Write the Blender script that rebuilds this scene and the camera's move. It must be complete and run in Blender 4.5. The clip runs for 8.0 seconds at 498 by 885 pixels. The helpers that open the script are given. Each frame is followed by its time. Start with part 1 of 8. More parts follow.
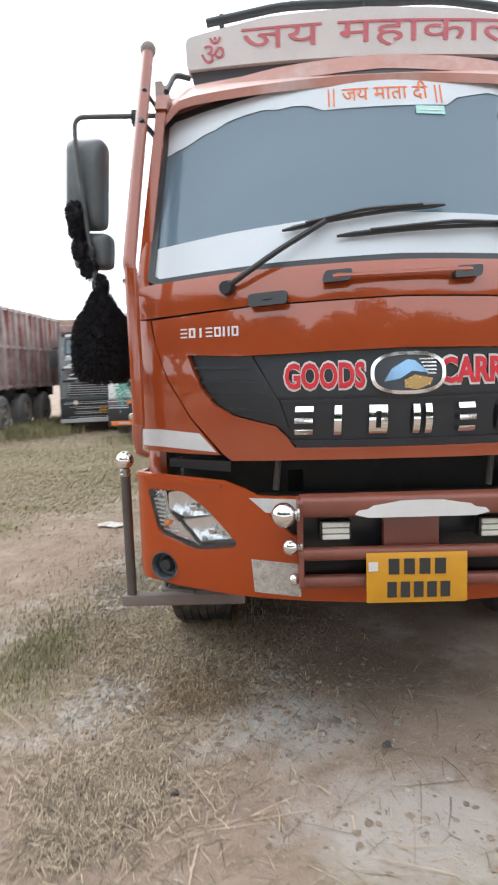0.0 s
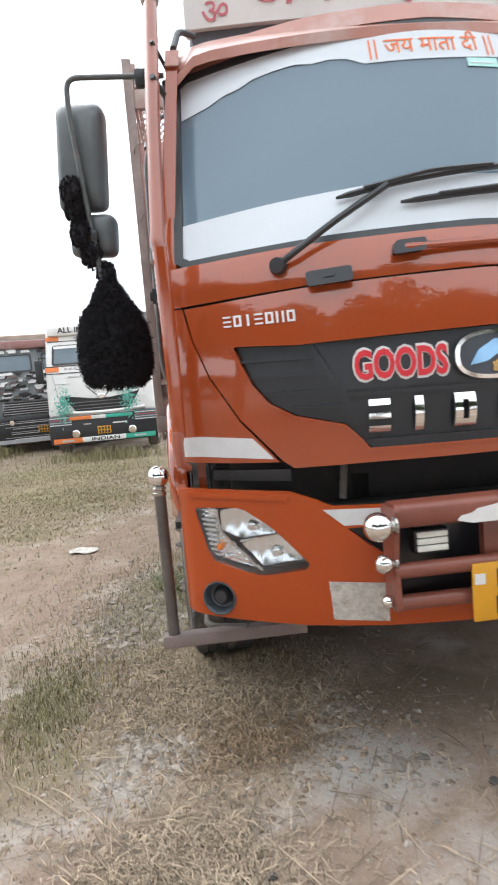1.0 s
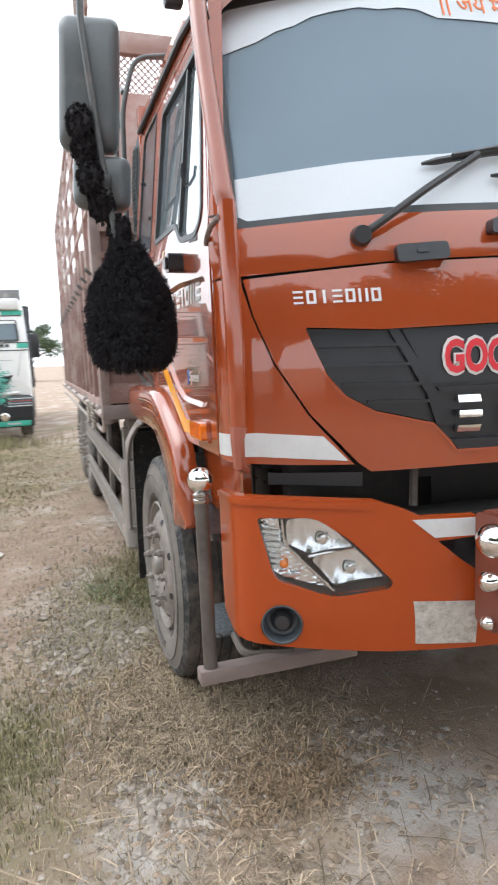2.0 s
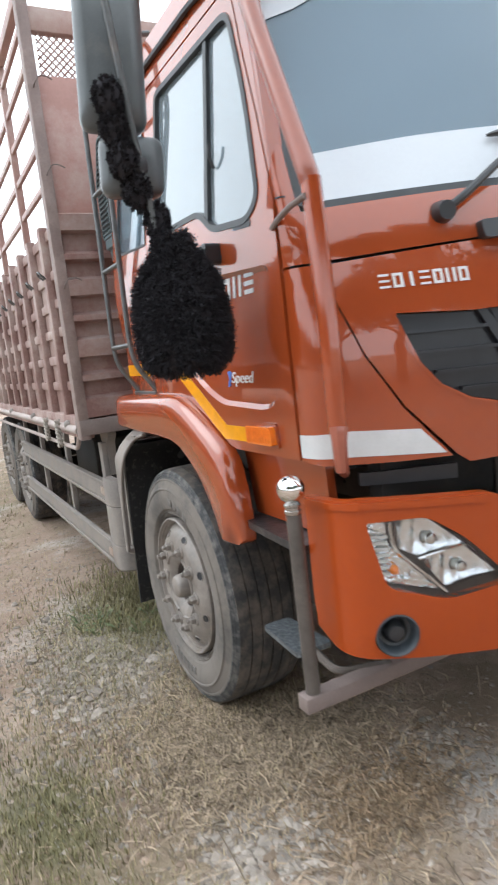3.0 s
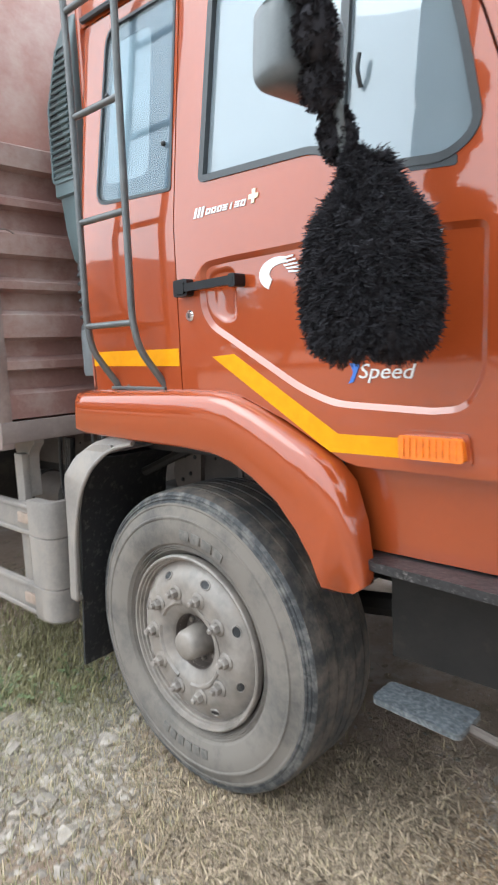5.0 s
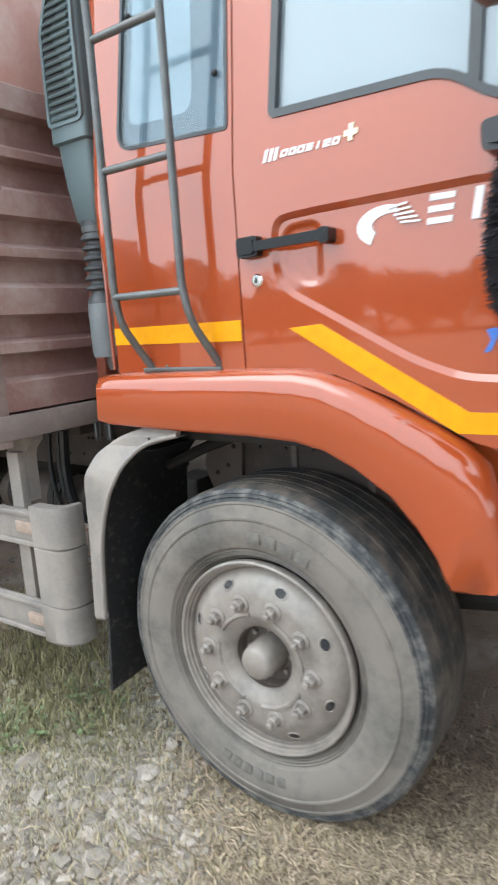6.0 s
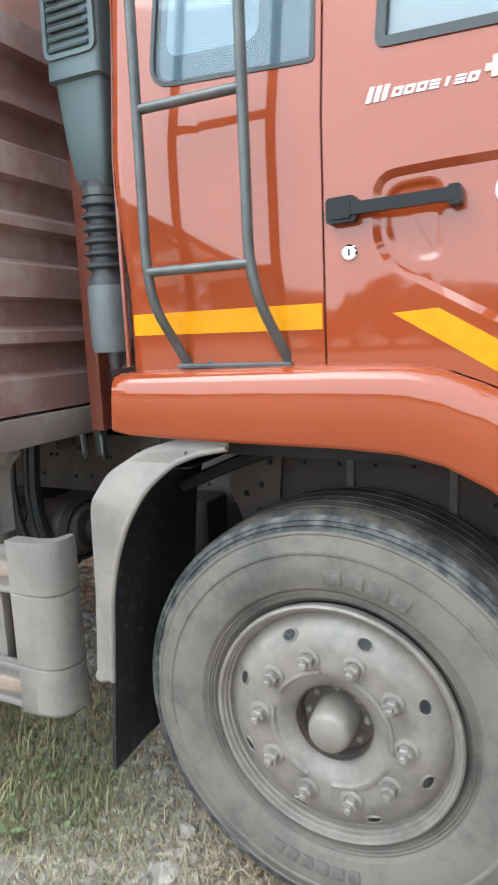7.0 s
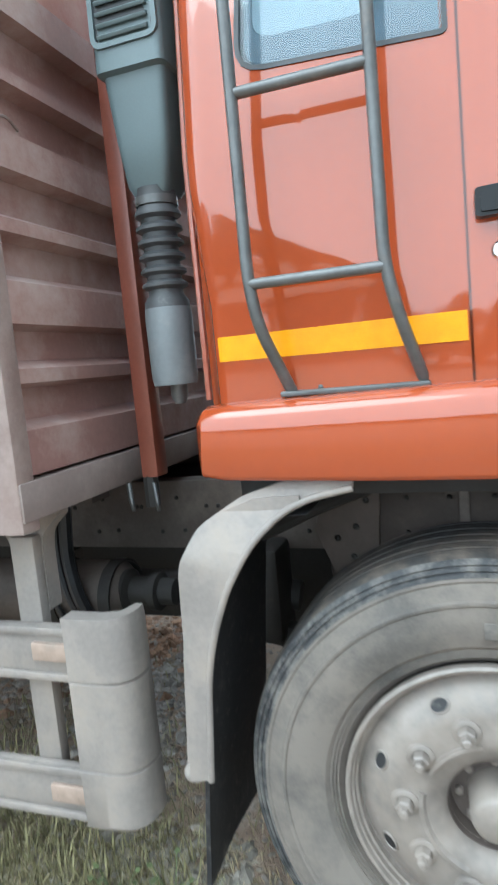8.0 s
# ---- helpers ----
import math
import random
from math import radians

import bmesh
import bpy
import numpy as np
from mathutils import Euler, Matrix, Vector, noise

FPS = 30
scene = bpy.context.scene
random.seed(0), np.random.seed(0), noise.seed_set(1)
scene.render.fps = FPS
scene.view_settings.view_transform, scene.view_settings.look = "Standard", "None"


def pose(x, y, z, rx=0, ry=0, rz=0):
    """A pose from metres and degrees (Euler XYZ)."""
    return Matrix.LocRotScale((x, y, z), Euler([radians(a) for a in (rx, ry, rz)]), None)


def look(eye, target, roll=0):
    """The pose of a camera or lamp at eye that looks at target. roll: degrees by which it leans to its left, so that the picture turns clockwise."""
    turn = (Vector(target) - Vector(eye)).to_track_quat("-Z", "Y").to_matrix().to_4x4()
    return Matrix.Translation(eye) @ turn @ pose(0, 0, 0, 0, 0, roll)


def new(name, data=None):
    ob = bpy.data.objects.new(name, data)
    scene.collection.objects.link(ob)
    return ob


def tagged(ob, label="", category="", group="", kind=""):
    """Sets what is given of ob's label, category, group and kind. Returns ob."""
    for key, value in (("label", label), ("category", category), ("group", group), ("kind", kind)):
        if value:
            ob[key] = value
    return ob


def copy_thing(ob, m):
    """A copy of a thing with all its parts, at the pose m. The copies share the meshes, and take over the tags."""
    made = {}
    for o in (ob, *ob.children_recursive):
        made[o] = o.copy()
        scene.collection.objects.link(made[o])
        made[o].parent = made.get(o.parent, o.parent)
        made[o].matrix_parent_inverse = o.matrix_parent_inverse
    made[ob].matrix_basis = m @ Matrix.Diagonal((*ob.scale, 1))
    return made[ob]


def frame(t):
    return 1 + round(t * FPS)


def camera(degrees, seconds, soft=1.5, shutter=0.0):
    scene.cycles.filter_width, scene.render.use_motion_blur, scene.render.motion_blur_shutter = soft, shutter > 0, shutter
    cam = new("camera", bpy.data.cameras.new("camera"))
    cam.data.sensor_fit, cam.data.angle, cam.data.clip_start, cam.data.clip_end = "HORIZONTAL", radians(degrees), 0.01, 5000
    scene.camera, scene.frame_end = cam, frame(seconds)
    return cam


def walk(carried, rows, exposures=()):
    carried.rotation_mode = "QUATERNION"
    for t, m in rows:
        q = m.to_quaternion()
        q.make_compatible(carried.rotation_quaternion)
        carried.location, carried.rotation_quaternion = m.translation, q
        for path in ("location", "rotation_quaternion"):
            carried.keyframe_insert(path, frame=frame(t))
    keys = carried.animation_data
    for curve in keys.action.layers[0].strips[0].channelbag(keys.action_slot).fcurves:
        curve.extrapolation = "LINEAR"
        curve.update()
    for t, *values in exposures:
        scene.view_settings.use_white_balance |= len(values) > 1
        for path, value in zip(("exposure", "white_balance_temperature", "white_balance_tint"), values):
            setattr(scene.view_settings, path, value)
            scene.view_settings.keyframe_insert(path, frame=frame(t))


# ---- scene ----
cam = camera(42.6, 8.0, soft=2.0, shutter=0.5)
PATH = [
    (0, (-0.567, -2.263, 1.539), (-0.612, -0.277, 1.308), -1.8),
    (0.5, (-0.838, -2.03, 1.528), (-0.703, -0.045, 1.315), -4.95),
    (0.7, (-0.965, -1.96, 1.583), (-0.802, 0.016, 1.341), -5.2),
    (1, (-1.045, -1.855, 1.503), (-0.874, 0.126, 1.290), -4.8),
    (1.5, (-1.302, -1.581, 1.524), (-0.980, 0.374, 1.259), -6.9),
    (1.7, (-1.442, -1.484, 1.520), (-1.014, 0.443, 1.257), -4.5),
    (2.8, (-2.038, -1.063, 1.538), (-1.148, 0.703, 1.238), -5.8),
    (3, (-2.084, -0.971, 1.547), (-1.191, 0.796, 1.262), -6.5),
    (3.3, (-2.144, -0.802, 1.562), (-1.248, 0.955, 1.233), -6.2),
    (3.5, (-2.279, -0.729, 1.538), (-1.273, 0.971, 1.225), -4.5),
    (4, (-2.489, -0.497, 1.554), (-1.341, 1.106, 1.216), -4.8),
    (4.2, (-2.518, -0.393, 1.548), (-1.319, 1.171, 1.207), -4.1),
    (5.3, (-2.555, 0.334, 1.533), (-1.019, 1.584, 1.247), -3.9),
    (5.5, (-2.589, 0.462, 1.54), (-1.011, 1.653, 1.244), -5.3),
    (5.8, (-2.629, 0.581, 1.541), (-1.027, 1.73, 1.206), -4.7),
    (6, (-2.616, 0.696, 1.532), (-1.006, 1.823, 1.16), -3.9),
    (6.5, (-2.534, 0.987, 1.507), (-0.864, 2.046, 1.207), -5.9),
    (7, (-2.513, 1.278, 1.478), (-0.734, 2.127, 1.14), -2.5),
    (7.2, (-2.527, 1.4, 1.483), (-0.707, 2.166, 1.167), -3.6),
    (7.5, (-2.528, 1.566, 1.503), (-0.684, 2.26, 1.159), -4.6),
    (8, (-2.431, 1.749, 1.471), (-0.56, 2.415, 1.231), -5.4),
]
EXPOSURE = [(0.0, 0.68, 6100, 6.5), (1.5, 0.83, 6150, 7), (3.0, 0.80, 6000, 6), (3.5, 1.00, 5950, 5), (4.0, 1.18, 5600, 2), (5.5, 1.24, 5950, 4), (6.0, 1.27, 5800, 2), (6.5, 1.26, 5750, 1), (7.0, 1.26, 5700, 0), (7.5, 1.34, 5600, -1), (8.0, 1.42, 5500, -2)]
walk(cam, [(t, look(eye, target, roll)) for t, eye, target, roll in PATH], EXPOSURE)

# ---------------------------------------------------------------- sky and sun
SUN_ELEV, SUN_TURN = radians(55), radians(308)
world = bpy.data.worlds.new("overcast_sky")
scene.world = world
world.use_nodes = True
wn, wl = world.node_tree.nodes, world.node_tree.links
wn.clear()
sky = wn.new("ShaderNodeTexSky")
sky.sky_type, sky.sun_disc = "NISHITA", False
sky.sun_elevation, sky.sun_rotation = SUN_ELEV, SUN_TURN
sky.air_density, sky.dust_density, sky.ozone_density = 1.0, 6.0, 1.0
grey = wn.new("ShaderNodeHueSaturation")
grey.inputs["Saturation"].default_value = 0.22
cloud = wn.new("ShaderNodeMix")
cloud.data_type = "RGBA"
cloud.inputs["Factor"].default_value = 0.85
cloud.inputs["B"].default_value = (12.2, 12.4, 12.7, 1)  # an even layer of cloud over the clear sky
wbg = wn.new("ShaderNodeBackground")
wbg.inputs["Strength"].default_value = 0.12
wout = wn.new("ShaderNodeOutputWorld")
wl.new(sky.outputs[0], grey.inputs["Color"])
wl.new(grey.outputs[0], cloud.inputs["A"])
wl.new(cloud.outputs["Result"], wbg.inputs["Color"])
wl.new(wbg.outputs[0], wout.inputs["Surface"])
sun = new("sun", bpy.data.lights.new("sun", "SUN"))
sun.data.energy, sun.data.angle, sun.data.color = 0.5, radians(40), (1.0, 0.96, 0.9)
sun.matrix_world = look((0, 0, 0), (-math.sin(SUN_TURN) * math.cos(SUN_ELEV), -math.cos(SUN_TURN) * math.cos(SUN_ELEV), -math.sin(SUN_ELEV)))


# ---------------------------------------------------------------- materials
def mat(name, col, rough=0.5, metal=0.0, coat=0.0, var=0.12, scale=5.0, bump=0.0, bscale=80.0, dust=None, amount=0.0, dscale=3.0, rvar=0.1, per=0.0, spec=0.5, stretch=(1, 1, 1), coat_ior=1.5):
    """A surface with variation at two scales, an optional film of dust or wear with a shape of its own, and fine relief."""
    m = bpy.data.materials.new(name)
    m.use_nodes = True
    n, l = m.node_tree.nodes, m.node_tree.links
    b = n["Principled BSDF"]
    co = n.new("ShaderNodeTexCoord")
    mp = n.new("ShaderNodeMapping")
    mp.inputs["Scale"].default_value = stretch
    l.new(co.outputs["Object"], mp.inputs["Vector"])
    big = n.new("ShaderNodeTexNoise")
    big.inputs["Scale"].default_value, big.inputs["Detail"].default_value = scale, 6
    fine = n.new("ShaderNodeTexNoise")
    fine.inputs["Scale"].default_value, fine.inputs["Detail"].default_value = bscale, 4
    l.new(mp.outputs[0], big.inputs["Vector"])
    l.new(mp.outputs[0], fine.inputs["Vector"])
    both = n.new("ShaderNodeMath")
    both.operation = "ADD"
    half = n.new("ShaderNodeMath")
    half.operation = "MULTIPLY"
    half.inputs[1].default_value = 0.4
    l.new(fine.outputs["Fac"], half.inputs[0])
    l.new(big.outputs["Fac"], both.inputs[0])
    l.new(half.outputs[0], both.inputs[1])
    span = n.new("ShaderNodeMapRange")
    span.inputs["From Min"].default_value, span.inputs["From Max"].default_value = 0.4, 1.0
    l.new(both.outputs[0], span.inputs["Value"])
    mix = n.new("ShaderNodeMix")
    mix.data_type = "RGBA"
    lo, hi = [max(0.0, c * (1 - var)) for c in col], [min(1.0, c * (1 + var)) for c in col]
    mix.inputs["A"].default_value, mix.inputs["B"].default_value = (*lo, 1), (*hi, 1)
    l.new(span.outputs[0], mix.inputs["Factor"])
    out = mix.outputs["Result"]
    if per:
        info = n.new("ShaderNodeObjectInfo")
        isl = n.new("ShaderNodeNewGeometry")
        summed = n.new("ShaderNodeMath")
        summed.operation = "ADD"
        l.new(info.outputs["Random"], summed.inputs[0])
        l.new(isl.outputs["Random Per Island"], summed.inputs[1])
        frac = n.new("ShaderNodeMath")
        frac.operation = "FRACT"
        l.new(summed.outputs[0], frac.inputs[0])
        rng = n.new("ShaderNodeMapRange")
        rng.inputs["To Min"].default_value, rng.inputs["To Max"].default_value = 1 - per, 1 + per
        l.new(frac.outputs[0], rng.inputs["Value"])
        hsv = n.new("ShaderNodeHueSaturation")
        l.new(out, hsv.inputs["Color"])
        l.new(rng.outputs[0], hsv.inputs["Value"])
        out = hsv.outputs[0]
    rough_in = None
    if dust:
        dn = n.new("ShaderNodeTexNoise")
        dn.inputs["Scale"].default_value, dn.inputs["Detail"].default_value, dn.inputs["Roughness"].default_value = dscale, 8, 0.7
        l.new(co.outputs["Object"], dn.inputs["Vector"])
        dr = n.new("ShaderNodeMapRange")
        dr.inputs["From Min"].default_value, dr.inputs["From Max"].default_value = 0.75 - amount * 0.5, 0.95 - amount * 0.5
        dr.inputs["To Max"].default_value = 0.9
        l.new(dn.outputs["Fac"], dr.inputs["Value"])
        dm = n.new("ShaderNodeMix")
        dm.data_type = "RGBA"
        dm.inputs["B"].default_value = (*dust, 1)
        l.new(out, dm.inputs["A"])
        l.new(dr.outputs[0], dm.inputs["Factor"])
        out = dm.outputs["Result"]
        rough_in = dr.outputs[0]
    l.new(out, b.inputs["Base Color"])
    rr = n.new("ShaderNodeMapRange")
    rr.inputs["To Min"].default_value, rr.inputs["To Max"].default_value = max(0.02, rough - rvar), min(1, rough + rvar)
    l.new(rough_in or fine.outputs["Fac"], rr.inputs["Value"])
    l.new(rr.outputs[0], b.inputs["Roughness"])
    b.inputs["Metallic"].default_value = metal
    b.inputs["Coat Weight"].default_value = coat
    b.inputs["Coat Roughness"].default_value, b.inputs["Coat IOR"].default_value = 0.03, coat_ior
    b.inputs["Specular IOR Level"].default_value = spec
    if bump:
        bp = n.new("ShaderNodeBump")
        bp.inputs["Strength"].default_value, bp.inputs["Distance"].default_value = bump, 0.004
        l.new(both.outputs[0], bp.inputs["Height"])
        l.new(bp.outputs[0], b.inputs["Normal"])
    return m


def glass(name, tint, film=0.0, haze=(0.5, 0.5, 0.5), ior=1.6, fall=5.0):
    """A thin clear pane: see-through, with a mirror gloss by Fresnel's law and, where film is above nought, a pale
    layer for dust and for sky sheen put into colour.
    """
    m = bpy.data.materials.new(name)
    m.use_nodes = True
    n, l = m.node_tree.nodes, m.node_tree.links
    n.remove(n["Principled BSDF"])
    clear, gloss, dust = n.new("ShaderNodeBsdfTransparent"), n.new("ShaderNodeBsdfGlossy"), n.new("ShaderNodeBsdfDiffuse")
    clear.inputs["Color"].default_value = (*tint, 1)
    gloss.inputs["Roughness"].default_value = 0.015
    dust.inputs["Color"].default_value = (*haze, 1)
    noisy, span = n.new("ShaderNodeTexNoise"), n.new("ShaderNodeMapRange")
    noisy.inputs["Scale"].default_value, noisy.inputs["Detail"].default_value = 1.2, 2
    span.inputs["To Min"].default_value, span.inputs["To Max"].default_value = film * 0.85, film * 1.15
    l.new(noisy.outputs["Fac"], span.inputs["Value"])
    under, over, slant = n.new("ShaderNodeMixShader"), n.new("ShaderNodeMixShader"), n.new("ShaderNodeLayerWeight")
    slant.inputs["Blend"].default_value = 0.5
    straight = ((ior - 1) / (ior + 1)) ** 2
    power, fres = n.new("ShaderNodeMath"), n.new("ShaderNodeMapRange")
    power.operation = "POWER"
    power.inputs[1].default_value = fall
    fres.inputs["To Min"].default_value = straight
    l.new(slant.outputs["Facing"], power.inputs[0])
    l.new(power.outputs[0], fres.inputs["Value"])
    l.new(span.outputs[0], under.inputs["Fac"])
    l.new(clear.outputs[0], under.inputs[1])
    l.new(dust.outputs[0], under.inputs[2])
    l.new(fres.outputs[0], over.inputs["Fac"])
    l.new(under.outputs[0], over.inputs[1])
    l.new(gloss.outputs[0], over.inputs[2])
    l.new(over.outputs[0], n["Material Output"].inputs["Surface"])
    return m


ORANGE = mat("orange_cab_paint", (0.315, 0.056, 0.0135), 0.32, coat=1.0, coat_ior=1.66, var=0.06, scale=2.0, bscale=40, dust=(0.31, 0.13, 0.08), amount=0.10, rvar=0.05, spec=0.15)
# pinkish orange; on the pole it carries the sky's sheen as colour
PINKEDPAINT = mat("pinked_orange_paint", (0.285, 0.078, 0.045), 0.42, coat=0.6, var=0.12, scale=5, dust=(0.33, 0.16, 0.125), amount=0.30)
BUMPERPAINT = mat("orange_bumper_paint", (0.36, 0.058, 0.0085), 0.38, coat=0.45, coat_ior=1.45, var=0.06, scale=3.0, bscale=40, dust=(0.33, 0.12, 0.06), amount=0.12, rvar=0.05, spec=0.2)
# the sky's reflection along the roof edge is put into this pink
ROOFPAINT = mat("sky_pink_roof_paint", (0.44, 0.20, 0.155), 0.5, coat=0.5, var=0.10, scale=4, dust=(0.50, 0.36, 0.33), amount=0.5)
GRILLEMAT = mat("black_grille_plastic", (0.016, 0.017, 0.021), 0.38, var=0.2, scale=10, bump=0.1, bscale=200, dust=(0.09, 0.085, 0.085), amount=0.12)
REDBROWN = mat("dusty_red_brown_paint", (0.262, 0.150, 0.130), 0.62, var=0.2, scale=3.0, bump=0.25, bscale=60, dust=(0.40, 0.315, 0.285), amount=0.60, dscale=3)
SILL = mat("grey_brown_dusty_sill", (0.20, 0.158, 0.142), 0.75, var=0.18, scale=4, bump=0.3, bscale=60, dust=(0.27, 0.23, 0.205), amount=0.5, dscale=4)
SALMON = mat("faded_red_frame_paint", (0.36, 0.225, 0.195), 0.55, coat=0.2, var=0.15, scale=5, dust=(0.48, 0.39, 0.35), amount=0.55)
DUSTRAIL = mat("dust_grey_rail_paint", (0.34, 0.275, 0.25), 0.65, var=0.2, scale=7, bump=0.2, dust=(0.43, 0.375, 0.345), amount=0.6)
# close to REDBROWN, with slightly paler dust
SIDEPAINT = mat("dusty_red_side_paint", (0.252, 0.150, 0.130), 0.65, var=0.2, scale=3.0, bump=0.25, bscale=60, dust=(0.42, 0.345, 0.31), amount=0.6, dscale=3)
BARRED = mat("red_oxide_bar_paint", (0.20, 0.06, 0.038), 0.5, coat=0.1, var=0.15, scale=5, bump=0.15, dust=(0.26, 0.16, 0.12), amount=0.3)
BLACK = mat("black_plastic", (0.024, 0.025, 0.028), 0.42, var=0.2, scale=10, bump=0.1, bscale=200, dust=(0.12, 0.112, 0.105), amount=0.16)
GLOSSBLACK = mat("black_handle_plastic", (0.008, 0.0085, 0.010), 0.38, var=0.2, scale=20, bump=0.08, bscale=200, dust=(0.06, 0.056, 0.054), amount=0.08, spec=0.3)
DARK = mat("dark_dirty_metal", (0.022, 0.020, 0.0185), 0.8, var=0.3, scale=6, bump=0.4, dust=(0.10, 0.08, 0.066), amount=0.30)
# dirty near-black brown, with the shade of hollows and gaps put into it
GAPDARK = mat("black_brown_shade", (0.013, 0.0105, 0.009), 0.85, var=0.4, scale=9, bump=0.6, bscale=40, dust=(0.055, 0.042, 0.034), amount=0.38, dscale=7)
CHASSIS = mat("dusty_chassis_paint", (0.095, 0.077, 0.066), 0.75, var=0.3, scale=6, bump=0.3, dust=(0.19, 0.156, 0.132), amount=0.48)
GREYPL = mat("blue_grey_plastic", (0.105, 0.142, 0.152), 0.5, var=0.1, scale=6, bump=0.12, bscale=180, dust=(0.24, 0.22, 0.20), amount=0.18)
GUARD = mat("dusty_grey_guard_paint", (0.228, 0.203, 0.186), 0.65, var=0.22, scale=6, bump=0.25, dust=(0.29, 0.247, 0.21), amount=0.55, dscale=6)
STEEL = mat("worn_grey_steel_tube", (0.105, 0.108, 0.108), 0.45, metal=0.3, var=0.3, scale=14, bump=0.3, dust=(0.22, 0.17, 0.14), amount=0.32)
CHROME = mat("chrome", (0.78, 0.77, 0.75), 0.09, metal=1.0, var=0.05, scale=10, rvar=0.05)
DULLSTEEL = mat("dull_plated_steel", (0.42, 0.40, 0.38), 0.3, metal=0.9, var=0.25, scale=40, dust=(0.30, 0.26, 0.22), amount=0.3, dscale=60)
MIRRORM = mat("mirror_silver", (0.85, 0.86, 0.87), 0.02, metal=1.0, var=0.02, rvar=0.01)
RUBBER = mat("dusty_tyre_rubber", (0.092, 0.084, 0.077), 0.88, var=0.18, scale=7, bump=0.3, bscale=160, dust=(0.182, 0.159, 0.138), amount=0.8, dscale=5)
TREAD = mat("worn_tyre_tread", (0.028, 0.027, 0.027), 0.8, var=0.4, scale=16, bump=0.9, bscale=70, dust=(0.128, 0.105, 0.086), amount=0.62, dscale=11)
SHOULDER = mat("scuffed_tyre_shoulder", (0.030, 0.031, 0.034), 0.75, var=0.4, scale=20, bump=0.8, bscale=90, dust=(0.175, 0.165, 0.152), amount=0.62, dscale=16)
FLAP = mat("black_rubber_flap", (0.013, 0.013, 0.0145), 0.75, var=0.3, scale=6, bump=0.5, bscale=90, dust=(0.13, 0.118, 0.105), amount=0.42, dscale=38)
RIM = mat("dusty_grey_rim_paint", (0.212, 0.186, 0.166), 0.58, coat=0.12, var=0.38, scale=13, bump=0.35, bscale=45, dust=(0.245, 0.208, 0.178), amount=0.58, dscale=8, rvar=0.16)
SEAL = mat("black_window_seal", (0.036, 0.040, 0.044), 0.55, var=0.2, scale=12, dust=(0.11, 0.11, 0.11), amount=0.25, dscale=9)
# the films' blue-grey haze colours put mirrored sky into the panes
GLASS = glass("windscreen_glass", (0.60, 0.70, 0.74), 0.46, (0.252, 0.336, 0.414))
SIDEGLASS = glass("side_window_glass", (0.66, 0.74, 0.78), 0.50, (0.36, 0.42, 0.46), 1.95, 3.2)
REARGLASS = glass("dark_grey_window_glass", (0.86, 0.92, 0.95), 0.10, (0.30, 0.37, 0.42), 1.6)
PALEPANE = glass("daylight_pale_pane", (0.85, 0.9, 0.93), 0.85, (0.43, 0.48, 0.515), 1.4)
LENS = glass("clear_lamp_lens", (0.93, 0.94, 0.95))
WHITEFILM = mat("white_window_film", (0.60, 0.63, 0.67), 0.35, var=0.05, scale=3, bscale=90)
WHITE = mat("white_paint", (0.70, 0.69, 0.68), 0.45, var=0.08, scale=5, dust=(0.45, 0.41, 0.37), amount=0.15)
REFLW = mat("white_reflective_tape", (0.60, 0.60, 0.60), 0.3, var=0.1, scale=9, bump=0.2, bscale=140, dust=(0.33, 0.30, 0.28), amount=0.15, dscale=12)
YELLOW = mat("yellow_reflective_tape", (0.74, 0.31, 0.003), 0.35, var=0.10, scale=30, bump=0.2, bscale=300, spec=0.2, dust=(0.45, 0.22, 0.02), amount=0.05, dscale=60)
PLATEY = mat("yellow_plate_paint", (0.62, 0.30, 0.015), 0.4, var=0.08, scale=12, dust=(0.42, 0.26, 0.08), amount=0.2)
INK = mat("black_ink", (0.03, 0.03, 0.03), 0.5, var=0.1)
REDINK = mat("red_letter_paint", (0.62, 0.025, 0.04), 0.4, var=0.1, scale=20)
PINKINK = mat("faded_pink_red_letter_paint", (0.55, 0.16, 0.19), 0.5, var=0.15, scale=14)
ORANGEINK = mat("orange_letter_film", (0.75, 0.17, 0.035), 0.45, var=0.1, scale=20)
BLUEINK = mat("blue_letter_film", (0.05, 0.15, 0.5), 0.4)
TEAL = mat("pale_teal_sticker", (0.42, 0.70, 0.66), 0.45, var=0.1, scale=30)
FADEDAMBER = mat("dusty_amber_reflector", (0.31, 0.235, 0.19), 0.55, var=0.25, scale=30, dust=(0.29, 0.25, 0.21), amount=0.45, dscale=14)
AMBER = mat("amber_lens", (0.85, 0.20, 0.01), 0.15, coat=0.6, var=0.15, scale=40)
SPECKLE = mat("speckled_worn_tape", (0.45, 0.42, 0.38), 0.5, var=0.25, scale=40, bump=0.3, dust=(0.24, 0.18, 0.14), amount=0.5, dscale=45)
REFLECTOR = mat("lamp_reflector", (0.86, 0.87, 0.87), 0.16, metal=1.0, var=0.04, rvar=0.04)
LAMPLENS = mat("ribbed_white_lamp", (0.72, 0.72, 0.66), 0.25, var=0.06, scale=30)
TASSEL = mat("black_yarn", (0.030, 0.028, 0.032), 0.95, var=0.4, scale=40, spec=0.15)
TRIM = mat("dark_cab_trim", (0.06, 0.065, 0.07), 0.7, var=0.15, scale=8)
SEATM = mat("grey_seat_cloth", (0.12, 0.13, 0.15), 0.9, var=0.2, scale=30)


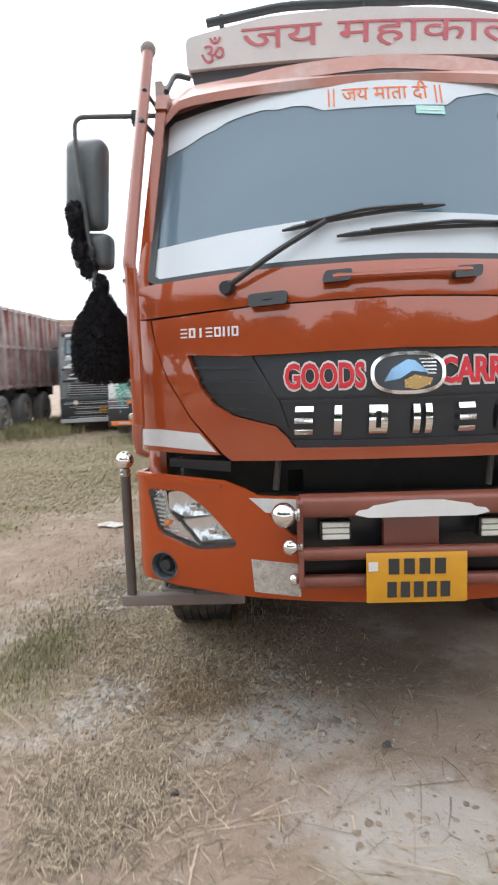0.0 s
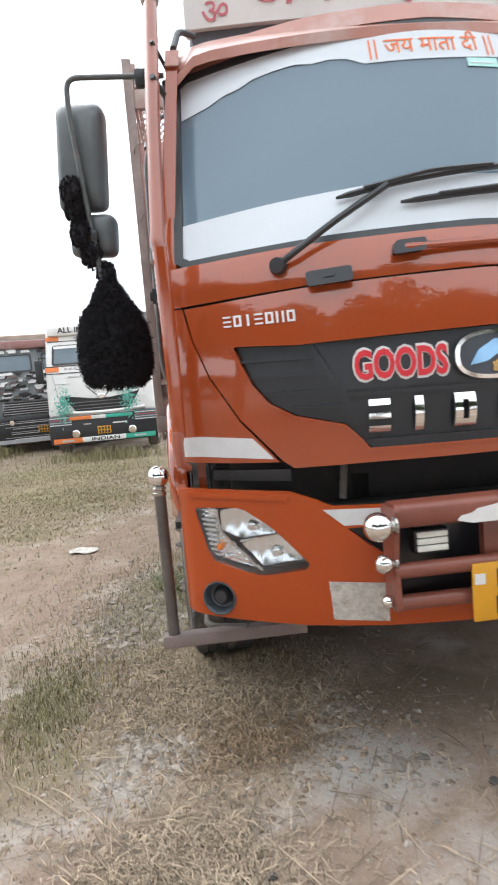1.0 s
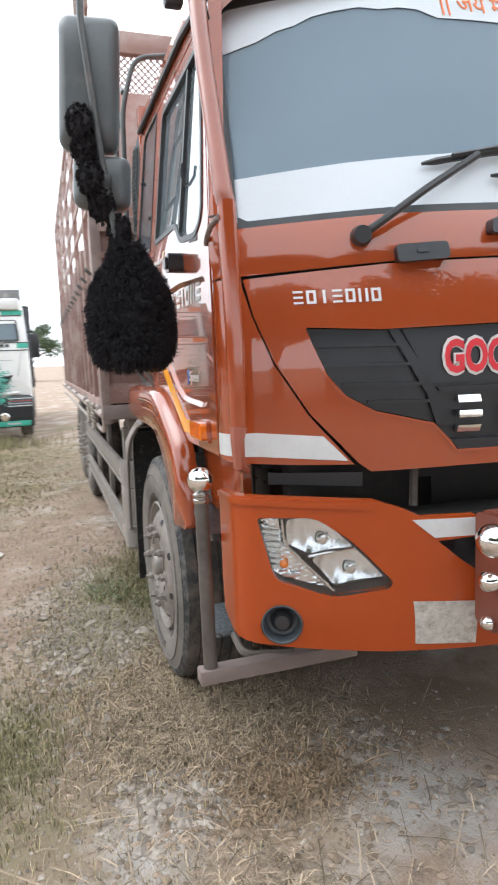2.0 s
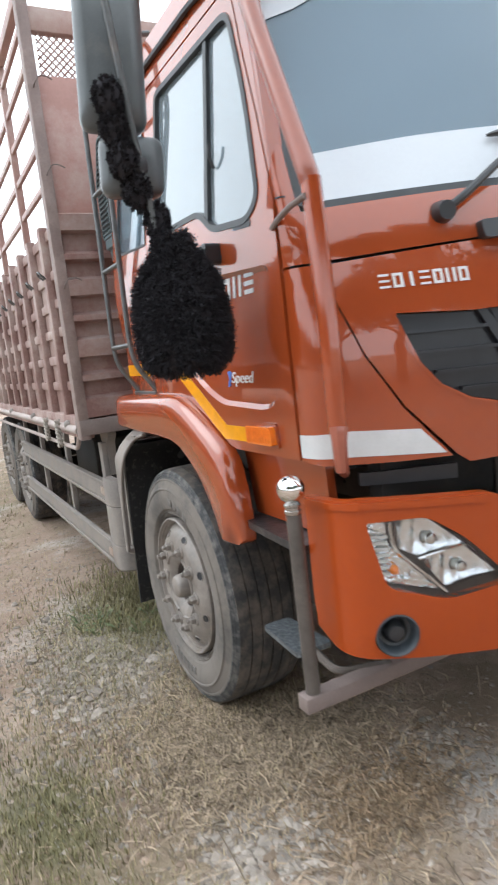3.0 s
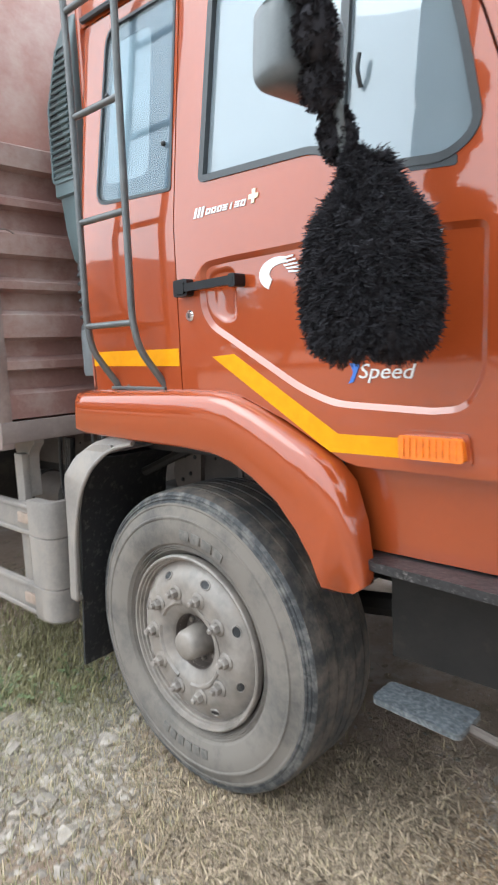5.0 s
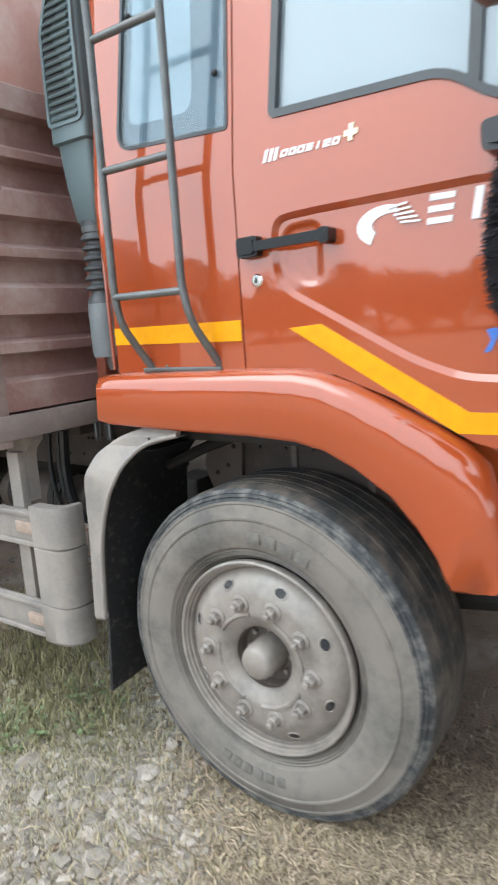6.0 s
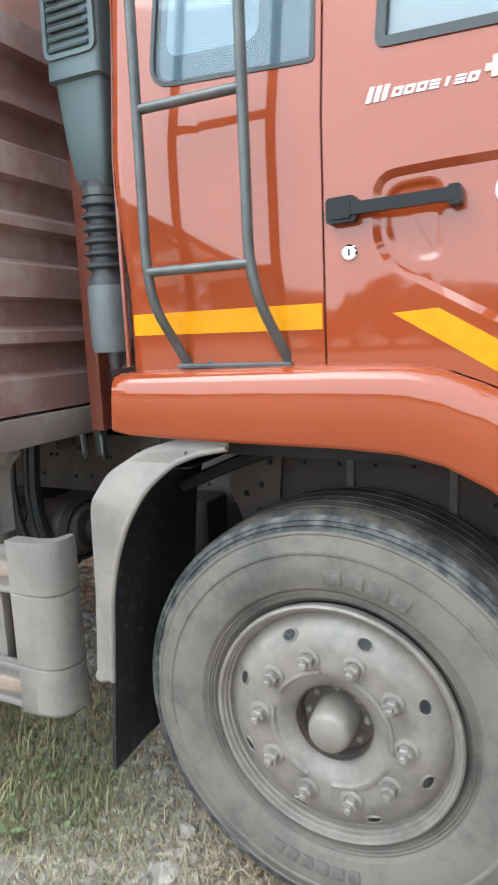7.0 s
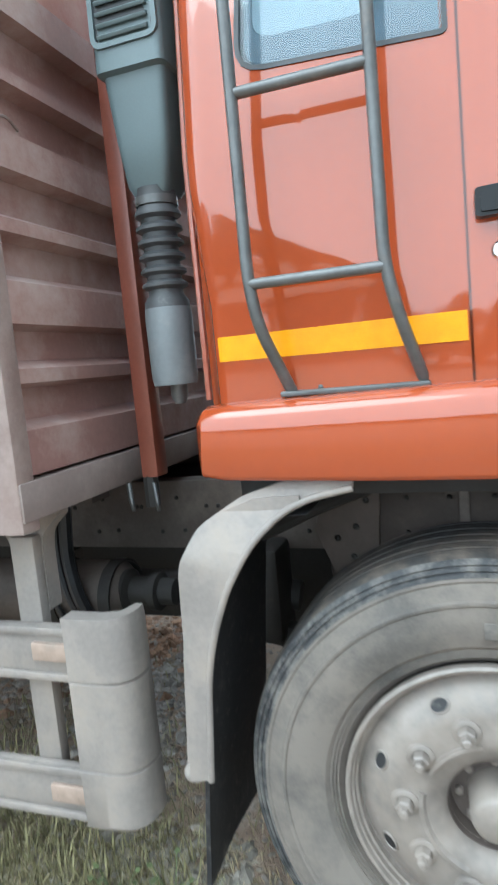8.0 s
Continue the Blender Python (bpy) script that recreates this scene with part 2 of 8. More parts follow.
# ---------------------------------------------------------------- mesh tools
def part(name, bm, material, parent=None, label="", smooth=40):
    """Links a bmesh as one mesh object under a thing or a part, built in world coordinates."""
    me = bpy.data.meshes.new(name)
    bmesh.ops.recalc_face_normals(bm, faces=bm.faces)
    for f in bm.faces:
        f.smooth = smooth > 0
    bm.to_mesh(me)
    bm.free()
    if smooth:
        me.set_sharp_from_angle(angle=radians(smooth))
    for m in material if isinstance(material, (list, tuple)) else [material]:
        me.materials.append(m)
    ob = new(name, me)
    hang(ob, parent)
    return tagged(ob, label)


def hang(ob, parent):
    """Makes ob a part of parent; a thing, its parts and their parts are as deep as it goes."""
    if parent is not None:
        if parent.parent is not None and parent.parent.parent is not None:
            parent = parent.parent
        ob.parent = parent
        base = Matrix.Translation(parent.location) if parent.type == "EMPTY" else Matrix()
        top = parent.parent
        if parent.type == "EMPTY" and top is not None:
            base = Matrix.Translation(top.location) @ parent.matrix_parent_inverse @ base
        ob.matrix_parent_inverse = base.inverted()


def thing(name, place, label, category, group="", kind=""):
    e = new(name)
    e.location = place
    e.empty_display_size = 0.1
    return tagged(e, label, category, group, kind)


def box(x0, x1, y0, y1, z0, z1, bevel=0.0, bm=None, segs=2, m=None):
    own = bmesh.new()
    r = bmesh.ops.create_cube(own, size=1.0)
    bmesh.ops.scale(own, vec=(x1 - x0, y1 - y0, z1 - z0), verts=r["verts"])
    bmesh.ops.translate(own, vec=((x0 + x1) / 2, (y0 + y1) / 2, (z0 + z1) / 2), verts=r["verts"])
    if bevel:
        bmesh.ops.bevel(own, geom=own.edges[:], offset=bevel, segments=segs, affect="EDGES", profile=0.5)
    if m is not None:
        own.transform(m)
    return join(bm, own)


def join(bm, own):
    if bm is None:
        return own
    me = bpy.data.meshes.new("tmp")
    own.to_mesh(me)
    own.free()
    bm.from_mesh(me)
    bpy.data.meshes.remove(me)
    return bm


def rounded(points, r, steps=5):
    """A path with its inner corners rounded."""
    pts = [Vector(p) for p in points]
    out = [pts[0]]
    for a, b, c in zip(pts, pts[1:], pts[2:]):
        da, dc = (a - b), (c - b)
        k = min(r, da.length * 0.45, dc.length * 0.45)
        p, q = b + da.normalized() * k, b + dc.normalized() * k
        for i in range(steps + 1):
            t = i / steps
            out.append(p.lerp(b, t).lerp(b.lerp(q, t), t))
    out.append(pts[-1])
    return out


def tube(points, r, segs=10, bend=0.06, bm=None, caps=True):
    """A round bar along a path; r may be a list, one radius a point (then without bends)."""
    own = bmesh.new()
    pts = rounded(points, bend) if bend else [Vector(p) for p in points]
    radii = r if isinstance(r, (list, tuple)) else [r] * len(pts)
    rings, n = [], None
    for i, p in enumerate(pts):
        d = (pts[min(i + 1, len(pts) - 1)] - pts[max(i - 1, 0)]).normalized()
        if n is None:
            n = d.orthogonal().normalized()
        n = (n - d * n.dot(d)).normalized()
        b = d.cross(n)
        rings.append([own.verts.new(p + (n * math.cos(a) + b * math.sin(a)) * radii[i]) for a in (math.tau * k / segs for k in range(segs))])
    for u, v in zip(rings, rings[1:]):
        for k in range(segs):
            own.faces.new((u[k], u[(k + 1) % segs], v[(k + 1) % segs], v[k]))
    if caps:
        own.faces.new(rings[0][::-1])
        own.faces.new(rings[-1])
    return join(bm, own)


def lathe(profile, m, segs=48, bm=None, closed=False):
    """Turns (radius, along) pairs about the local z axis and lays the result by m."""
    own = bmesh.new()
    rings = []
    for r, h in profile:
        if r < 1e-6:
            rings.append([own.verts.new((0, 0, h))])
        else:
            rings.append([own.verts.new((r * math.cos(a), r * math.sin(a), h)) for a in (math.tau * k / segs for k in range(segs))])
    pairs = list(zip(rings, rings[1:]))
    if closed:
        pairs.append((rings[-1], rings[0]))
    for u, v in pairs:
        for k in range(segs):
            q = (k + 1) % segs
            if len(u) == 1 and len(v) == 1:
                continue
            if len(u) == 1:
                own.faces.new((u[0], v[k], v[q]))
            elif len(v) == 1:
                own.faces.new((u[k], v[0], u[q]))
            else:
                own.faces.new((u[k], v[k], v[q], u[q]))
    own.transform(m)
    return join(bm, own)


def ball(c, r, sz=1.0, bm=None, segs=20):
    own = bmesh.new()
    bmesh.ops.create_uvsphere(own, u_segments=segs, v_segments=segs // 2, radius=r, matrix=Matrix.Translation(c) @ Matrix.Diagonal((1, 1, sz, 1)))
    return join(bm, own)


def soft_poly(pts, r, steps=4):
    """A closed outline in 2D with rounded corners; r one radius or one a corner."""
    out, n = [], len(pts)
    for i in range(n):
        a, b, c = Vector(pts[i - 1]), Vector(pts[i]), Vector(pts[(i + 1) % n])
        k = r[i] if isinstance(r, (list, tuple)) else r
        if k <= 0:
            out.append(tuple(b))
            continue
        k = min(k, (a - b).length * 0.48, (c - b).length * 0.48)
        p, q = b + (a - b).normalized() * k, b + (c - b).normalized() * k
        for s in range(steps + 1):
            t = s / steps
            out.append(tuple(p.lerp(b, t).lerp(b.lerp(q, t), t)))
    return out


def plate(outer, mp, thick, holes=(), us=(), vs=(), bm=None):
    """A sheet: an outline in (u, v), with holes, laid on the surface mp(u, v, d), d metres proud of it, and thick metres deep."""
    own = bmesh.new()
    edges = []
    for loop in (outer, *holes):
        vv = [own.verts.new((u, v, 0)) for u, v in loop]
        edges += [own.edges.new((vv[i], vv[(i + 1) % len(vv)])) for i in range(len(vv))]
    bmesh.ops.triangle_fill(own, use_beauty=True, use_dissolve=False, edges=edges, normal=(0, 0, 1))
    for u in us:
        bmesh.ops.bisect_plane(own, geom=own.verts[:] + own.edges[:] + own.faces[:], plane_co=(u, 0, 0), plane_no=(1, 0, 0), dist=1e-6)
    for v in vs:
        bmesh.ops.bisect_plane(own, geom=own.verts[:] + own.edges[:] + own.faces[:], plane_co=(0, v, 0), plane_no=(0, 1, 0), dist=1e-6)
    own.verts.index_update()
    rim = [e for e in own.edges if len(e.link_faces) == 1]
    flat = {v: (v.co.x, v.co.y) for v in own.verts}
    faces = [tuple(f.verts) for f in own.faces]
    back = {v: own.verts.new(mp(*flat[v], -thick)) for v in flat}
    for f in faces:
        own.faces.new([back[v] for v in f][::-1])
    for e in rim:
        a, b = e.verts
        own.faces.new((a, back[a], back[b], b))
    for v, (u, w) in flat.items():
        v.co = mp(u, w, 0)
    return join(bm, own)


def shrink(pts, d):
    """An outline moved inwards (d > 0) along its corner bisectors."""
    n, area = len(pts), 0
    for i in range(n):
        area += pts[i - 1][0] * pts[i][1] - pts[i][0] * pts[i - 1][1]
    s, out = (1 if area > 0 else -1), []
    for i in range(n):
        a, b, c = (Vector(pts[j % n]) for j in (i - 1, i, i + 1))
        e, f = (b - a).normalized(), (c - b).normalized()
        na, nb = Vector((-e.y, e.x)) * s, Vector((-f.y, f.x)) * s
        k = na + nb
        k = k / max(0.35, k.length_squared / 2) if k.length > 1e-6 else na
        out.append(tuple(b + k * d))
    return out


def letters(text, size, mp, thick, material, name, parent, label="", width=None, heavy=0.0, slant=0.0, at=(0, 0), turn=0.0):
    """Words in the built-in font, laid on a surface: their box is centred on at, in the surface's (u, v)."""
    cu = bpy.data.curves.new("tmp_text", "FONT")
    cu.body, cu.size, cu.offset, cu.shear, cu.resolution_u = text, size, heavy, slant, 3
    ob = new("tmp_text", cu)
    me = bpy.data.meshes.new_from_object(ob.evaluated_get(bpy.context.evaluated_depsgraph_get()))
    bpy.data.objects.remove(ob)
    own = bmesh.new()
    own.from_mesh(me)
    bpy.data.meshes.remove(me)
    if not own.verts:
        return None
    xs, ys = [v.co.x for v in own.verts], [v.co.y for v in own.verts]
    cx, cy = (min(xs) + max(xs)) / 2, (min(ys) + max(ys)) / 2
    kx = width / (max(xs) - min(xs)) if width else 1.0
    bmesh.ops.triangulate(own, faces=own.faces[:])
    c, s = math.cos(turn), math.sin(turn)
    flat = {}
    for v in own.verts:
        a, b = (v.co.x - cx) * kx, v.co.y - cy
        flat[v] = (at[0] + a * c - b * s, at[1] + a * s + b * c)
    rim = [tuple(e.verts) for e in own.edges if len(e.link_faces) == 1]
    back = {v: own.verts.new(mp(*flat[v], -thick)) for v in flat}
    for a, b in rim:
        own.faces.new((a, back[a], back[b], b))
    for v, (p, q) in flat.items():
        v.co = mp(p, q, 0)
    return part(name, own, material, parent, label, smooth=0)


def bars(kind, x0, x1, z0, z1, stroke, mp, thick, lean=0.0, vs=()):
    """Plain bars in the place of one sign of a mark: level ones, upright ones, one alone, or a hollow frame."""
    at = lambda x, z: (x + lean * (z - z0) / (z1 - z0), z)
    block = lambda a, b, c, d: [at(a, c), at(b, c), at(b, d), at(a, d)]
    mid = (z0 + z1) / 2
    if kind == "level":
        bm = None
        for z in (z0 + stroke / 2, mid, z1 - stroke / 2):
            bm = plate(block(x0, x1, z - stroke * 0.42, z + stroke * 0.42), mp, thick, vs=vs, bm=bm)
        return bm
    if kind == "one":
        return plate(block((x0 + x1 - stroke * 1.1) / 2, (x0 + x1 + stroke * 1.1) / 2, z0, z1), mp, thick, vs=vs)
    if kind == "two":
        return plate(block(x1 - stroke, x1, z0, z1), mp, thick, vs=vs, bm=plate(block(x0, x0 + stroke, z0, z1), mp, thick, vs=vs))
    return plate(block(x0, x1, z0, z1), mp, thick, holes=[block(x0 + stroke, x1 - stroke, z0 + stroke, z1 - stroke)], vs=vs)


# ---------------------------------------------------------------- the orange truck: surfaces of its cab
def taper(z):
    return 1.0 - 0.1 * max(0.0, z - 1.93)


def side(s):
    """The cab's flank: (y, z), s = -1 for the driver's side."""
    return lambda y, z, d: Vector((s * (1.11 * taper(z) + d), y, z))


def plan(u, a, b, join_x, r):
    """The front's plan: a parabola, an arc round the corner, then the flank; u runs along it from the middle."""
    au, sg = abs(u), (1 if u >= 0 else -1)
    slope = 2 * b * join_x
    k = math.hypot(slope, 1)
    cx, cy = join_x - r * slope / k, a + b * join_x**2 + r / k
    turn0 = -math.atan2(1, slope)
    arc = -turn0 * r
    if au <= join_x:
        q = math.hypot(2 * b * au, 1)
        x, y, nx, ny = au, a + b * au * au, 2 * b * au / q, -1 / q
    elif au <= join_x + arc:
        f = turn0 + (au - join_x) / r
        x, y, nx, ny = cx + r * math.cos(f), cy + r * math.sin(f), math.cos(f), math.sin(f)
    else:
        x, y, nx, ny = cx + r, cy + (au - join_x - arc), 1.0, 0.0
    return sg * x, y, sg * nx, ny


U_SIDE = 1.1654


def front(u, z, d):
    """The cab's front, leaning back from the bonnet seam and raked at the windscreen."""
    x, y, nx, ny = plan(u, 0.25, 0.235, 1.052, 0.1)
    au = abs(u)
    low = min(1.0, max(0.0, (1.19 - au) / 0.138))
    up = 1.0 if au <= U_SIDE else max(0.0, 1 - 0.4 * (au - U_SIDE) / 0.0246)
    y += 0.431 * min(0.46, max(0.0, z - 1.47)) ** 2 * low + 0.40 * max(0.0, z - 1.93) * up
    return Vector(((x + nx * d) * taper(z), y + ny * d, z))


def bump(u, z, d):
    """The bumper's face, drawn in a little towards its lower edge."""
    x, y, nx, ny = plan(u, 0.165, 0.21, 1.06, 0.1)
    y += 0.12 * max(0.0, 0.72 - z)
    return Vector((x + nx * d, y + ny * d, z))


def proud(mp, h):
    return lambda u, v, d: mp(u, v, d + h)


def steps(a, b, n):
    return [a + (b - a) * i / n for i in range(n + 1)]


US = steps(-1.18, 1.18, 40)
truck = thing("truck", (0, 3.0, 0), "orange goods truck with red-brown cargo body on dry ground", "truck")


def mirrored(pts):
    """An outline's left half, given from the middle out and back to the middle, made whole."""
    return list(pts) + [(-u, v) for u, v in reversed(pts)]


# bonnet panel with its grille opening
GRILLE = mirrored([(0.0, 1.205), (-0.445, 1.205), (-0.475, 1.245), (-0.52, 1.292), (-0.60, 1.312), (-0.69, 1.335), (-0.775, 1.385), (-0.83, 1.455), (-0.865, 1.54), (-0.885, 1.598), (-0.875, 1.612), (-0.66, 1.598), (0.0, 1.612)])
GRILLE = [p for i, p in enumerate(GRILLE) if i == 0 or (abs(p[0] - GRILLE[i - 1][0]) + abs(p[1] - GRILLE[i - 1][1])) > 1e-6]
GRILLE = [p for i, p in enumerate(GRILLE) if not (i == len(GRILLE) - 1 and abs(p[0]) < 1e-9)]
seam = [(-1.035, 1.755), (-1.015, 1.64), (-0.965, 1.50), (-0.87, 1.34), (-0.735, 1.185)]
bonnet = mirrored([(0.0, 1.168), (-0.40, 1.165), (-0.70, 1.158)] + seam[::-1] + [(-0.6, 1.785), (0.0, 1.80)])
bonnet = bonnet[: len(bonnet) // 2] + bonnet[len(bonnet) // 2 + 1 : -1]
front_panel = part("front_panel", plate(bonnet, front, 0.03, holes=[GRILLE], us=US, vs=[1.3, 1.4, *steps(1.47, 1.78, 14)]), ORANGE, truck, "glossy orange front panel", 30)
part("grille_opening_edge", plate(GRILLE, proud(front, 0.003), 0.05, holes=[shrink(GRILLE, 0.010)], us=US), ORANGE, front_panel)
grille = part("grille", plate(shrink(GRILLE, 0.012), proud(front, -0.028), 0.02, us=US), GRILLEMAT, truck, "matt black grille insert")
for s in (-1, 1):
    # three louvre lines in the outer grille wing, and the frame round the middle field
    for k, z in enumerate((1.545, 1.485, 1.425, 1.37)):
        a, b = -0.86 + 0.022 * k + 0.02 * k * k * 0.5, -0.60 + 0.028 * k
        pts = [(s * a, z + 0.006), (s * b, z + 0.002), (s * b, z - 0.008), (s * a, z - 0.004)]
        part("louvre", plate(pts, proud(front, -0.009), 0.016, us=US), GRILLEMAT, grille)
    bar = [(s * 0.645, 1.597), (s * 0.615, 1.597), (s * 0.50, 1.40), (s * 0.465, 1.29), (s * 0.50, 1.295), (s * 0.53, 1.39)]
    part("grille_rib", plate(bar, proud(front, -0.012), 0.02, us=US), GRILLEMAT, grille)
field = [(-0.60, 1.588), (0.60, 1.588), (0.515, 1.42), (-0.515, 1.42)]
part("name_field", plate(field, proud(front, -0.018), 0.012, us=US), GRILLEMAT, grille)
part("grille_bar", plate([(-0.50, 1.408), (0.50, 1.408), (0.49, 1.396), (-0.49, 1.396)], proud(front, -0.010), 0.02, us=US), GRILLEMAT, grille)
part("lower_lip", plate([(-0.46, 1.245), (0.46, 1.245), (0.43, 1.213), (-0.43, 1.213)], proud(front, -0.006), 0.03, us=US), GRILLEMAT, grille)
for word, at, w in (("GOODS", (-0.318, 1.500), 0.315), ("CARRIER", (0.335, 1.508), 0.40)):
    letters(word, 0.145, proud(front, -0.0105), 0.006, WHITE, "lettering_backing", grille, "white outline of painted letters", w + 0.014, heavy=0.010, at=at)
    letters(word, 0.135, proud(front, -0.007), 0.004, REDINK, "lettering", grille, "red painted capital letters", w, heavy=0.0045, at=at)
# oval badge in chrome, its picture as plain shapes coloured with the reflections they carry
oval = [(0.003 + 0.145 * math.copysign(abs(math.cos(a)) ** 0.75, math.cos(a)), 1.503 + 0.083 * math.copysign(abs(math.sin(a)) ** 0.8, math.sin(a))) for a in steps(0, math.tau * 47 / 48, 47)]
badge = part("badge", plate(shrink(oval, 0.012), proud(front, 0.002), 0.02, us=US), mat("dark_badge_field", (0.05, 0.055, 0.065), 0.2, metal=0.4), front_panel, "oval chrome badge")
part("badge_ring", plate(oval, proud(front, 0.014), 0.03, holes=[shrink(oval, 0.014)], us=US), CHROME, badge)
part("badge_shape", plate([(-0.09, 1.47), (-0.06, 1.52), (0.0, 1.555), (0.03, 1.55), (0.09, 1.50), (0.02, 1.51), (-0.03, 1.48)], proud(front, 0.006), 0.004), mat("badge_mirrored_blue", (0.22, 0.36, 0.52), 0.15, metal=0.8), badge)
part("badge_shape", plate([(-0.01, 1.445), (-0.01, 1.475), (0.03, 1.495), (0.10, 1.48), (0.09, 1.455), (0.04, 1.437)], proud(front, 0.006), 0.004), mat("badge_mirrored_gold", (0.50, 0.34, 0.14), 0.25, metal=0.8), badge)
for k in range(5):
    part("badge_line", plate([(0.045 + 0.008 * k, 1.558 - 0.014 * k), (0.11, 1.558 - 0.014 * k), (0.115, 1.552 - 0.014 * k), (0.048 + 0.008 * k, 1.552 - 0.014 * k)], proud(front, 0.006), 0.004), CHROME, badge)
# the maker's name stands as plain chrome blocks
for x, w, kind in ((-0.405, 0.072, "level"), (-0.272, 0.034, "one"), (-0.115, 0.072, "frame"), (0.058, 0.074, "two"), (0.235, 0.066, "level"), (0.40, 0.068, "frame")):
    dome = lambda u, v, d: front(u, v, d + 0.012 - 0.020 * ((v - 1.318) / 0.06) ** 2)
    part("chrome_block", bars(kind, x - w / 2, x + w / 2, 1.265, 1.383, 0.026, dome, 0.02, 0.006, steps(1.27, 1.38, 8)), CHROME, grille, "plain chrome block", 60)
# the model name stands as plain white bars
for k, kind in enumerate(("level", "frame", "one", "level", "frame", "two", "frame")):
    x = -0.888 + 0.0365 * k
    part("white_bar", bars(kind, x - 0.0135, x + 0.0135, 1.672, 1.712, 0.0072, proud(front, 0.003), 0.004), WHITE, front_panel, "small raised white bar")

# cowl under the windscreen, corner panels, pillars
cowl = mirrored([(0.0, 1.806), (-0.6, 1.791), (-1.04, 1.765), (-1.16, 1.772), (-1.165, 1.90), (-1.02, 1.913), (-0.6, 1.938), (0.0, 1.952)])
cowl = cowl[: len(cowl) // 2] + cowl[len(cowl) // 2 + 1 : -1]
swell = lambda u, z, d: front(u, z, d + 0.009 * max(0.0, 1 - ((z - 1.862) / 0.085) ** 2))
cowl_panel = part("cowl_panel", plate(cowl, swell, 0.03, us=US, vs=steps(1.77, 1.95, 14)), ORANGE, truck, "orange panel under the windscreen", 30)
part("cowl_backing", plate([(-1.10, 1.75), (1.10, 1.75), (1.10, 1.82), (-1.10, 1.82)], proud(front, -0.032), 0.02, us=US), BLACK, cowl_panel)
for s in (-1, 1):
    sg = lambda pts: [(-s * u, v) for u, v in pts]
    corner = [(u + (0.006 if u > -1.05 and v < 1.75 and u < -0.745 and v > 1.19 else 0.0), v) for u, v in [(-0.748, 1.182), (-0.882, 1.337), (-0.976, 1.498), (-1.026, 1.64), (-1.045, 1.757), (-1.187, 1.757), (-1.187, 1.205), (-1.10, 1.195), (-0.90, 1.185)]]
    corner_panel = part("corner_panel", plate(sg(corner), front, 0.03, us=steps(-1.19, 1.19, 70), vs=steps(1.47, 1.75, 8)), ORANGE, truck, "orange wind deflector at the cab's corner", 30)
    tape = [(-0.765, 1.194), (-0.835, 1.272), (-1.02, 1.288), (-1.185, 1.283), (-1.185, 1.216), (-1.02, 1.214)]
    part("reflective_tape", plate(sg(tape), proud(front, 0.002), 0.002, us=steps(-1.19, 1.19, 70)), REFLW, corner_panel, "white reflective tape")
    upper = [(-1.045, 1.764), (-1.187, 1.764), (-1.187, 1.93), (-1.187, 2.40), (-1.187, 2.79), (-1.075, 2.79), (-1.07, 2.40), (-1.05, 1.93)]
    part("pillar", plate(sg(upper), proud(front, 0.0), 0.05, us=steps(-1.19, 1.19, 70), vs=steps(1.9, 2.7, 8)), ORANGE, truck, "orange windscreen pillar", 30)
    strap = tube([(s * 1.128, 0.448, 1.918), (s * 1.132, 0.52, 1.908), (s * 1.124, 0.60, 1.892), (s * 1.114, 0.65, 1.880)], 0.0085, 8, 0.02)
    edge = [(0.642, 1.955), (0.738, 2.22), (0.832, 2.45), (0.905, 2.66)]
    flank = [(front(-1.180, z, 0).y, z) for _, z in edge] + [(y - 0.007, z) for y, z in reversed(edge)]
    part("pillar_flank", plate(flank, proud(side(s), -0.001), 0.03, vs=steps(2.0, 2.6, 6)), ORANGE, truck, "orange flank of the windscreen pillar", 30)
    part("pillar_seam", tube([front(s * 1.10, 1.957, 0.001), front(s * 1.14, 1.957, 0.001), front(s * 1.18, 1.957, 0.001)], 0.003, 4, 0), SEAL, truck, "thin dark seam across the pillar")
    part("pole_clamp", strap, SILL, truck, "red-brown steel clamp strip")

# windscreen, its seal and white films
gl = mirrored([(0.0, 1.972), (-0.5, 1.96), (-1.0, 1.932), (-1.03, 1.95), (-1.052, 2.68), (-1.02, 2.705), (-0.5, 2.765), (0.0, 2.785)])
gl = gl[: len(gl) // 2] + gl[len(gl) // 2 + 1 : -1]
VS = steps(1.9, 2.8, 9)
windscreen = part("windscreen", plate(gl, proud(front, -0.010), 0.006, us=US, vs=VS), GLASS, truck, "large tinted windscreen", 30)
windscreen.visible_shadow = False
part("seal", plate(shrink(gl, -0.028), proud(front, 0.0), 0.03, holes=[shrink(gl, 0.004)], us=US, vs=VS), SEAL, windscreen, "black rubber seal", 30)
top_film = [(-1.04, 2.53), (-0.93, 2.565), (-0.86, 2.60), (-0.80, 2.615), (-0.74, 2.645), (-0.66, 2.662), (-0.57, 2.674), (-0.50, 2.664), (-0.43, 2.672), (-0.36, 2.665), (-0.29, 2.635), (0.285, 2.638), (0.34, 2.675), (0.42, 2.69), (0.50, 2.705), (0.60, 2.69), (0.70, 2.66), (0.80, 2.63), (0.92, 2.575), (1.04, 2.53)]
top_edge = [(u, v) for u, v in shrink(gl, 0.004) if v > 2.6]
film_top = part("window_film", plate(top_film + sorted(top_edge, key=lambda p: -p[0]), proud(front, -0.006), 0.002, us=US, vs=VS), WHITEFILM, windscreen, "white film with a scalloped lower edge", 30)
low_edge = sorted([(u, v) for u, v in shrink(gl, 0.004) if v < 2.0], key=lambda p: p[0])
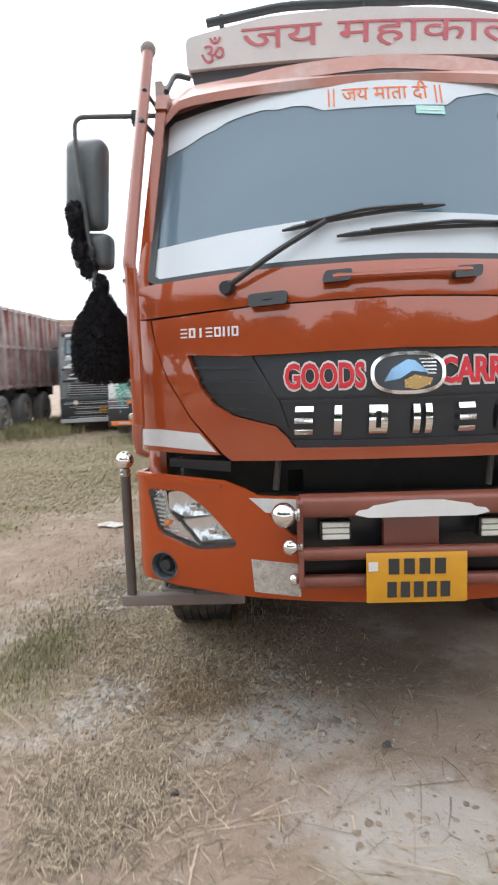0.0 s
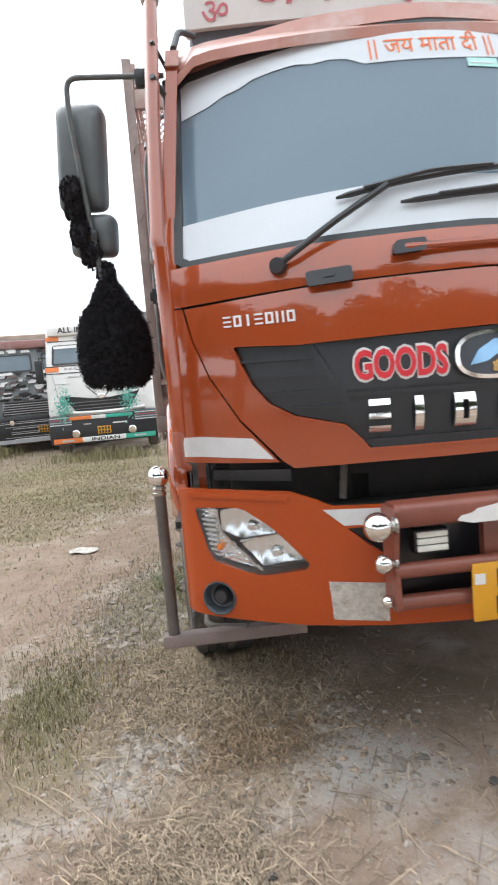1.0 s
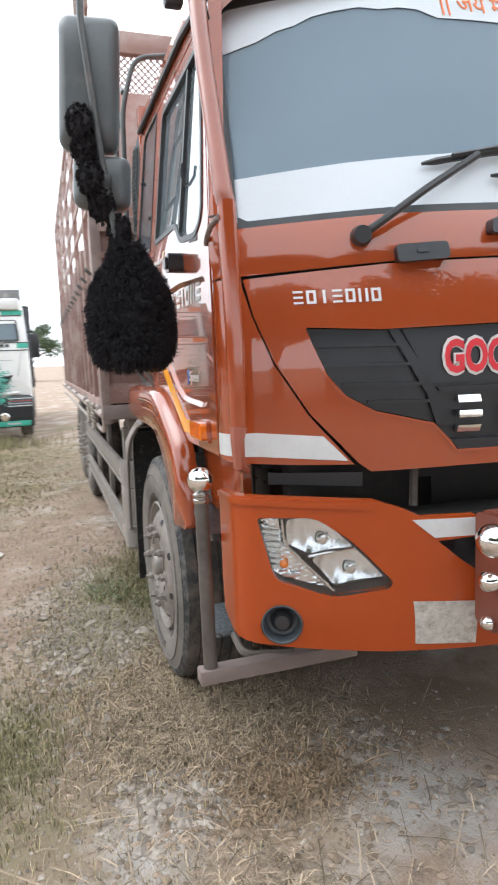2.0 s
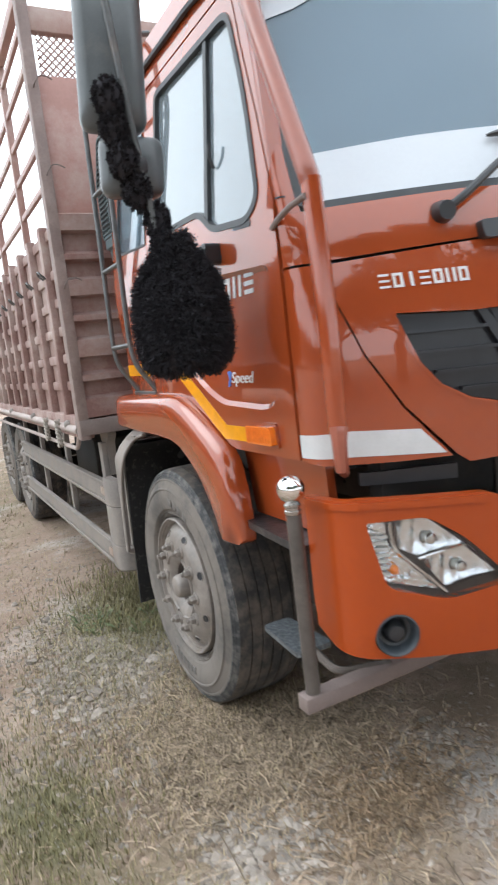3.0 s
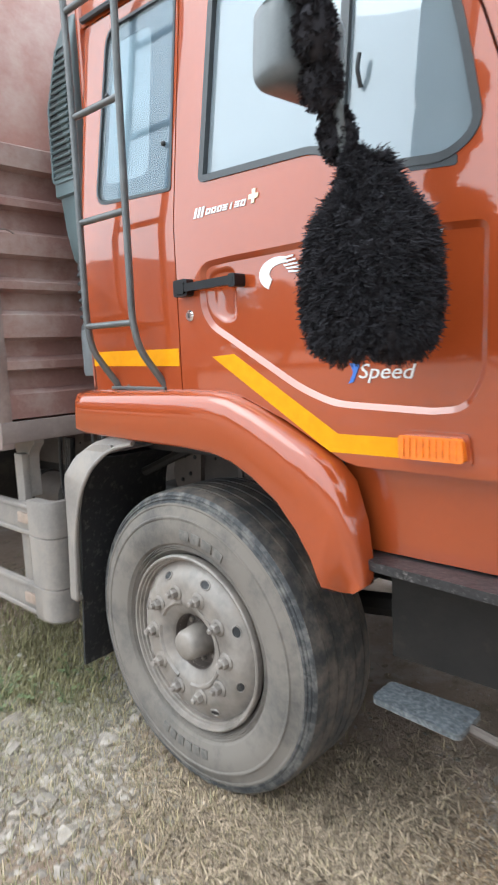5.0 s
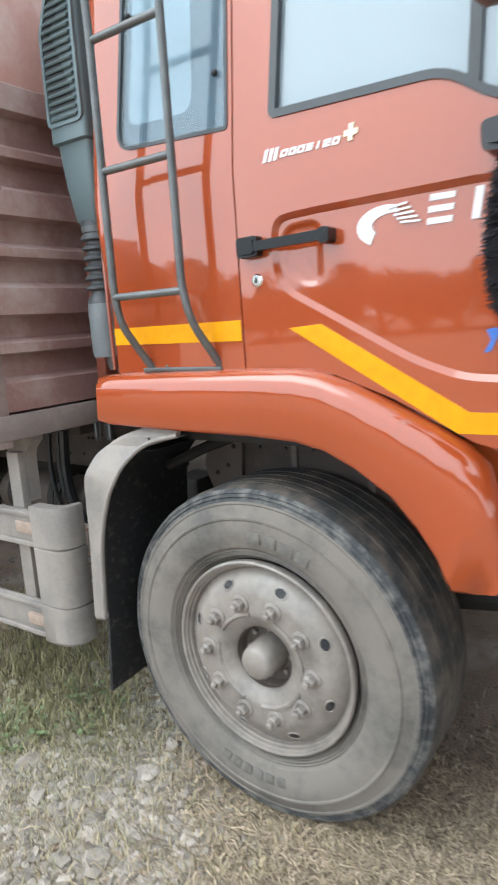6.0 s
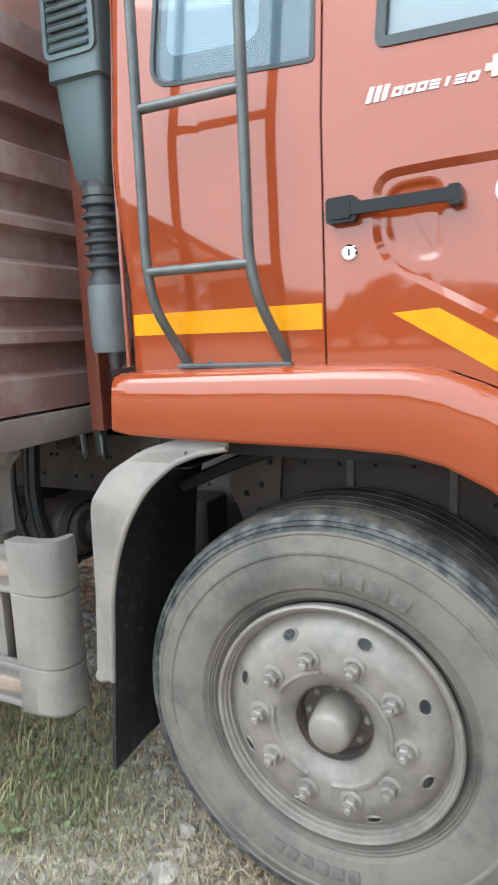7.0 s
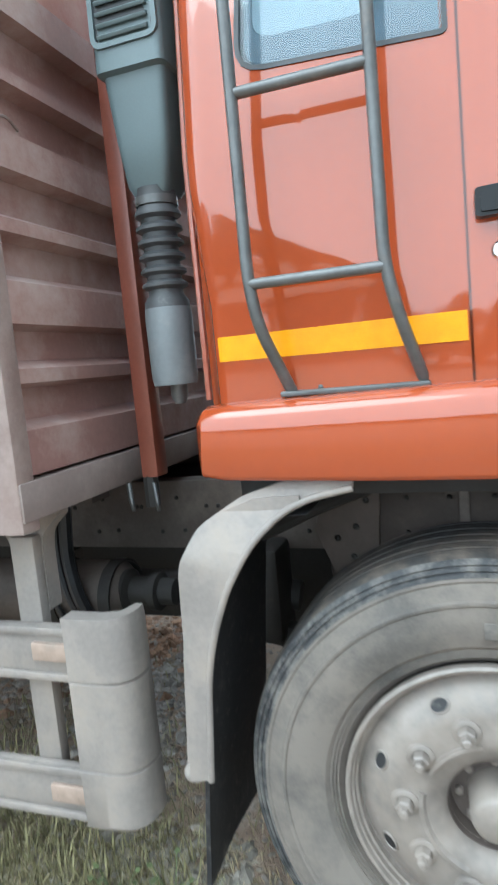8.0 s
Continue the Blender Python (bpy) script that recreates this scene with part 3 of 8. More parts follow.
part("window_film", plate(low_edge + [(1.03, 2.078), (0.7, 2.112), (0.35, 2.138), (0.0, 2.152), (-0.35, 2.138), (-0.7, 2.112), (-1.03, 2.078)], proud(front, -0.006), 0.002, us=US, vs=VS), WHITEFILM, windscreen, "white film along the lower edge", 30)
letters("|| \u091c\u092f \u092e\u093e\u0924\u093e \u0926\u0940 ||", 0.095, proud(front, -0.003), 0.002, ORANGEINK, "lettering", film_top, "orange Devanagari letters", 0.53, at=(0.0, 2.700))
part("sticker", plate([(0.135, 2.597), (0.27, 2.592), (0.27, 2.632), (0.135, 2.634)], proud(front, -0.005), 0.002), TEAL, windscreen, "pale teal sticker")
part("sticker_line", plate([(0.15, 2.611), (0.255, 2.608), (0.255, 2.613), (0.15, 2.616)], proud(front, -0.003), 0.002), WHITE, windscreen)

# wipers, nozzle, grab handle
for x0, tip0, tip1, mid in ((-0.69, (-0.47, 2.095), (0.20, 2.172), (-0.29, 2.12)), (0.78, (-0.25, 2.055), (0.68, 2.085), (0.40, 2.095))):
    arm = [front(x0, 1.868, 0.03), front(x0 + 0.06 * (1 if mid[0] > x0 else -1), 1.905, 0.045), front((x0 + mid[0]) / 2, 2.0, 0.045), front(mid[0], mid[1], 0.035)]
    wiper = part("wiper", tube(arm, 0.012, 8, 0.05), BLACK, truck, "black windscreen wiper")
    part("pivot", lathe([(0.0, 0.05), (0.026, 0.05), (0.032, 0.02), (0.034, -0.02), (0, -0.02)], Matrix.Translation(front(x0, 1.868, 0)) @ (front(x0, 1.868, 1) - front(x0, 1.868, 0)).to_track_quat("Z", "Y").to_matrix().to_4x4(), 16), BLACK, wiper)
    n = 14
    blade = [front(tip0[0] + (tip1[0] - tip0[0]) * i / n, tip0[1] + (tip1[1] - tip0[1]) * i / n + 0.012 * math.sin(math.pi * i / n), 0.014) for i in range(n + 1)]
    part("blade", tube(blade, [0.005] + [0.011] * (n - 1) + [0.005], 6, 0), BLACK, wiper)
    part("blade_bow", tube([blade[2] + Vector((0, -0.012, 0.006)), blade[7] + Vector((0, -0.028, 0.012)), blade[12] + Vector((0, -0.012, 0.006))], 0.008, 6, 0.05), BLACK, wiper)
nozzle = plate(soft_poly([(-0.602, 1.782), (-0.45, 1.790), (-0.45, 1.842), (-0.602, 1.834)], 0.014), proud(front, 0.04), 0.05)
part("washer_nozzle", nozzle, BLACK, cowl_panel, "black nozzle cover", 50)
part("nozzle_slot", plate(soft_poly([(-0.545, 1.808), (-0.51, 1.81), (-0.51, 1.822), (-0.545, 1.82)], 0.004), proud(front, 0.043), 0.01), SEAL, cowl_panel)
grab = part("grab_handle", tube([front(-0.27, 1.885, 0.0), front(-0.27, 1.885, 0.045), front(0.26, 1.895, 0.045), front(0.26, 1.895, 0.0)], 0.013, 8, 0.03), ORANGE, truck, "orange grab bar")
for x in (-0.255, 0.245):
    part("handle_foot", plate(soft_poly([(x - 0.06, 1.862), (x + 0.05, 1.868), (x + 0.06, 1.915), (x - 0.045, 1.91)], 0.016), proud(front, 0.05), 0.055), GRILLEMAT, grab, "black plastic foot", 50)

# roof, header, top rails, back of the cab
def roof(u, v, d):
    k = max(0.0, (1.05 - v) / 0.30)
    drop = 0.11 * k * k + 0.10 * max(0.0, abs(u) - 0.90) / 0.12 + 0.02 * u * u
    return Vector((u, v + (0.16 * u * u if v < 1.2 else 0), 2.955 + d - drop))


part("roof", plate([(-1.0, 0.68), (1.0, 0.68), (1.0, 2.34), (-1.0, 2.34)], roof, 0.04, us=steps(-0.98, 0.98, 28), vs=steps(0.7, 2.3, 16)), ROOFPAINT, truck, "orange cab roof, pinked for the sky it mirrors", 40)
header = mirrored([(0.0, 2.815), (-0.5, 2.795), (-1.03, 2.735), (-1.19, 2.735), (-1.19, 2.80), (-1.05, 2.83), (-0.5, 2.872), (0.0, 2.885)])
header = header[: len(header) // 2] + header[len(header) // 2 + 1 : -1]
part("header", plate(header, proud(front, 0.004), 0.06, us=US), ROOFPAINT, truck, "roof edge over the windscreen, pinked for mirrored sky", 30)
part("cab_back", box(-1.03, 1.03, 2.30, 2.335, 1.20, 2.90, 0.02), ORANGE, truck)
part("cab_floor", box(-0.97, 0.97, 0.62, 2.30, 1.15, 1.20), DARK, truck)


# doors and rear quarters
def recess(outline, mp, depth, slope, holes_outer, outer, thick, us, vs, holes_inner=()):
    """A sheet with a field pressed in, its sloping border included."""
    bm = plate(outer, mp, thick, holes=[*holes_outer, outline], us=us, vs=vs)
    inn = shrink(outline, slope)
    own = bmesh.new()
    a = [own.verts.new(mp(*p, 0)) for p in outline]
    b = [own.verts.new(mp(*p, -depth)) for p in inn]
    n = len(a)
    for i in range(n):
        own.faces.new((a[i], a[(i + 1) % n], b[(i + 1) % n], b[i]))
    bm = join(bm, own)
    return plate(inn, proud(mp, -depth), 0.01, holes=holes_inner, bm=bm)


DOOR = [(0.634, 1.205), (1.055, 1.205), (1.10, 1.215), (1.30, 1.318), (1.46, 1.380), (1.54, 1.393), (1.741, 1.396), (1.741, 2.66), (0.905, 2.66), (0.832, 2.45), (0.738, 2.22), (0.642, 1.955)]
DWIN = soft_poly([(1.625, 2.045), (1.17, 2.035), (1.06, 1.955), (0.80, 1.93), (0.725, 1.985), (0.798, 2.30), (0.915, 2.60), (1.60, 2.61)], [0.02, 0.05, 0.05, 0.06, 0.05, 0.2, 0.06, 0.05])
FIELD = soft_poly([(1.632, 1.80), (1.50, 1.806), (1.1, 1.812), (0.705, 1.79), (0.708, 1.45), (0.75, 1.362), (0.84, 1.352), (1.13, 1.362), (1.25, 1.405), (1.60, 1.60), (1.635, 1.66)], [0.05, 0, 0, 0.03, 0.03, 0.06, 0, 0.05, 0.05, 0.05, 0.03], 4)
CUP = soft_poly([(1.612, 1.776), (1.485, 1.782), (1.485, 1.612), (1.545, 1.606), (1.612, 1.655)], [0.05, 0.045, 0.045, 0.03, 0.04], 6)
QWIN = soft_poly([(2.178, 2.070), (1.763, 2.048), (1.763, 2.672), (2.135, 2.675)], [0.06, 0.012, 0.02, 0.07])


def quarter(s):
    def mp(y, z, d):
        # below a crease that climbs to the rear the sheet is drawn in a little
        r, y0 = 0.06, 2.262
        edge = 1.600 + 0.569 * min(0.46, max(0.0, y - 1.87))
        d -= 0.085 * min(max(0.0, edge - z), edge - 1.600)
        if y <= y0:
            return side(s)(y, z, d)
        f = (y - y0) / r
        if f < math.pi / 2:
            return Vector((s * (1.11 * taper(z) - r + (r + d) * math.cos(f)), y0 + (r + d) * math.sin(f), z))
        return Vector((s * (1.11 * taper(z) - r - (y - y0 - r * math.pi / 2)), y0 + r + d, z))
    return mp


for s in (-1, 1):
    sd, qd = side(s), quarter(s)
    door = part("door", recess(FIELD, sd, 0.012, 0.016, [DWIN], DOOR, 0.035, (), (1.93,), [CUP]), ORANGE, truck, "glossy orange cab door", 30)
    part("window_seal", plate(shrink(DWIN, -0.004), proud(sd, 0.004), 0.03, holes=[shrink(DWIN, 0.017)]), SEAL, door, "black rubber window seal")
    pane = part("window_pane", plate(shrink(DWIN, 0.018), proud(sd, -0.014), 0.005), SIDEGLASS, door)
    pane.visible_shadow = False
    part("window_divider", plate([(1.095, 1.99), (1.122, 1.992), (1.11, 2.60), (1.085, 2.60)], proud(sd, 0.0), 0.025), SEAL, door)
    part("mirror_mount", plate(soft_poly([(0.78, 1.915), (0.90, 1.925), (0.90, 1.95), (0.78, 1.94)], 0.01), proud(sd, 0.002), 0.02), SEAL, door)
    bracket = part("mirror_bracket", plate(soft_poly([(1.005, 1.842), (1.075, 1.845), (1.078, 1.905), (1.005, 1.912)], 0.015), proud(sd, 0.055), 0.055), BLACK, door, "black mirror bracket on the door", 50)
    part("bracket_cap", plate(soft_poly([(1.018, 1.855), (1.062, 1.857), (1.064, 1.893), (1.018, 1.898)], 0.010), proud(sd, 0.066), 0.014), BLACK, bracket, "", 50)
    part("window_catch", tube([sd(1.05, 2.16, -0.008), sd(1.05, 2.20, 0.012), sd(1.045, 2.235, 0.012)], 0.006, 6, 0.01), BLACK, door)
    strip = [(0.925, 1.290), (1.116, 1.289), (1.495, 1.513), (1.592, 1.507), (1.142, 1.237), (0.925, 1.239)]
    part("reflective_tape", plate(strip, proud(sd, 0.002), 0.002), YELLOW, door, "yellow reflective tape")
    ind = part("indicator", plate(soft_poly([(0.747, 1.243), (0.918, 1.243), (0.918, 1.302), (0.755, 1.302)], 0.012), proud(sd, 0.028), 0.03), AMBER, door, "amber side indicator lamp", 40)
    part("indicator_base", plate(soft_poly([(0.735, 1.233), (0.928, 1.233), (0.928, 1.312), (0.745, 1.312)], 0.014), proud(sd, 0.008), 0.01), ORANGE, door)
    for k in range(9):
        y = 0.765 + k * 0.017
        part("lens_rib", plate([(y, 1.25), (y + 0.008, 1.25), (y + 0.008, 1.296), (y, 1.296)], proud(sd, 0.031), 0.004), AMBER, ind)
    # pull handle over its cup
    own = bmesh.new()
    rings = [[own.verts.new(sd(*p, -0.0118 - dd)) for p in shrink(CUP, q)] for q, dd in ((0, 0), (0.003, 0.0005), (0.008, 0.003), (0.014, 0.0065), (0.020, 0.0085), (0.026, 0.009))]
    for a, b in zip(rings, rings[1:]):
        for i in range(len(a)):
            own.faces.new((a[i], a[(i + 1) % len(a)], b[(i + 1) % len(a)], b[i]))
    own.faces.new(rings[-1])
    part("handle_cup", own, ORANGE, door, "", 80)
    handle = part("handle", plate(soft_poly([(1.455, 1.719), (1.675, 1.714), (1.675, 1.739), (1.455, 1.745)], 0.010), proud(sd, 0.035), 0.018), GLOSSBLACK, door, "black plastic pull handle", 50)
    part("handle_base", plate(soft_poly([(1.662, 1.702), (1.728, 1.700), (1.728, 1.753), (1.662, 1.755)], 0.010), proud(sd, 0.030), 0.034), GLOSSBLACK, handle, "", 50)
    part("handle_button", plate(soft_poly([(1.672, 1.708), (1.718, 1.708), (1.718, 1.744), (1.672, 1.745)], 0.006), proud(sd, 0.0365), 0.01), GLOSSBLACK, handle, "", 50)
    part("handle_end", plate(soft_poly([(1.448, 1.712), (1.476, 1.711), (1.476, 1.75), (1.448, 1.75)], 0.008), proud(sd, 0.034), 0.05), GLOSSBLACK, handle, "", 50)
    ax = Matrix.Translation(sd(1.684, 1.640, 0)) @ Vector((s, 0, 0)).to_track_quat("Z", "Y").to_matrix().to_4x4()
    lock = part("lock", lathe([(0, 0.008), (0.014, 0.008), (0.018, 0.004), (0.018, -0.004), (0, -0.004)], ax, 20), CHROME, door, "round steel door lock")
    part("keyhole", plate([(1.681, 1.633), (1.687, 1.633), (1.687, 1.648), (1.681, 1.648)], proud(sd, 0.0095), 0.003), INK, lock)
    if s < 0:
        word = lambda u, v, d: sd(-u, v, d)
        letters("Speed", 0.055, proud(word, -0.0085), 0.003, WHITE, "lettering", door, "white slanted word with a dark edge", 0.165, heavy=0.0, slant=0.25, at=(-0.97, 1.452))
        part("lettering_mark", plate([(-1.085, 1.425), (-1.070, 1.43), (-1.05, 1.475), (-1.062, 1.482), (-1.08, 1.478), (-1.07, 1.455)], proud(word, -0.0085), 0.003), BLUEINK, door, "blue slanted mark")
        for k in range(5):
            y = 1.215 - k * 0.082
            part("white_block", bars(("level", "one", "frame", "two", "level")[k], -y, -y + 0.058, 1.722, 1.79, 0.0165, proud(word, -0.009), 0.003, 0.010), WHITE, door, "plain white block")
        arc = [(-1.315 - 0.075 * math.cos(a), 1.735 + 0.048 * math.sin(a)) for a in steps(-1.0, 1.9, 10)]
        arc += [(-1.298 - 0.052 * math.cos(a), 1.737 + 0.026 * math.sin(a)) for a in steps(1.9, -0.6, 8)]
        part("white_crescent", plate(arc, proud(word, -0.009), 0.003), WHITE, door, "plain white crescent")
        for k in range(5):
            u0 = -1.31 + 0.008 * k
            part("white_line", plate([(u0, 1.776 - 0.009 * k), (u0 + 0.05, 1.782 - 0.011 * k), (u0 + 0.052, 1.777 - 0.011 * k), (u0 + 0.002, 1.771 - 0.009 * k)], proud(word, -0.0055), 0.003), WHITE, door)
        for u0 in (-1.645, -1.629, -1.613):
            part("white_block", plate([(u0, 1.935), (u0 + 0.010, 1.935), (u0 + 0.019, 1.966), (u0 + 0.009, 1.966)], proud(word, 0.003), 0.003), WHITE, door, "small plain white bar")
        for k in range(7):
            u0 = -1.592 + k * 0.0245
            part("white_block", bars(("frame", "frame", "frame", "level", "one", "level", "frame")[k], u0, u0 + 0.0195, 1.939, 1.957, 0.0052, proud(word, 0.003), 0.003, 0.006), WHITE, door, "small plain white bar")
        part("plus_mark", plate([(-1.412, 1.952), (-1.40, 1.952), (-1.40, 1.94), (-1.388, 1.94), (-1.388, 1.952), (-1.376, 1.953), (-1.374, 1.966), (-1.386, 1.966), (-1.384, 1.98), (-1.398, 1.98), (-1.398, 1.966), (-1.41, 1.966)], proud(word, 0.004), 0.004), mat("cream_paint", (0.72, 0.62, 0.45), 0.4), door)
    part("door_jamb", plate([(1.715, 1.40), (1.775, 1.40), (1.775, 2.655), (1.715, 2.655)], proud(sd, -0.037), 0.01, vs=(1.93,)), ORANGE, truck)
    # rear quarter panel with its flush window
    q_out = [(1.746, 1.394), (2.36, 1.386), (2.36, 2.725), (1.746, 2.715)]
    crease = plate(q_out, qd, 0.03, holes=[QWIN], us=[*steps(1.77, 2.25, 24), *steps(2.262, 2.356, 9)], vs=[1.93, *steps(1.60, 1.864, 22)])
    rear = part("rear_quarter", crease, ORANGE, truck, "orange rear quarter of the cab", 30)
    part("rear_seam", tube([Vector((s * (1.11 * taper(z) - 0.050), 2.324, z)) for z in steps(1.40, 2.66, 7)], 0.007, 6, 0), PINKEDPAINT, rear, "folded seam along the cab's rear edge")
    part("window_seal", plate(shrink(QWIN, -0.004), proud(qd, 0.003), 0.03, holes=[shrink(QWIN, 0.006)]), SEAL, rear)
    pane = part("window_pane", plate(shrink(QWIN, 0.004), proud(qd, -0.003), 0.005), REARGLASS, rear, "dark grey flush window")
    pane.visible_shadow = False
    inset = soft_poly([(2.145, 2.135), (1.895, 2.125), (1.895, 2.615), (2.105, 2.615)], 0.045)
    part("window_border", plate(shrink(QWIN, 0.014), proud(qd, -0.012), 0.004, holes=[inset]), mat("grey_window_border", (0.075, 0.105, 0.135), 0.5), rear, "grey border round the inner pane")
    # pale pane added to imitate daylight seen through from the far window
    film = part("window_film", plate(shrink(inset, 0.001), proud(qd, -0.013), 0.002), PALEPANE, rear, "pale inner pane for daylight behind the glass")
    film.visible_shadow = False
    for z in (2.20, 2.44):
        part("window_catch", ball(qd(1.80 if z < 2.3 else 2.12, z, 0.004), 0.009), BLACK, rear)
    part("reflective_tape", plate([(1.75, 1.479), (2.285, 1.483), (2.285, 1.537), (1.75, 1.537)], proud(qd, 0.002), 0.002, us=[*steps(1.78, 2.26, 17), 2.268, 2.276], vs=(1.51,)), YELLOW, rear, "yellow reflective tape")
    top = [(0.905, 2.668), (1.741, 2.668), (1.741, 2.722), (2.30, 2.732), (2.30, 2.85), (1.05, 2.86), (0.97, 2.80)]
    part("roof_rail", plate(top, sd, 0.05), ORANGE, truck)
    part("drip_rail", tube([sd(0.93, 2.72, 0.006), sd(1.2, 2.745, 0.012), sd(2.28, 2.75, 0.012)], 0.012, 6, 0.05), SEAL, truck)
    # skirt behind the bumper with the footwell
    skirt = [(0.60, 0.955), (0.615, 1.30), (1.17, 1.30), (1.13, 1.15), (1.09, 0.955)]
    part("skirt", plate(skirt, proud(sd, -0.070), 0.03), ORANGE, truck, "orange skirt under the door")
    # wheel-arch flare
    rows = [((2.325, 1.372), (2.325, 1.262)), ((2.30, 1.39), (2.312, 1.236)), ((2.25, 1.392), (2.26, 1.226)), ((1.95, 1.398), (1.95, 1.216)), ((1.70, 1.402), (1.70, 1.212)), ((1.56, 1.40), (1.56, 1.203)), ((1.49, 1.388), (1.47, 1.182)), ((1.40, 1.355), (1.385, 1.14)), ((1.30, 1.308), (1.29, 1.075)), ((1.20, 1.258), (1.225, 1.0)), ((1.12, 1.212), (1.18, 0.93)), ((1.07, 1.16), (1.16, 0.88)), ((1.035, 1.05), (1.145, 0.855)), ((1.02, 0.93), (1.10, 0.848)), ((1.022, 0.88), (1.05, 0.858))]
    own, loops = bmesh.new(), []
    for i, ((ty, tz), (by, bz)) in enumerate(rows):
        out = 1.175 if 0 < i < len(rows) - 2 else 1.15
        prof = [(1.09, 0.0), (1.125, 0.004), (out - 0.016, 0.06), (out - 0.003, 0.18), (out, 0.35), (out, 0.92), (out - 0.006, 0.98), (out - 0.02, 1.0), (1.08, 1.0)]
        loops.append([own.verts.new((s * x, ty + (by - ty) * t, tz + (bz - tz) * t)) for x, t in prof])
    for a, b in zip(loops, loops[1:]):
        for i in range(len(a) - 1):
            own.faces.new((a[i], a[i + 1], b[i + 1], b[i]))
    own.faces.new(loops[0])
    own.faces.new(loops[-1])
    part("wheel_arch", own, ORANGE, truck, "orange flared wheel arch", 50)
    # inner arch and mud flap
    own = bmesh.new()
    bent = [(2.10, 1.165), (2.20, 1.16), (2.27, 1.135), (2.335, 1.07), (2.365, 0.98), (2.385, 0.80), (2.405, 0.53)]
    bracket, lo = bmesh.new(), []
    for k, (y, z) in enumerate(bent):
        w0 = (0.80, 0.82, 0.90, 0.98, 1.04, 1.085, 1.125)[k]
        t = Vector((bent[min(k + 1, 6)][0] - bent[max(k - 1, 0)][0], bent[min(k + 1, 6)][1] - bent[max(k - 1, 0)][1])).normalized()
        nrm = Vector((0, t.y, -t.x)) * 0.012
        quad = [Vector((s * 1.165, y, z)), Vector((s * 1.165, y, z)) - nrm * 2.2, Vector((s * 1.153, y, z)) - nrm * 2.2, Vector((s * 1.153, y, z)) - nrm * 0.4, Vector((s * w0, y, z)) - nrm * 0.4, Vector((s * w0, y, z))]
        lo.append([bracket.verts.new(p) for p in quad])
    for a, b in zip(lo, lo[1:]):
        for i in range(6):
            bracket.faces.new((a[i], a[(i + 1) % 6], b[(i + 1) % 6], b[i]))
    bracket.faces.new(lo[0])
    bracket.faces.new(lo[-1][::-1])
    guard = part("mudguard", bracket, GUARD, truck, "grey dusty bent mudguard", 50)
    flange = soft_poly([(1.99, 1.229), (2.115, 1.226), (2.235, 1.19), (2.335, 1.128), (2.380, 1.045), (2.387, 0.80), (2.407, 0.53), (2.352, 0.54), (2.330, 0.80), (2.305, 0.90), (2.266, 1.0), (2.208, 1.095), (2.143, 1.155), (2.083, 1.183), (1.99, 1.202)], [0, 0.03, 0.03, 0.025, 0.03, 0.02, 0.01, 0.01, 0.05, 0.03, 0.03, 0.03, 0.03, 0.03, 0])
    fold = lambda y, z, d, s=s: Vector((s * (1.205 + d - 0.40 * max(0.0, z - 1.06)), y, z))
    part("mudguard_flange", plate(flange, fold, 0.012, us=(2.05, 2.15, 2.25, 2.32, 2.36, 2.375), vs=(0.7, 0.8, 0.9, 1.0, 1.075, 1.12, 1.16)), GUARD, guard, "", 60)
    part("mudguard_rim", tube([fold(y, z, 0.002) for y, z in ((2.352, 0.54), (2.330, 0.80), (2.305, 0.90), (2.266, 1.0), (2.208, 1.095), (2.143, 1.155), (2.083, 1.183), (1.99, 1.202))], 0.008, 8, 0.04), GUARD, guard, "rolled edge", 60)
    part("mudguard_tip", ball((s * 1.165, 2.408, 0.53), 0.03, 0.8), GUARD, guard)
    own, lo = bmesh.new(), []
    for k, (y, z) in enumerate([(2.10, 1.15), (2.20, 1.142), (2.262, 1.118), (2.318, 1.06), (2.345, 0.97), (2.362, 0.80), (2.385, 0.55), (2.40, 0.40), (2.415, 0.22)]):
        lo.append([own.verts.new((s * x, y + dy, z)) for x, dy in ((1.165, 0), (0.98, 0.01 * math.sin(k)), (0.72, 0), (0.72, -0.012), (0.98, -0.012 + 0.01 * math.sin(k)), (1.165, -0.012))])
    for a, b in zip(lo, lo[1:]):
        for i in range(6):
            own.faces.new((a[i], a[(i + 1) % 6], b[(i + 1) % 6], b[i]))
    own.faces.new(lo[0])
    own.faces.new(lo[-1][::-1])
    part("mud_flap", own, FLAP, truck, "black rubber mud flap", 60)

# bumper with lamps
LAMP = soft_poly([(-1.065, 1.045), (-0.905, 1.042), (-0.80, 0.965), (-0.685, 0.835), (-0.70, 0.815), (-0.86, 0.795), (-1.02, 0.850)], [0.012, 0.03, 0.04, 0.02, 0.01, 0.03, 0.03])
FOG = [(-1.005 + 0.060 * math.cos(a), 0.710 + 0.060 * math.sin(a)) for a in steps(0, math.tau * 23 / 24, 23)]
half = [(-1.30, 1.100), (-1.18, 1.108), (-1.08, 1.112), (-0.74, 1.088), (-0.65, 1.055), (-0.60, 1.03), (-0.44, 1.028), (-0.44, 0.962), (-0.555, 0.955), (-0.475, 0.885), (-0.44, 0.86), (-0.44, 0.775), (-0.42, 0.775), (-0.42, 0.605), (-0.70, 0.612), (-0.95, 0.632), (-1.07, 0.648), (-1.20, 0.662), (-1.29, 0.70), (-1.30, 0.80)]
BUS = steps(-1.19, 1.19, 66)
bumper = thing("bumper", (0, 0.4, 0.85), "", "")
hang(bumper, truck)
tagged(bumper, "orange front bumper with steel bull bar")


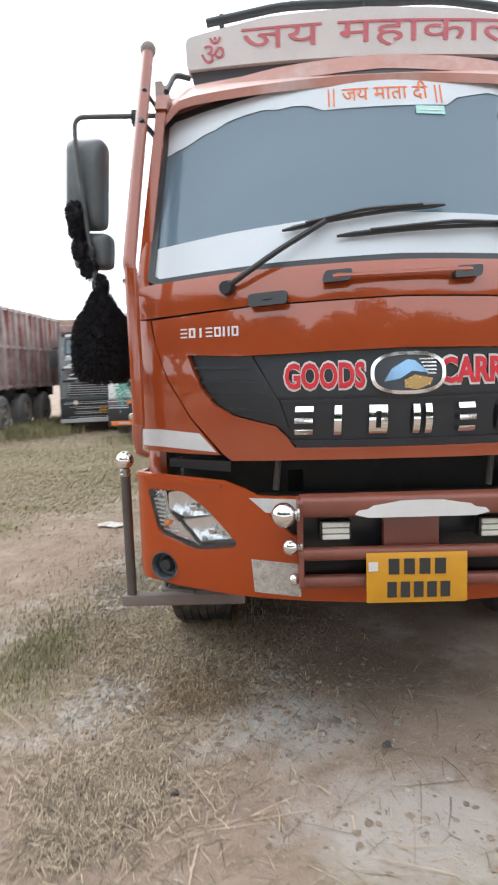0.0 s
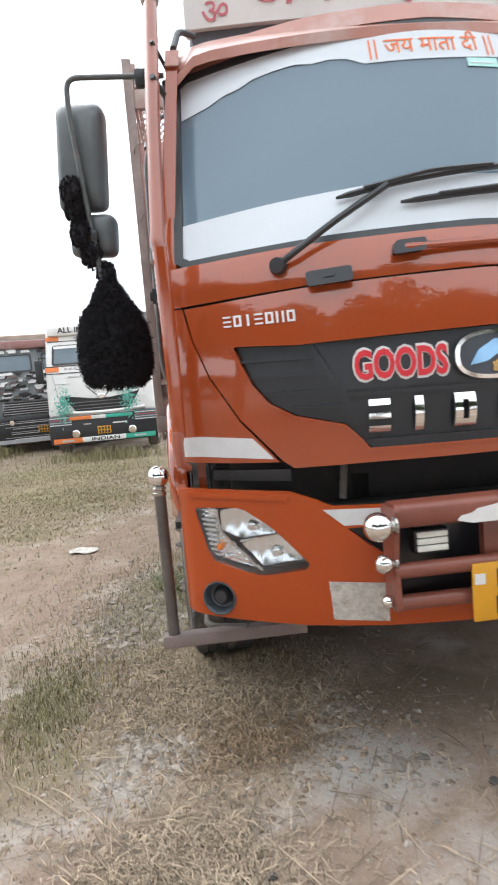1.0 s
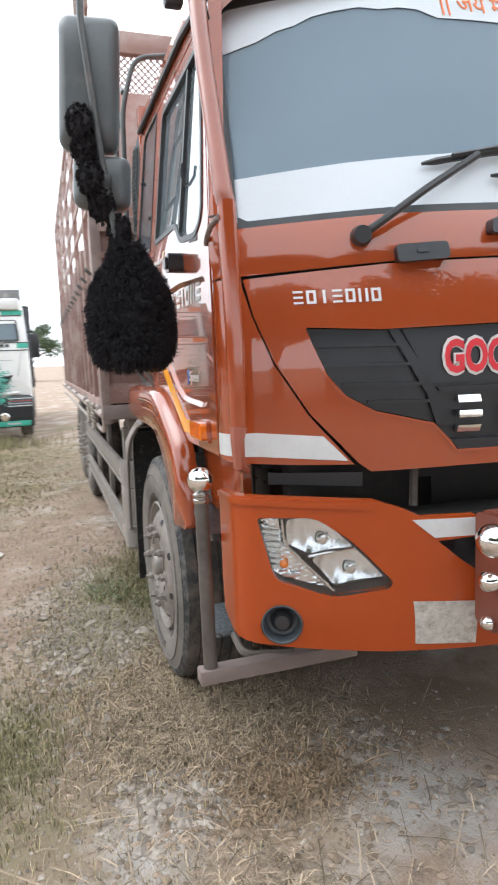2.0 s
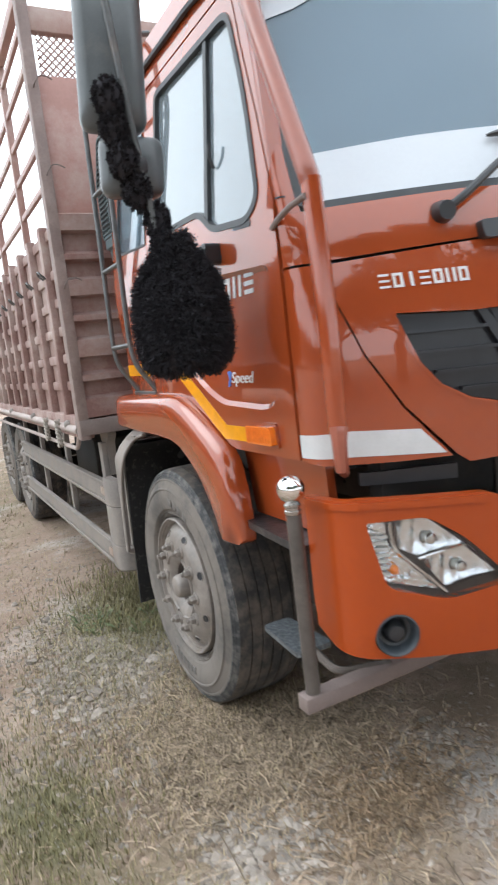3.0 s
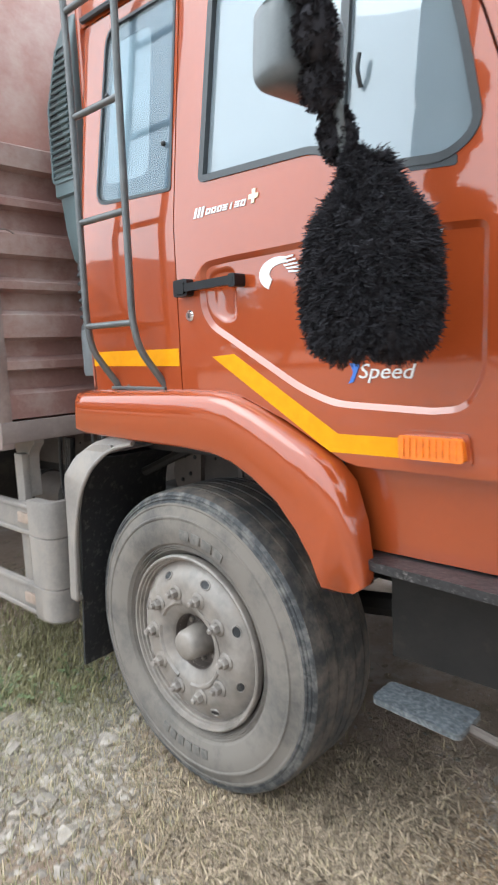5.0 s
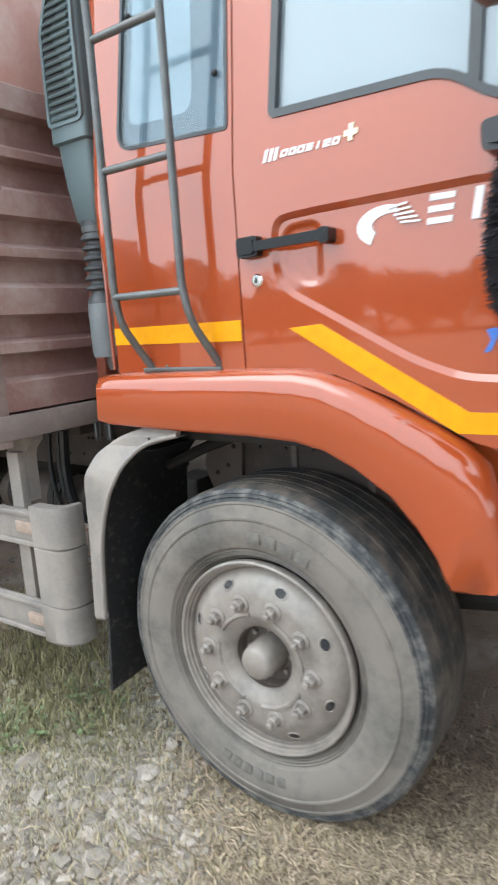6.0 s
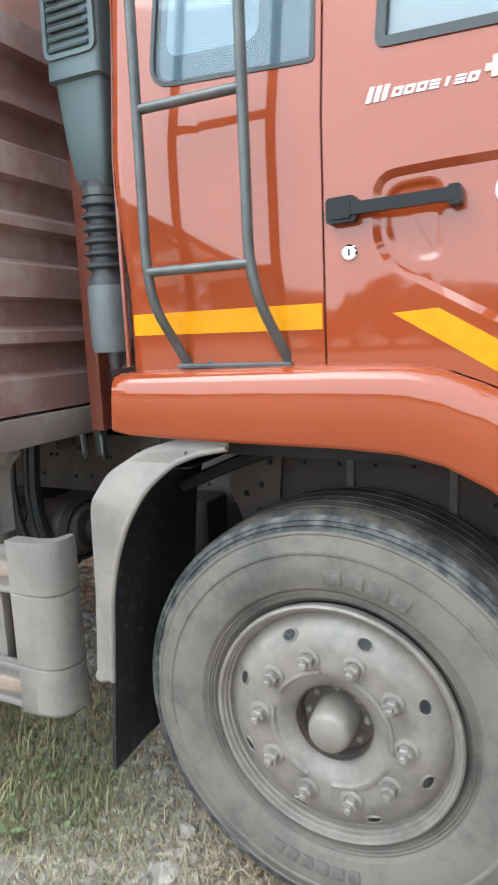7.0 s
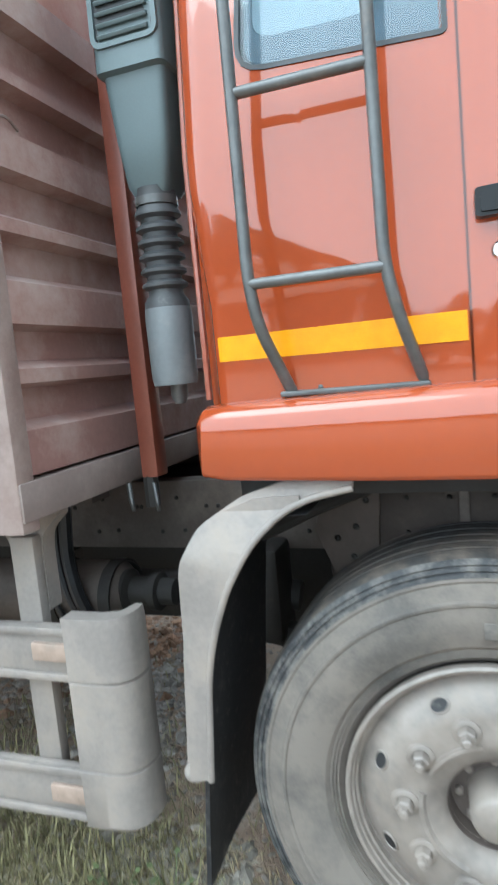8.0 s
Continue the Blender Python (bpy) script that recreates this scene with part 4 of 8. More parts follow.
def lathed(name, profile, at, axis, material, parent, label="", segs=24):
    m = Matrix.Translation(at) @ Vector(axis).to_track_quat("Z", "Y").to_matrix().to_4x4()
    return part(name, lathe(profile, m, segs), material, parent, label, 40)


for s in (-1, 1):
    sg = (lambda pts: pts) if s < 0 else (lambda pts: [(-u, v) for u, v in pts])
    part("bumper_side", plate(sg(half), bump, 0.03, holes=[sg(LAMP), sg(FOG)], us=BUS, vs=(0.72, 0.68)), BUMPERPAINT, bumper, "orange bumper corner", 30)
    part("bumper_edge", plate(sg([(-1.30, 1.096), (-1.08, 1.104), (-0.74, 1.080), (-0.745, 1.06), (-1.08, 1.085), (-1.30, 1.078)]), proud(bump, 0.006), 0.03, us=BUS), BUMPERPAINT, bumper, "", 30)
    part("headlight_housing", plate(sg(shrink(LAMP, -0.004)), proud(bump, -0.085), 0.02, us=BUS), BLACK, bumper)
    own = bmesh.new()
    pts = sg(LAMP)
    a = [own.verts.new(bump(*p, -0.002)) for p in pts]
    b = [own.verts.new(bump(*p, -0.085)) for p in pts]
    for i in range(len(a)):
        own.faces.new((a[i], a[(i + 1) % len(a)], b[(i + 1) % len(a)], b[i]))
    part("headlight_rim", own, BLACK, bumper)
    # two mirrored chambers, each a shallow bowl, and a ribbed side field
    for outline, (u0, z0) in (([(-0.985, 1.030), (-0.897, 1.033), (-0.795, 0.942), (-0.922, 0.918), (-0.985, 0.958)], (-0.885, 0.965)), ([(-0.918, 0.910), (-0.792, 0.934), (-0.708, 0.845), (-0.853, 0.818)], (-0.805, 0.870))):
        bowl = lambda u, z, d: bump(u, z, d - 0.062 + 3.4 * ((abs(u) + u0) ** 2 + 0.6 * (z - z0) ** 2) - 0.12 * (z - z0) + 0.0032 * abs(math.sin(75 * (abs(u) + u0) + 12 * (z - z0))))
        part("lamp_reflector", plate(sg(soft_poly(outline, 0.012)), bowl, 0.004, us=[s * -a for a in steps(-1.0, -0.70, 55)], vs=steps(0.80, 1.04, 40)), REFLECTOR, bumper, "bright chrome lamp reflector", 20)
        part("lamp_bulb", ball(bump(s * -u0, z0, -0.055), 0.014), LAMPLENS, bumper)
        lathed("bulb_shield", [(0.017, 0.0), (0.015, 0.012), (0.0, 0.016)], bump(s * -u0, z0, -0.045), (0, -1, 0), CHROME, bumper, "", 16)
    wing = soft_poly([(-1.058, 1.036), (-1.008, 1.036), (-1.0, 0.962), (-0.926, 0.882), (-0.862, 0.812), (-1.005, 0.852), (-1.035, 0.878)], 0.008)
    part("indicator_reflector", plate(sg(wing), lambda u, z, d: bump(u, z, d - 0.04 + 0.004 * math.sin(z * 420) * math.cos(u * 300)), 0.01, us=steps(-1.06, 1.06, 150), vs=steps(0.81, 1.035, 60)), REFLECTOR, bumper, "ribbed silver side lamp field", 50)
    for k in range(7):
        z = 0.885 + 0.018 * k
        part("lens_rib", plate(sg([(-1.046 - 0.0015 * k, z), (-1.005, z - 0.005), (-1.005, z + 0.003), (-1.046 - 0.0015 * k, z + 0.008)]), proud(bump, -0.026), 0.006, us=BUS), LAMPLENS, bumper)
    part("lamp_divider", tube([bump(s * 0.998, 1.032, -0.03), bump(s * 0.992, 0.955, -0.028), bump(s * 0.922, 0.880, -0.028), bump(s * 0.855, 0.806, -0.028)], 0.006, 6, 0.03), CHROME, bumper)
    part("lamp_divider", tube([bump(s * 0.925, 0.913, -0.034), bump(s * 0.79, 0.938, -0.03)], 0.005, 6, 0), CHROME, bumper)
    part("indicator_bulb", ball(bump(s * 0.995, 0.895, -0.026), 0.014), AMBER, bumper)
    lens = part("headlight_lens", plate(sg(shrink(LAMP, 0.003)), proud(bump, -0.006), 0.004, us=BUS), LENS, bumper, "clear headlight lens", 30)
    lens.visible_shadow = False
    at = bump(s * 1.005, 0.712, 0)
    nrm = bump(s * 1.005, 0.712, 1) - at
    fog = lathed("fog_lamp", [(0.063, 0.003), (0.059, 0.005), (0.055, 0.001), (0.047, -0.034), (0.036, -0.038), (0.0, -0.04)], at, nrm, mat("dark_slate_plastic", (0.045, 0.052, 0.06), 0.45, var=0.1, dust=(0.12, 0.11, 0.10), amount=0.15), bumper, "round dark fog lamp recess", 28)
    lathed("fog_lens", [(0.0, -0.006), (0.022, -0.010), (0.032, -0.022), (0.036, -0.04), (0.036, -0.055), (0, -0.055)], at, nrm, BLACK, fog)
    part("reflective_tape", plate(sg([(-0.628, 0.772), (-0.432, 0.760), (-0.432, 0.622), (-0.618, 0.634)]), proud(bump, 0.004), 0.004, us=BUS, vs=(0.72, 0.68)), SPECKLE, bumper, "worn speckled silver tape")
    part("reflective_tape", plate(sg([(-0.632, 1.024), (-0.442, 1.021), (-0.442, 0.966), (-0.565, 0.966)]), proud(bump, 0.002), 0.002, us=BUS), REFLW, bumper, "white reflective tape")
    # upright with three chrome knobs
    part("bar_upright", plate(soft_poly([(0.055, 1.045), (0.20, 1.04), (0.20, 0.70), (0.075, 0.70), (0.09, 0.86)], 0.02), lambda y, z, d: Vector((s * (0.445 + d), y, z)), 0.018), BARRED, bumper, "red-brown steel upright")
    for z, y, r, x in ((0.995, 0.055, 0.047, 0.500), (0.860, 0.10, 0.031, 0.475), (0.727, 0.12, 0.022, 0.462)):
        knob = part("chrome_knob", ball((s * x, y, z), r, 1.0, segs=24), CHROME, bumper, "polished round chrome knob")
        lathed("knob_collar", [(r * 0.42, -0.01), (r * 0.42, 0.006), (r * 0.6, 0.008), (r * 0.6, 0.016), (0, 0.016)], (s * (x - r * 0.9), y, z), (-s, 0, 0), DULLSTEEL, knob)
top = soft_poly([(0.075, 0.972), (0.185, 0.972), (0.185, 1.052), (0.075, 1.052)], 0.03)
part("top_bar", plate(top, lambda y, z, d: Vector((0.435 + d, y, z)), 0.87), BARRED, bumper, "thick red-brown bull bar tube", 60)
arc = mirrored([(0.0, 0.972), (-0.20, 0.972), (-0.25, 0.985), (-0.235, 1.0), (-0.20, 1.005), (-0.18, 1.018), (-0.13, 1.025), (-0.08, 1.034), (0.0, 1.036)])
arc = arc[: len(arc) // 2] + arc[len(arc) // 2 + 1 : -1]
part("white_motif", plate([(x + 0.015, z) for x, z in arc], lambda x, z, d: Vector((x, 0.0735 - d, z)), 0.002), WHITE, bumper, "white painted scalloped motif")
for z, y in ((0.828, 0.11), (0.714, 0.13)):
    part("lower_bar", tube([(-0.44, y, z), (0.44, y, z)], 0.026, 14, 0), BARRED, bumper, "red-brown bull bar tube")
part("centre_post", box(-0.115, 0.10, 0.15, 0.19, 0.62, 0.985, 0.006), BARRED, bumper, "red-brown steel plate")
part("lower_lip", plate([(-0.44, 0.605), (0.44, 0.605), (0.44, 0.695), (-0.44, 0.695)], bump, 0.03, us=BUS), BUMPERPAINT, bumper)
part("bumper_core", box(-0.60, 0.60, 0.26, 0.34, 0.60, 0.985), GRILLEMAT, bumper)
for x in (-0.300, 0.305):
    lamp = part("work_lamp", box(x - 0.062, x + 0.062, 0.13, 0.19, 0.868, 0.952, 0.012), BLACK, bumper, "rectangular white work lamp")
    for k in range(3):
        part("lamp_strip", box(x - 0.052, x + 0.052, 0.122, 0.135, 0.878 + 0.0235 * k, 0.898 + 0.0235 * k, 0.004), LAMPLENS, lamp)
plate_ob = part("number_plate", box(-0.193, 0.185, 0.078, 0.084, 0.640, 0.835, 0.003), PLATEY, bumper, "yellow plate with dark bars")
for k in range(4):
    part("plate_bar", box(-0.11 + 0.058 * k, -0.07 + 0.058 * k, 0.074, 0.079, 0.752, 0.812), INK, plate_ob, "plain dark bar")
for k in range(5):
    part("plate_bar", box(-0.115 + 0.05 * k, -0.08 + 0.05 * k, 0.074, 0.079, 0.662, 0.722), INK, plate_ob, "plain dark bar")
part("plate_label", box(-0.185, -0.150, 0.075, 0.079, 0.765, 0.80), WHITE, plate_ob)
# near-black box filling the gap between bonnet and bumper, its shade put into the colour
part("radiator_duct", box(-0.92, 0.92, 0.50, 0.56, 0.95, 1.22), GAPDARK, truck)
part("air_deflector", plate([(-1.0, 1.155), (-0.72, 1.150), (-0.72, 1.105), (-1.0, 1.118)], proud(front, -0.04), 0.02, us=US), BLACK, truck, "black plastic deflector")
part("front_crossmember", box(-0.60, 0.60, 0.35, 0.50, 0.62, 1.0, 0.02), DARK, truck)
for x in (0.38, -0.52):
    part("radiator_stay", tube([(x, 0.42, 1.02), (x + 0.02, 0.44, 1.18)], 0.014, 8, 0), CHASSIS, truck)

# guard posts with chrome balls at the bumper's ends
for s in (-1, 1):
    foot = box(s * 0.95 - 0.28, s * 0.95 + 0.28, 0.535, 0.59, 0.475, 0.525, 0.006)
    post = part("guard_post", tube([(s * 1.19, 0.562, 0.50), (s * 1.192, 0.566, 1.085)], 0.0225, 14, 0), mat("brownish_grey_post_paint", (0.085, 0.072, 0.064), 0.5, var=0.3, scale=14, bump=0.3, dust=(0.20, 0.16, 0.13), amount=0.3), truck, "brownish grey steel corner post")
    part("post_foot", foot, mat("dusty_pinkish_steel", (0.20, 0.155, 0.14), 0.7, var=0.2, bump=0.3), post, "dusty steel bracket")
    lathed("post_collar", [(0.0235, -0.022), (0.0255, -0.018), (0.0255, -0.011), (0.022, -0.008), (0.022, -0.002), (0.0255, 0.001), (0.0255, 0.006), (0.020, 0.010), (0.014, 0.022), (0, 0.022)], (s * 1.192, 0.566, 1.095), (0, 0, 1), DULLSTEEL, post)
    part("post_ball", ball((s * 1.192, 0.567, 1.145), 0.041, segs=24), CHROME, post, "polished chrome ball")
    # footsteps in the well behind the bumper
    step = part("step", plate(soft_poly([(0.62, s * 0.86), (1.06, s * 0.86), (1.085, s * 1.06), (1.03, s * 1.12), (0.62, s * 1.15)], [0.01, 0.01, 0.04, 0.06, 0.02]), lambda y, x, d: Vector((x, y, 0.950 + d)), 0.026), mat("scuffed_step_plate", (0.030, 0.030, 0.033), 0.4, metal=0.2, var=0.5, scale=30, bump=0.6, bscale=90, dust=(0.30, 0.285, 0.275), amount=0.38, dscale=75), truck, "scuffed dark metal footstep")
    # near-black box standing in for the shaded hollow behind the step
    part("step_back", box(min(s * 0.80, s * 0.86), max(s * 0.80, s * 0.86), 0.60, 1.10, 0.55, 0.93), GAPDARK, truck)
    low = part("lower_step", plate(soft_poly([(0.76, s * 0.98), (1.03, s * 0.99), (1.03, s * 1.10), (0.76, s * 1.12)], 0.02), lambda y, x, d: Vector((x, y, 0.545 + d)), 0.018), mat("worn_grey_step_plate", (0.085, 0.095, 0.105), 0.45, metal=0.3, var=0.4, scale=40, bump=0.7, bscale=90, dust=(0.27, 0.285, 0.295), amount=0.58, dscale=75), truck, "small worn steel footstep")
    part("step_arm", tube([(s * 1.05, 0.78, 0.532), (s * 1.06, 0.62, 0.515), (s * 0.9, 0.56, 0.52)], 0.014, 8, 0.05), CHASSIS, low)
    # corner pole on the cab's edge; its upper length is pinked to imitate mirrored sky
    pole = [(s * 1.100, 0.458, 1.955), (s * 1.106, 0.462, 1.985), (s * 1.090, 0.655, 2.40), (s * 1.058, 0.925, 3.02)]
    p = part("corner_pole", tube(pole, 0.028, 14, 0.04), PINKEDPAINT, truck, "orange corner pole, pinked for sky sheen, with a round finial")
    part("pole_finial", ball((s * 1.0575, 0.936, 3.045), 0.038), GUARD, p, "dusty round finial")
    part("pole_shaft", tube([(s * 1.096, 0.447, 1.30), (s * 1.095, 0.447, 1.60), (s * 1.100, 0.458, 1.965)], [0.026, 0.028, 0.028], 16, 0), ORANGE, p, "orange lower length of the pole")
    part("pole_foot", tube([(s * 1.098, 0.440, 1.315), (s * 1.104, 0.434, 1.28), (s * 1.100, 0.438, 1.20), (s * 1.07, 0.47, 1.180)], [0.027, 0.022, 0.019, 0.014], 8, 0), PINKEDPAINT, p)
    part("pole_stay", tube([(s * 1.075, 0.73, 2.66), (s * 1.01, 0.86, 2.60)], 0.012, 6, 0), SEAL, p)
    part("pole_stay", tube([(s * 1.066, 0.80, 2.82), (s * 0.99, 0.93, 2.72)], 0.009, 6, 0), SEAL, p)

# mirrors on their arm
mir = thing("mirror_set", (-1.40, 0.95, 2.4), "", "")
mir.location = (-1.40, 0.95, 2.4)
hang(mir, truck)
tagged(mir, "black wing mirrors on a bent steel arm")


# black plastic with some dust, greyed further to imitate glare from behind
HOUSING = mat("glare_lifted_grey_housing", (0.105, 0.116, 0.121), 0.40, var=0.2, scale=8, bump=0.1, bscale=200, dust=(0.20, 0.185, 0.17), amount=0.25)


def mirror_head(c, w, h, d, tilt, parent):
    own = bmesh.new()
    m = Matrix.Translation(c) @ Euler((0, tilt, radians(-12))).to_matrix().to_4x4()
    lo = []
    for k, t in enumerate(steps(-1, 1, 6)):
        sc = (0.72, 0.93, 1.0, 1.0, 1.0, 0.98, 0.95)[k]
        pts = soft_poly([(-w / 2 * sc, -h / 2 * sc), (w / 2 * sc, -h / 2 * sc), (w / 2 * sc, h / 2 * sc), (-w / 2 * sc, h / 2 * sc)], 0.04 * sc, 5)
        lo.append([own.verts.new(m @ Vector((x, t * d / 2, z))) for x, z in pts])
    for a, b in zip(lo, lo[1:]):
        for i in range(len(a)):
            own.faces.new((a[i], a[(i + 1) % len(a)], b[(i + 1) % len(a)], b[i]))
    own.faces.new(lo[0])
    own.faces.new(lo[-1][::-1])
    head = part("mirror_head", own, HOUSING, parent, "black plastic mirror housing", 50)
    pts = soft_poly([(-w / 2 + 0.015, -h / 2 + 0.015), (w / 2 - 0.015, -h / 2 + 0.015), (w / 2 - 0.015, h / 2 - 0.015), (-w / 2 + 0.015, h / 2 - 0.015)], 0.03, 5)
    part("mirror_glass", plate(pts, lambda x, z, e: m @ Vector((x, d / 2 + 0.004 + e, z)), 0.006), MIRRORM, head)
    return head


mirror_head((-1.405, 1.01, 2.46), 0.20, 0.43, 0.11, radians(4), mir)
mirror_head((-1.385, 0.995, 2.138), 0.195, 0.175, 0.095, radians(4), mir)
part("mirror_arm", tube([(-1.03, 0.90, 2.735), (-1.12, 0.92, 2.745), (-1.425, 0.93, 2.755), (-1.428, 0.93, 2.62), (-1.385, 0.925, 2.14), (-1.355, 0.915, 1.90)], 0.0115, 10, 0.05), STEEL, mir, "bent grey steel tube")
part("arm_joint", box(-1.15, -1.085, 0.895, 0.945, 2.70, 2.77, 0.012), BLACK, mir)
part("arm_clamp", box(-1.415, -1.36, 0.91, 0.97, 2.10, 2.15, 0.012), BLACK, mir)
mir2 = tube([(1.03, 0.90, 2.735), (1.12, 0.92, 2.745), (1.425, 0.93, 2.755), (1.428, 0.93, 2.62), (1.385, 0.925, 2.05)], 0.0115, 10, 0.05)
part("mirror_arm", mir2, STEEL, truck)
mirror_head((1.405, 1.005, 2.455), 0.185, 0.42, 0.085, radians(-4), truck)

# ladder up the rear quarter
lad = thing("ladder", (-1.15, 2.0, 1.4), "", "")
hang(lad, truck)
tagged(lad, "grey steel tube ladder beside the cab")
RA = [(-1.095, 1.835, 1.400), (-1.180, 1.872, 1.54), (-1.187, 1.892, 1.64), (-1.178, 1.895, 2.36), (-1.168, 1.90, 2.72), (-1.10, 1.90, 2.96), (-0.90, 1.90, 2.99)]
LA = [(-1.095, 2.112, 1.400), (-1.180, 2.150, 1.545), (-1.187, 2.162, 1.64), (-1.178, 2.165, 2.36), (-1.168, 2.185, 2.74), (-1.165, 2.205, 2.82), (-1.160, 2.15, 2.875), (-1.158, 2.03, 2.875), (-1.158, 1.905, 2.80)]
for path in (RA, LA):
    part("rail", tube(path, 0.0125, 10, 0.07), STEEL, lad, "worn grey steel tube")
for z in (1.63, 1.995, 2.352, 2.70):
    k = (z - 1.63) / 1.07
    x = -1.187 + 0.018 * k
    part("rung", tube([(x, 2.16 + 0.008 * k, z), (x, 1.893 + 0.006 * k, z)], 0.0115, 10, 0), STEEL, lad)
part("ladder_foot", box(-1.12, -1.04, 1.825, 2.135, 1.396, 1.408, 0.003), STEEL, lad, "flat steel foot strip")
for y in (1.90, 2.05):
    part("bolt", ball((-1.095, y, 1.410), 0.009), STEEL, lad)

# air intake behind the cab
duct = thing("air_intake", (-0.98, 2.46, 1.4), "", "")
hang(duct, truck)
tagged(duct, "grey plastic air intake stack with louvres")
own, lo = bmesh.new(), []
for z, x0, x1, y0, y1 in ((2.82, -1.0, -0.84, 2.37, 2.46), (2.70, -1.035, -0.82, 2.362, 2.49), (2.50, -1.045, -0.82, 2.36, 2.53), (2.18, -1.047, -0.82, 2.36, 2.535), (2.165, -1.047, -0.82, 2.36, 2.535), (2.160, -1.03, -0.835, 2.368, 2.525), (2.02, -1.02, -0.86, 2.38, 2.515), (1.92, -1.0, -0.875, 2.40, 2.51), (1.90, -0.99, -0.89, 2.41, 2.50)):
    lo.append([own.verts.new((x, y, z)) for x, y in soft_poly([(x0, y0), (x1, y0), (x1, y1), (x0, y1)], 0.02, 3)])
for a, b in zip(lo, lo[1:]):
    for i in range(len(a)):
        own.faces.new((a[i], a[(i + 1) % len(a)], b[(i + 1) % len(a)], b[i]))
own.faces.new(lo[0])
own.faces.new(lo[-1][::-1])
part("intake_body", own, GREYPL, duct, "blue-grey plastic housing", 35)
slot_field = soft_poly([(2.375, 2.225), (2.520, 2.225), (2.515, 2.50), (2.445, 2.70), (2.375, 2.70)], 0.015)
part("louvre_frame", plate(shrink(slot_field, -0.012), lambda y, z, d: Vector((-1.053 - d + 0.05 * max(0, z - 2.5), y, z)), 0.012, holes=[slot_field], vs=(2.5,)), GREYPL, duct, "raised frame round the louvres")
part("louvre_field", plate(slot_field, lambda y, z, d: Vector((-1.0465 - d + 0.05 * max(0, z - 2.5), y, z)), 0.004), SEAL, duct)
for k in range(19):
    z = 2.238 + 0.0242 * k
    m = Matrix.Translation((-1.0495 + 0.05 * max(0, z - 2.5), 2.447 - 0.16 * max(0, z - 2.5), z)) @ Euler((0, radians(-30), 0)).to_matrix().to_4x4()
    part("louvre", box(-0.008, 0.008, -0.062 + 0.16 * max(0, z - 2.5), 0.066 - 0.16 * max(0, z - 2.5), -0.0045, 0.0045, 0.002, m=m), GREYPL, duct)
prof = [(0.0, 0.30), (0.050, 0.30), (0.046, 0.26)]
for k in range(6):
    prof += [(0.057, 0.243 - 0.034 * k), (0.057, 0.236 - 0.034 * k), (0.043, 0.229 - 0.034 * k), (0.043, 0.219 - 0.034 * k)]
prof += [(0.056, 0.03), (0.056, 0.0), (0, 0.0)]
part("bellows", lathe(prof, Matrix.Translation((-0.955, 2.455, 1.615)), 28), mat("grey_rubber", (0.055, 0.058, 0.062), 0.6, var=0.15, scale=12, dust=(0.30, 0.28, 0.26), amount=0.4), duct, "ribbed grey rubber bellows")
lathed("hose_clip", [(0.049, -0.010), (0.052, -0.010), (0.052, 0.010), (0.049, 0.010)], (-0.955, 2.455, 1.885), (0, 0, 1), STEEL, duct)
part("lower_pipe", lathe([(0, 0.19), (0.057, 0.19), (0.059, 0.17), (0.058, 0.02), (0.054, 0.0), (0, 0)], Matrix.Translation((-0.955, 2.455, 1.44)), 28), mat("dusty_grey_canister", (0.15, 0.165, 0.175), 0.5, var=0.15, scale=9, dust=(0.27, 0.26, 0.25), amount=0.35), duct, "dusty grey canister")
lathed("drain_nut", [(0.022, 0), (0.022, -0.03), (0.014, -0.05), (0, -0.05)], (-0.94, 2.455, 1.44), (0, 0, 1), STEEL, duct)
# dark strip put in for the shadow between cab and intake
part("cab_rear_trim", box(-0.96, -0.80, 2.325, 2.345, 1.40, 2.80, 0.008), DARK, truck)

# roof sign
sign = thing("roof_sign", (0, 1.25, 2.95), "", "")
hang(sign, truck)
tagged(sign, "white roof board with red painted lettering")
board = [(-0.91, 3.085), (0.91, 3.085), (0.91, 3.235), (0.5, 3.29), (0.0, 3.305), (-0.5, 3.29), (-0.91, 3.235)]
face = lambda u, v, d: Vector((u, 1.17 + 0.10 * u * u - 0.1 * (v - 3.1) - d, v))
part("board", plate(soft_poly(board, 0.03), face, 0.10, us=steps(-0.9, 0.9, 16)), WHITE, sign, "white painted board", 40)
part("board_base", plate([(-0.86, 2.93), (0.86, 2.93), (0.89, 3.083), (-0.89, 3.083)], proud(face, -0.03), 0.12, us=steps(-0.9, 0.9, 16)), mat("slate_grey_board_base", (0.085, 0.09, 0.105), 0.6, var=0.1), sign, "slate grey base board")
letters("\u0950", 0.15, proud(face, 0.005), 0.004, PINKINK, "lettering", sign, "red round sign", 0.12, at=(-0.77, 3.165))
letters("\u091c\u092f \u092e\u0939\u093e\u0915\u093e\u0932", 0.155, proud(face, 0.005), 0.004, PINKINK, "lettering", sign, "faded red Devanagari letters", 1.42, at=(0.09, 3.185))
part("roof_bar", tube([face(-0.80, 3.33, -0.08), face(-0.4, 3.37, -0.08), face(0.4, 3.37, -0.08), face(0.80, 3.33, -0.08)], 0.022, 10, 0.1), SEAL, sign, "dark tube along the board's top")
for u in (-0.72, 0.0, 0.72):
    part("roof_bar_stay", tube([face(u, 3.22, -0.08), face(u, 3.36, -0.08)], 0.014, 8, 0), SEAL, sign)
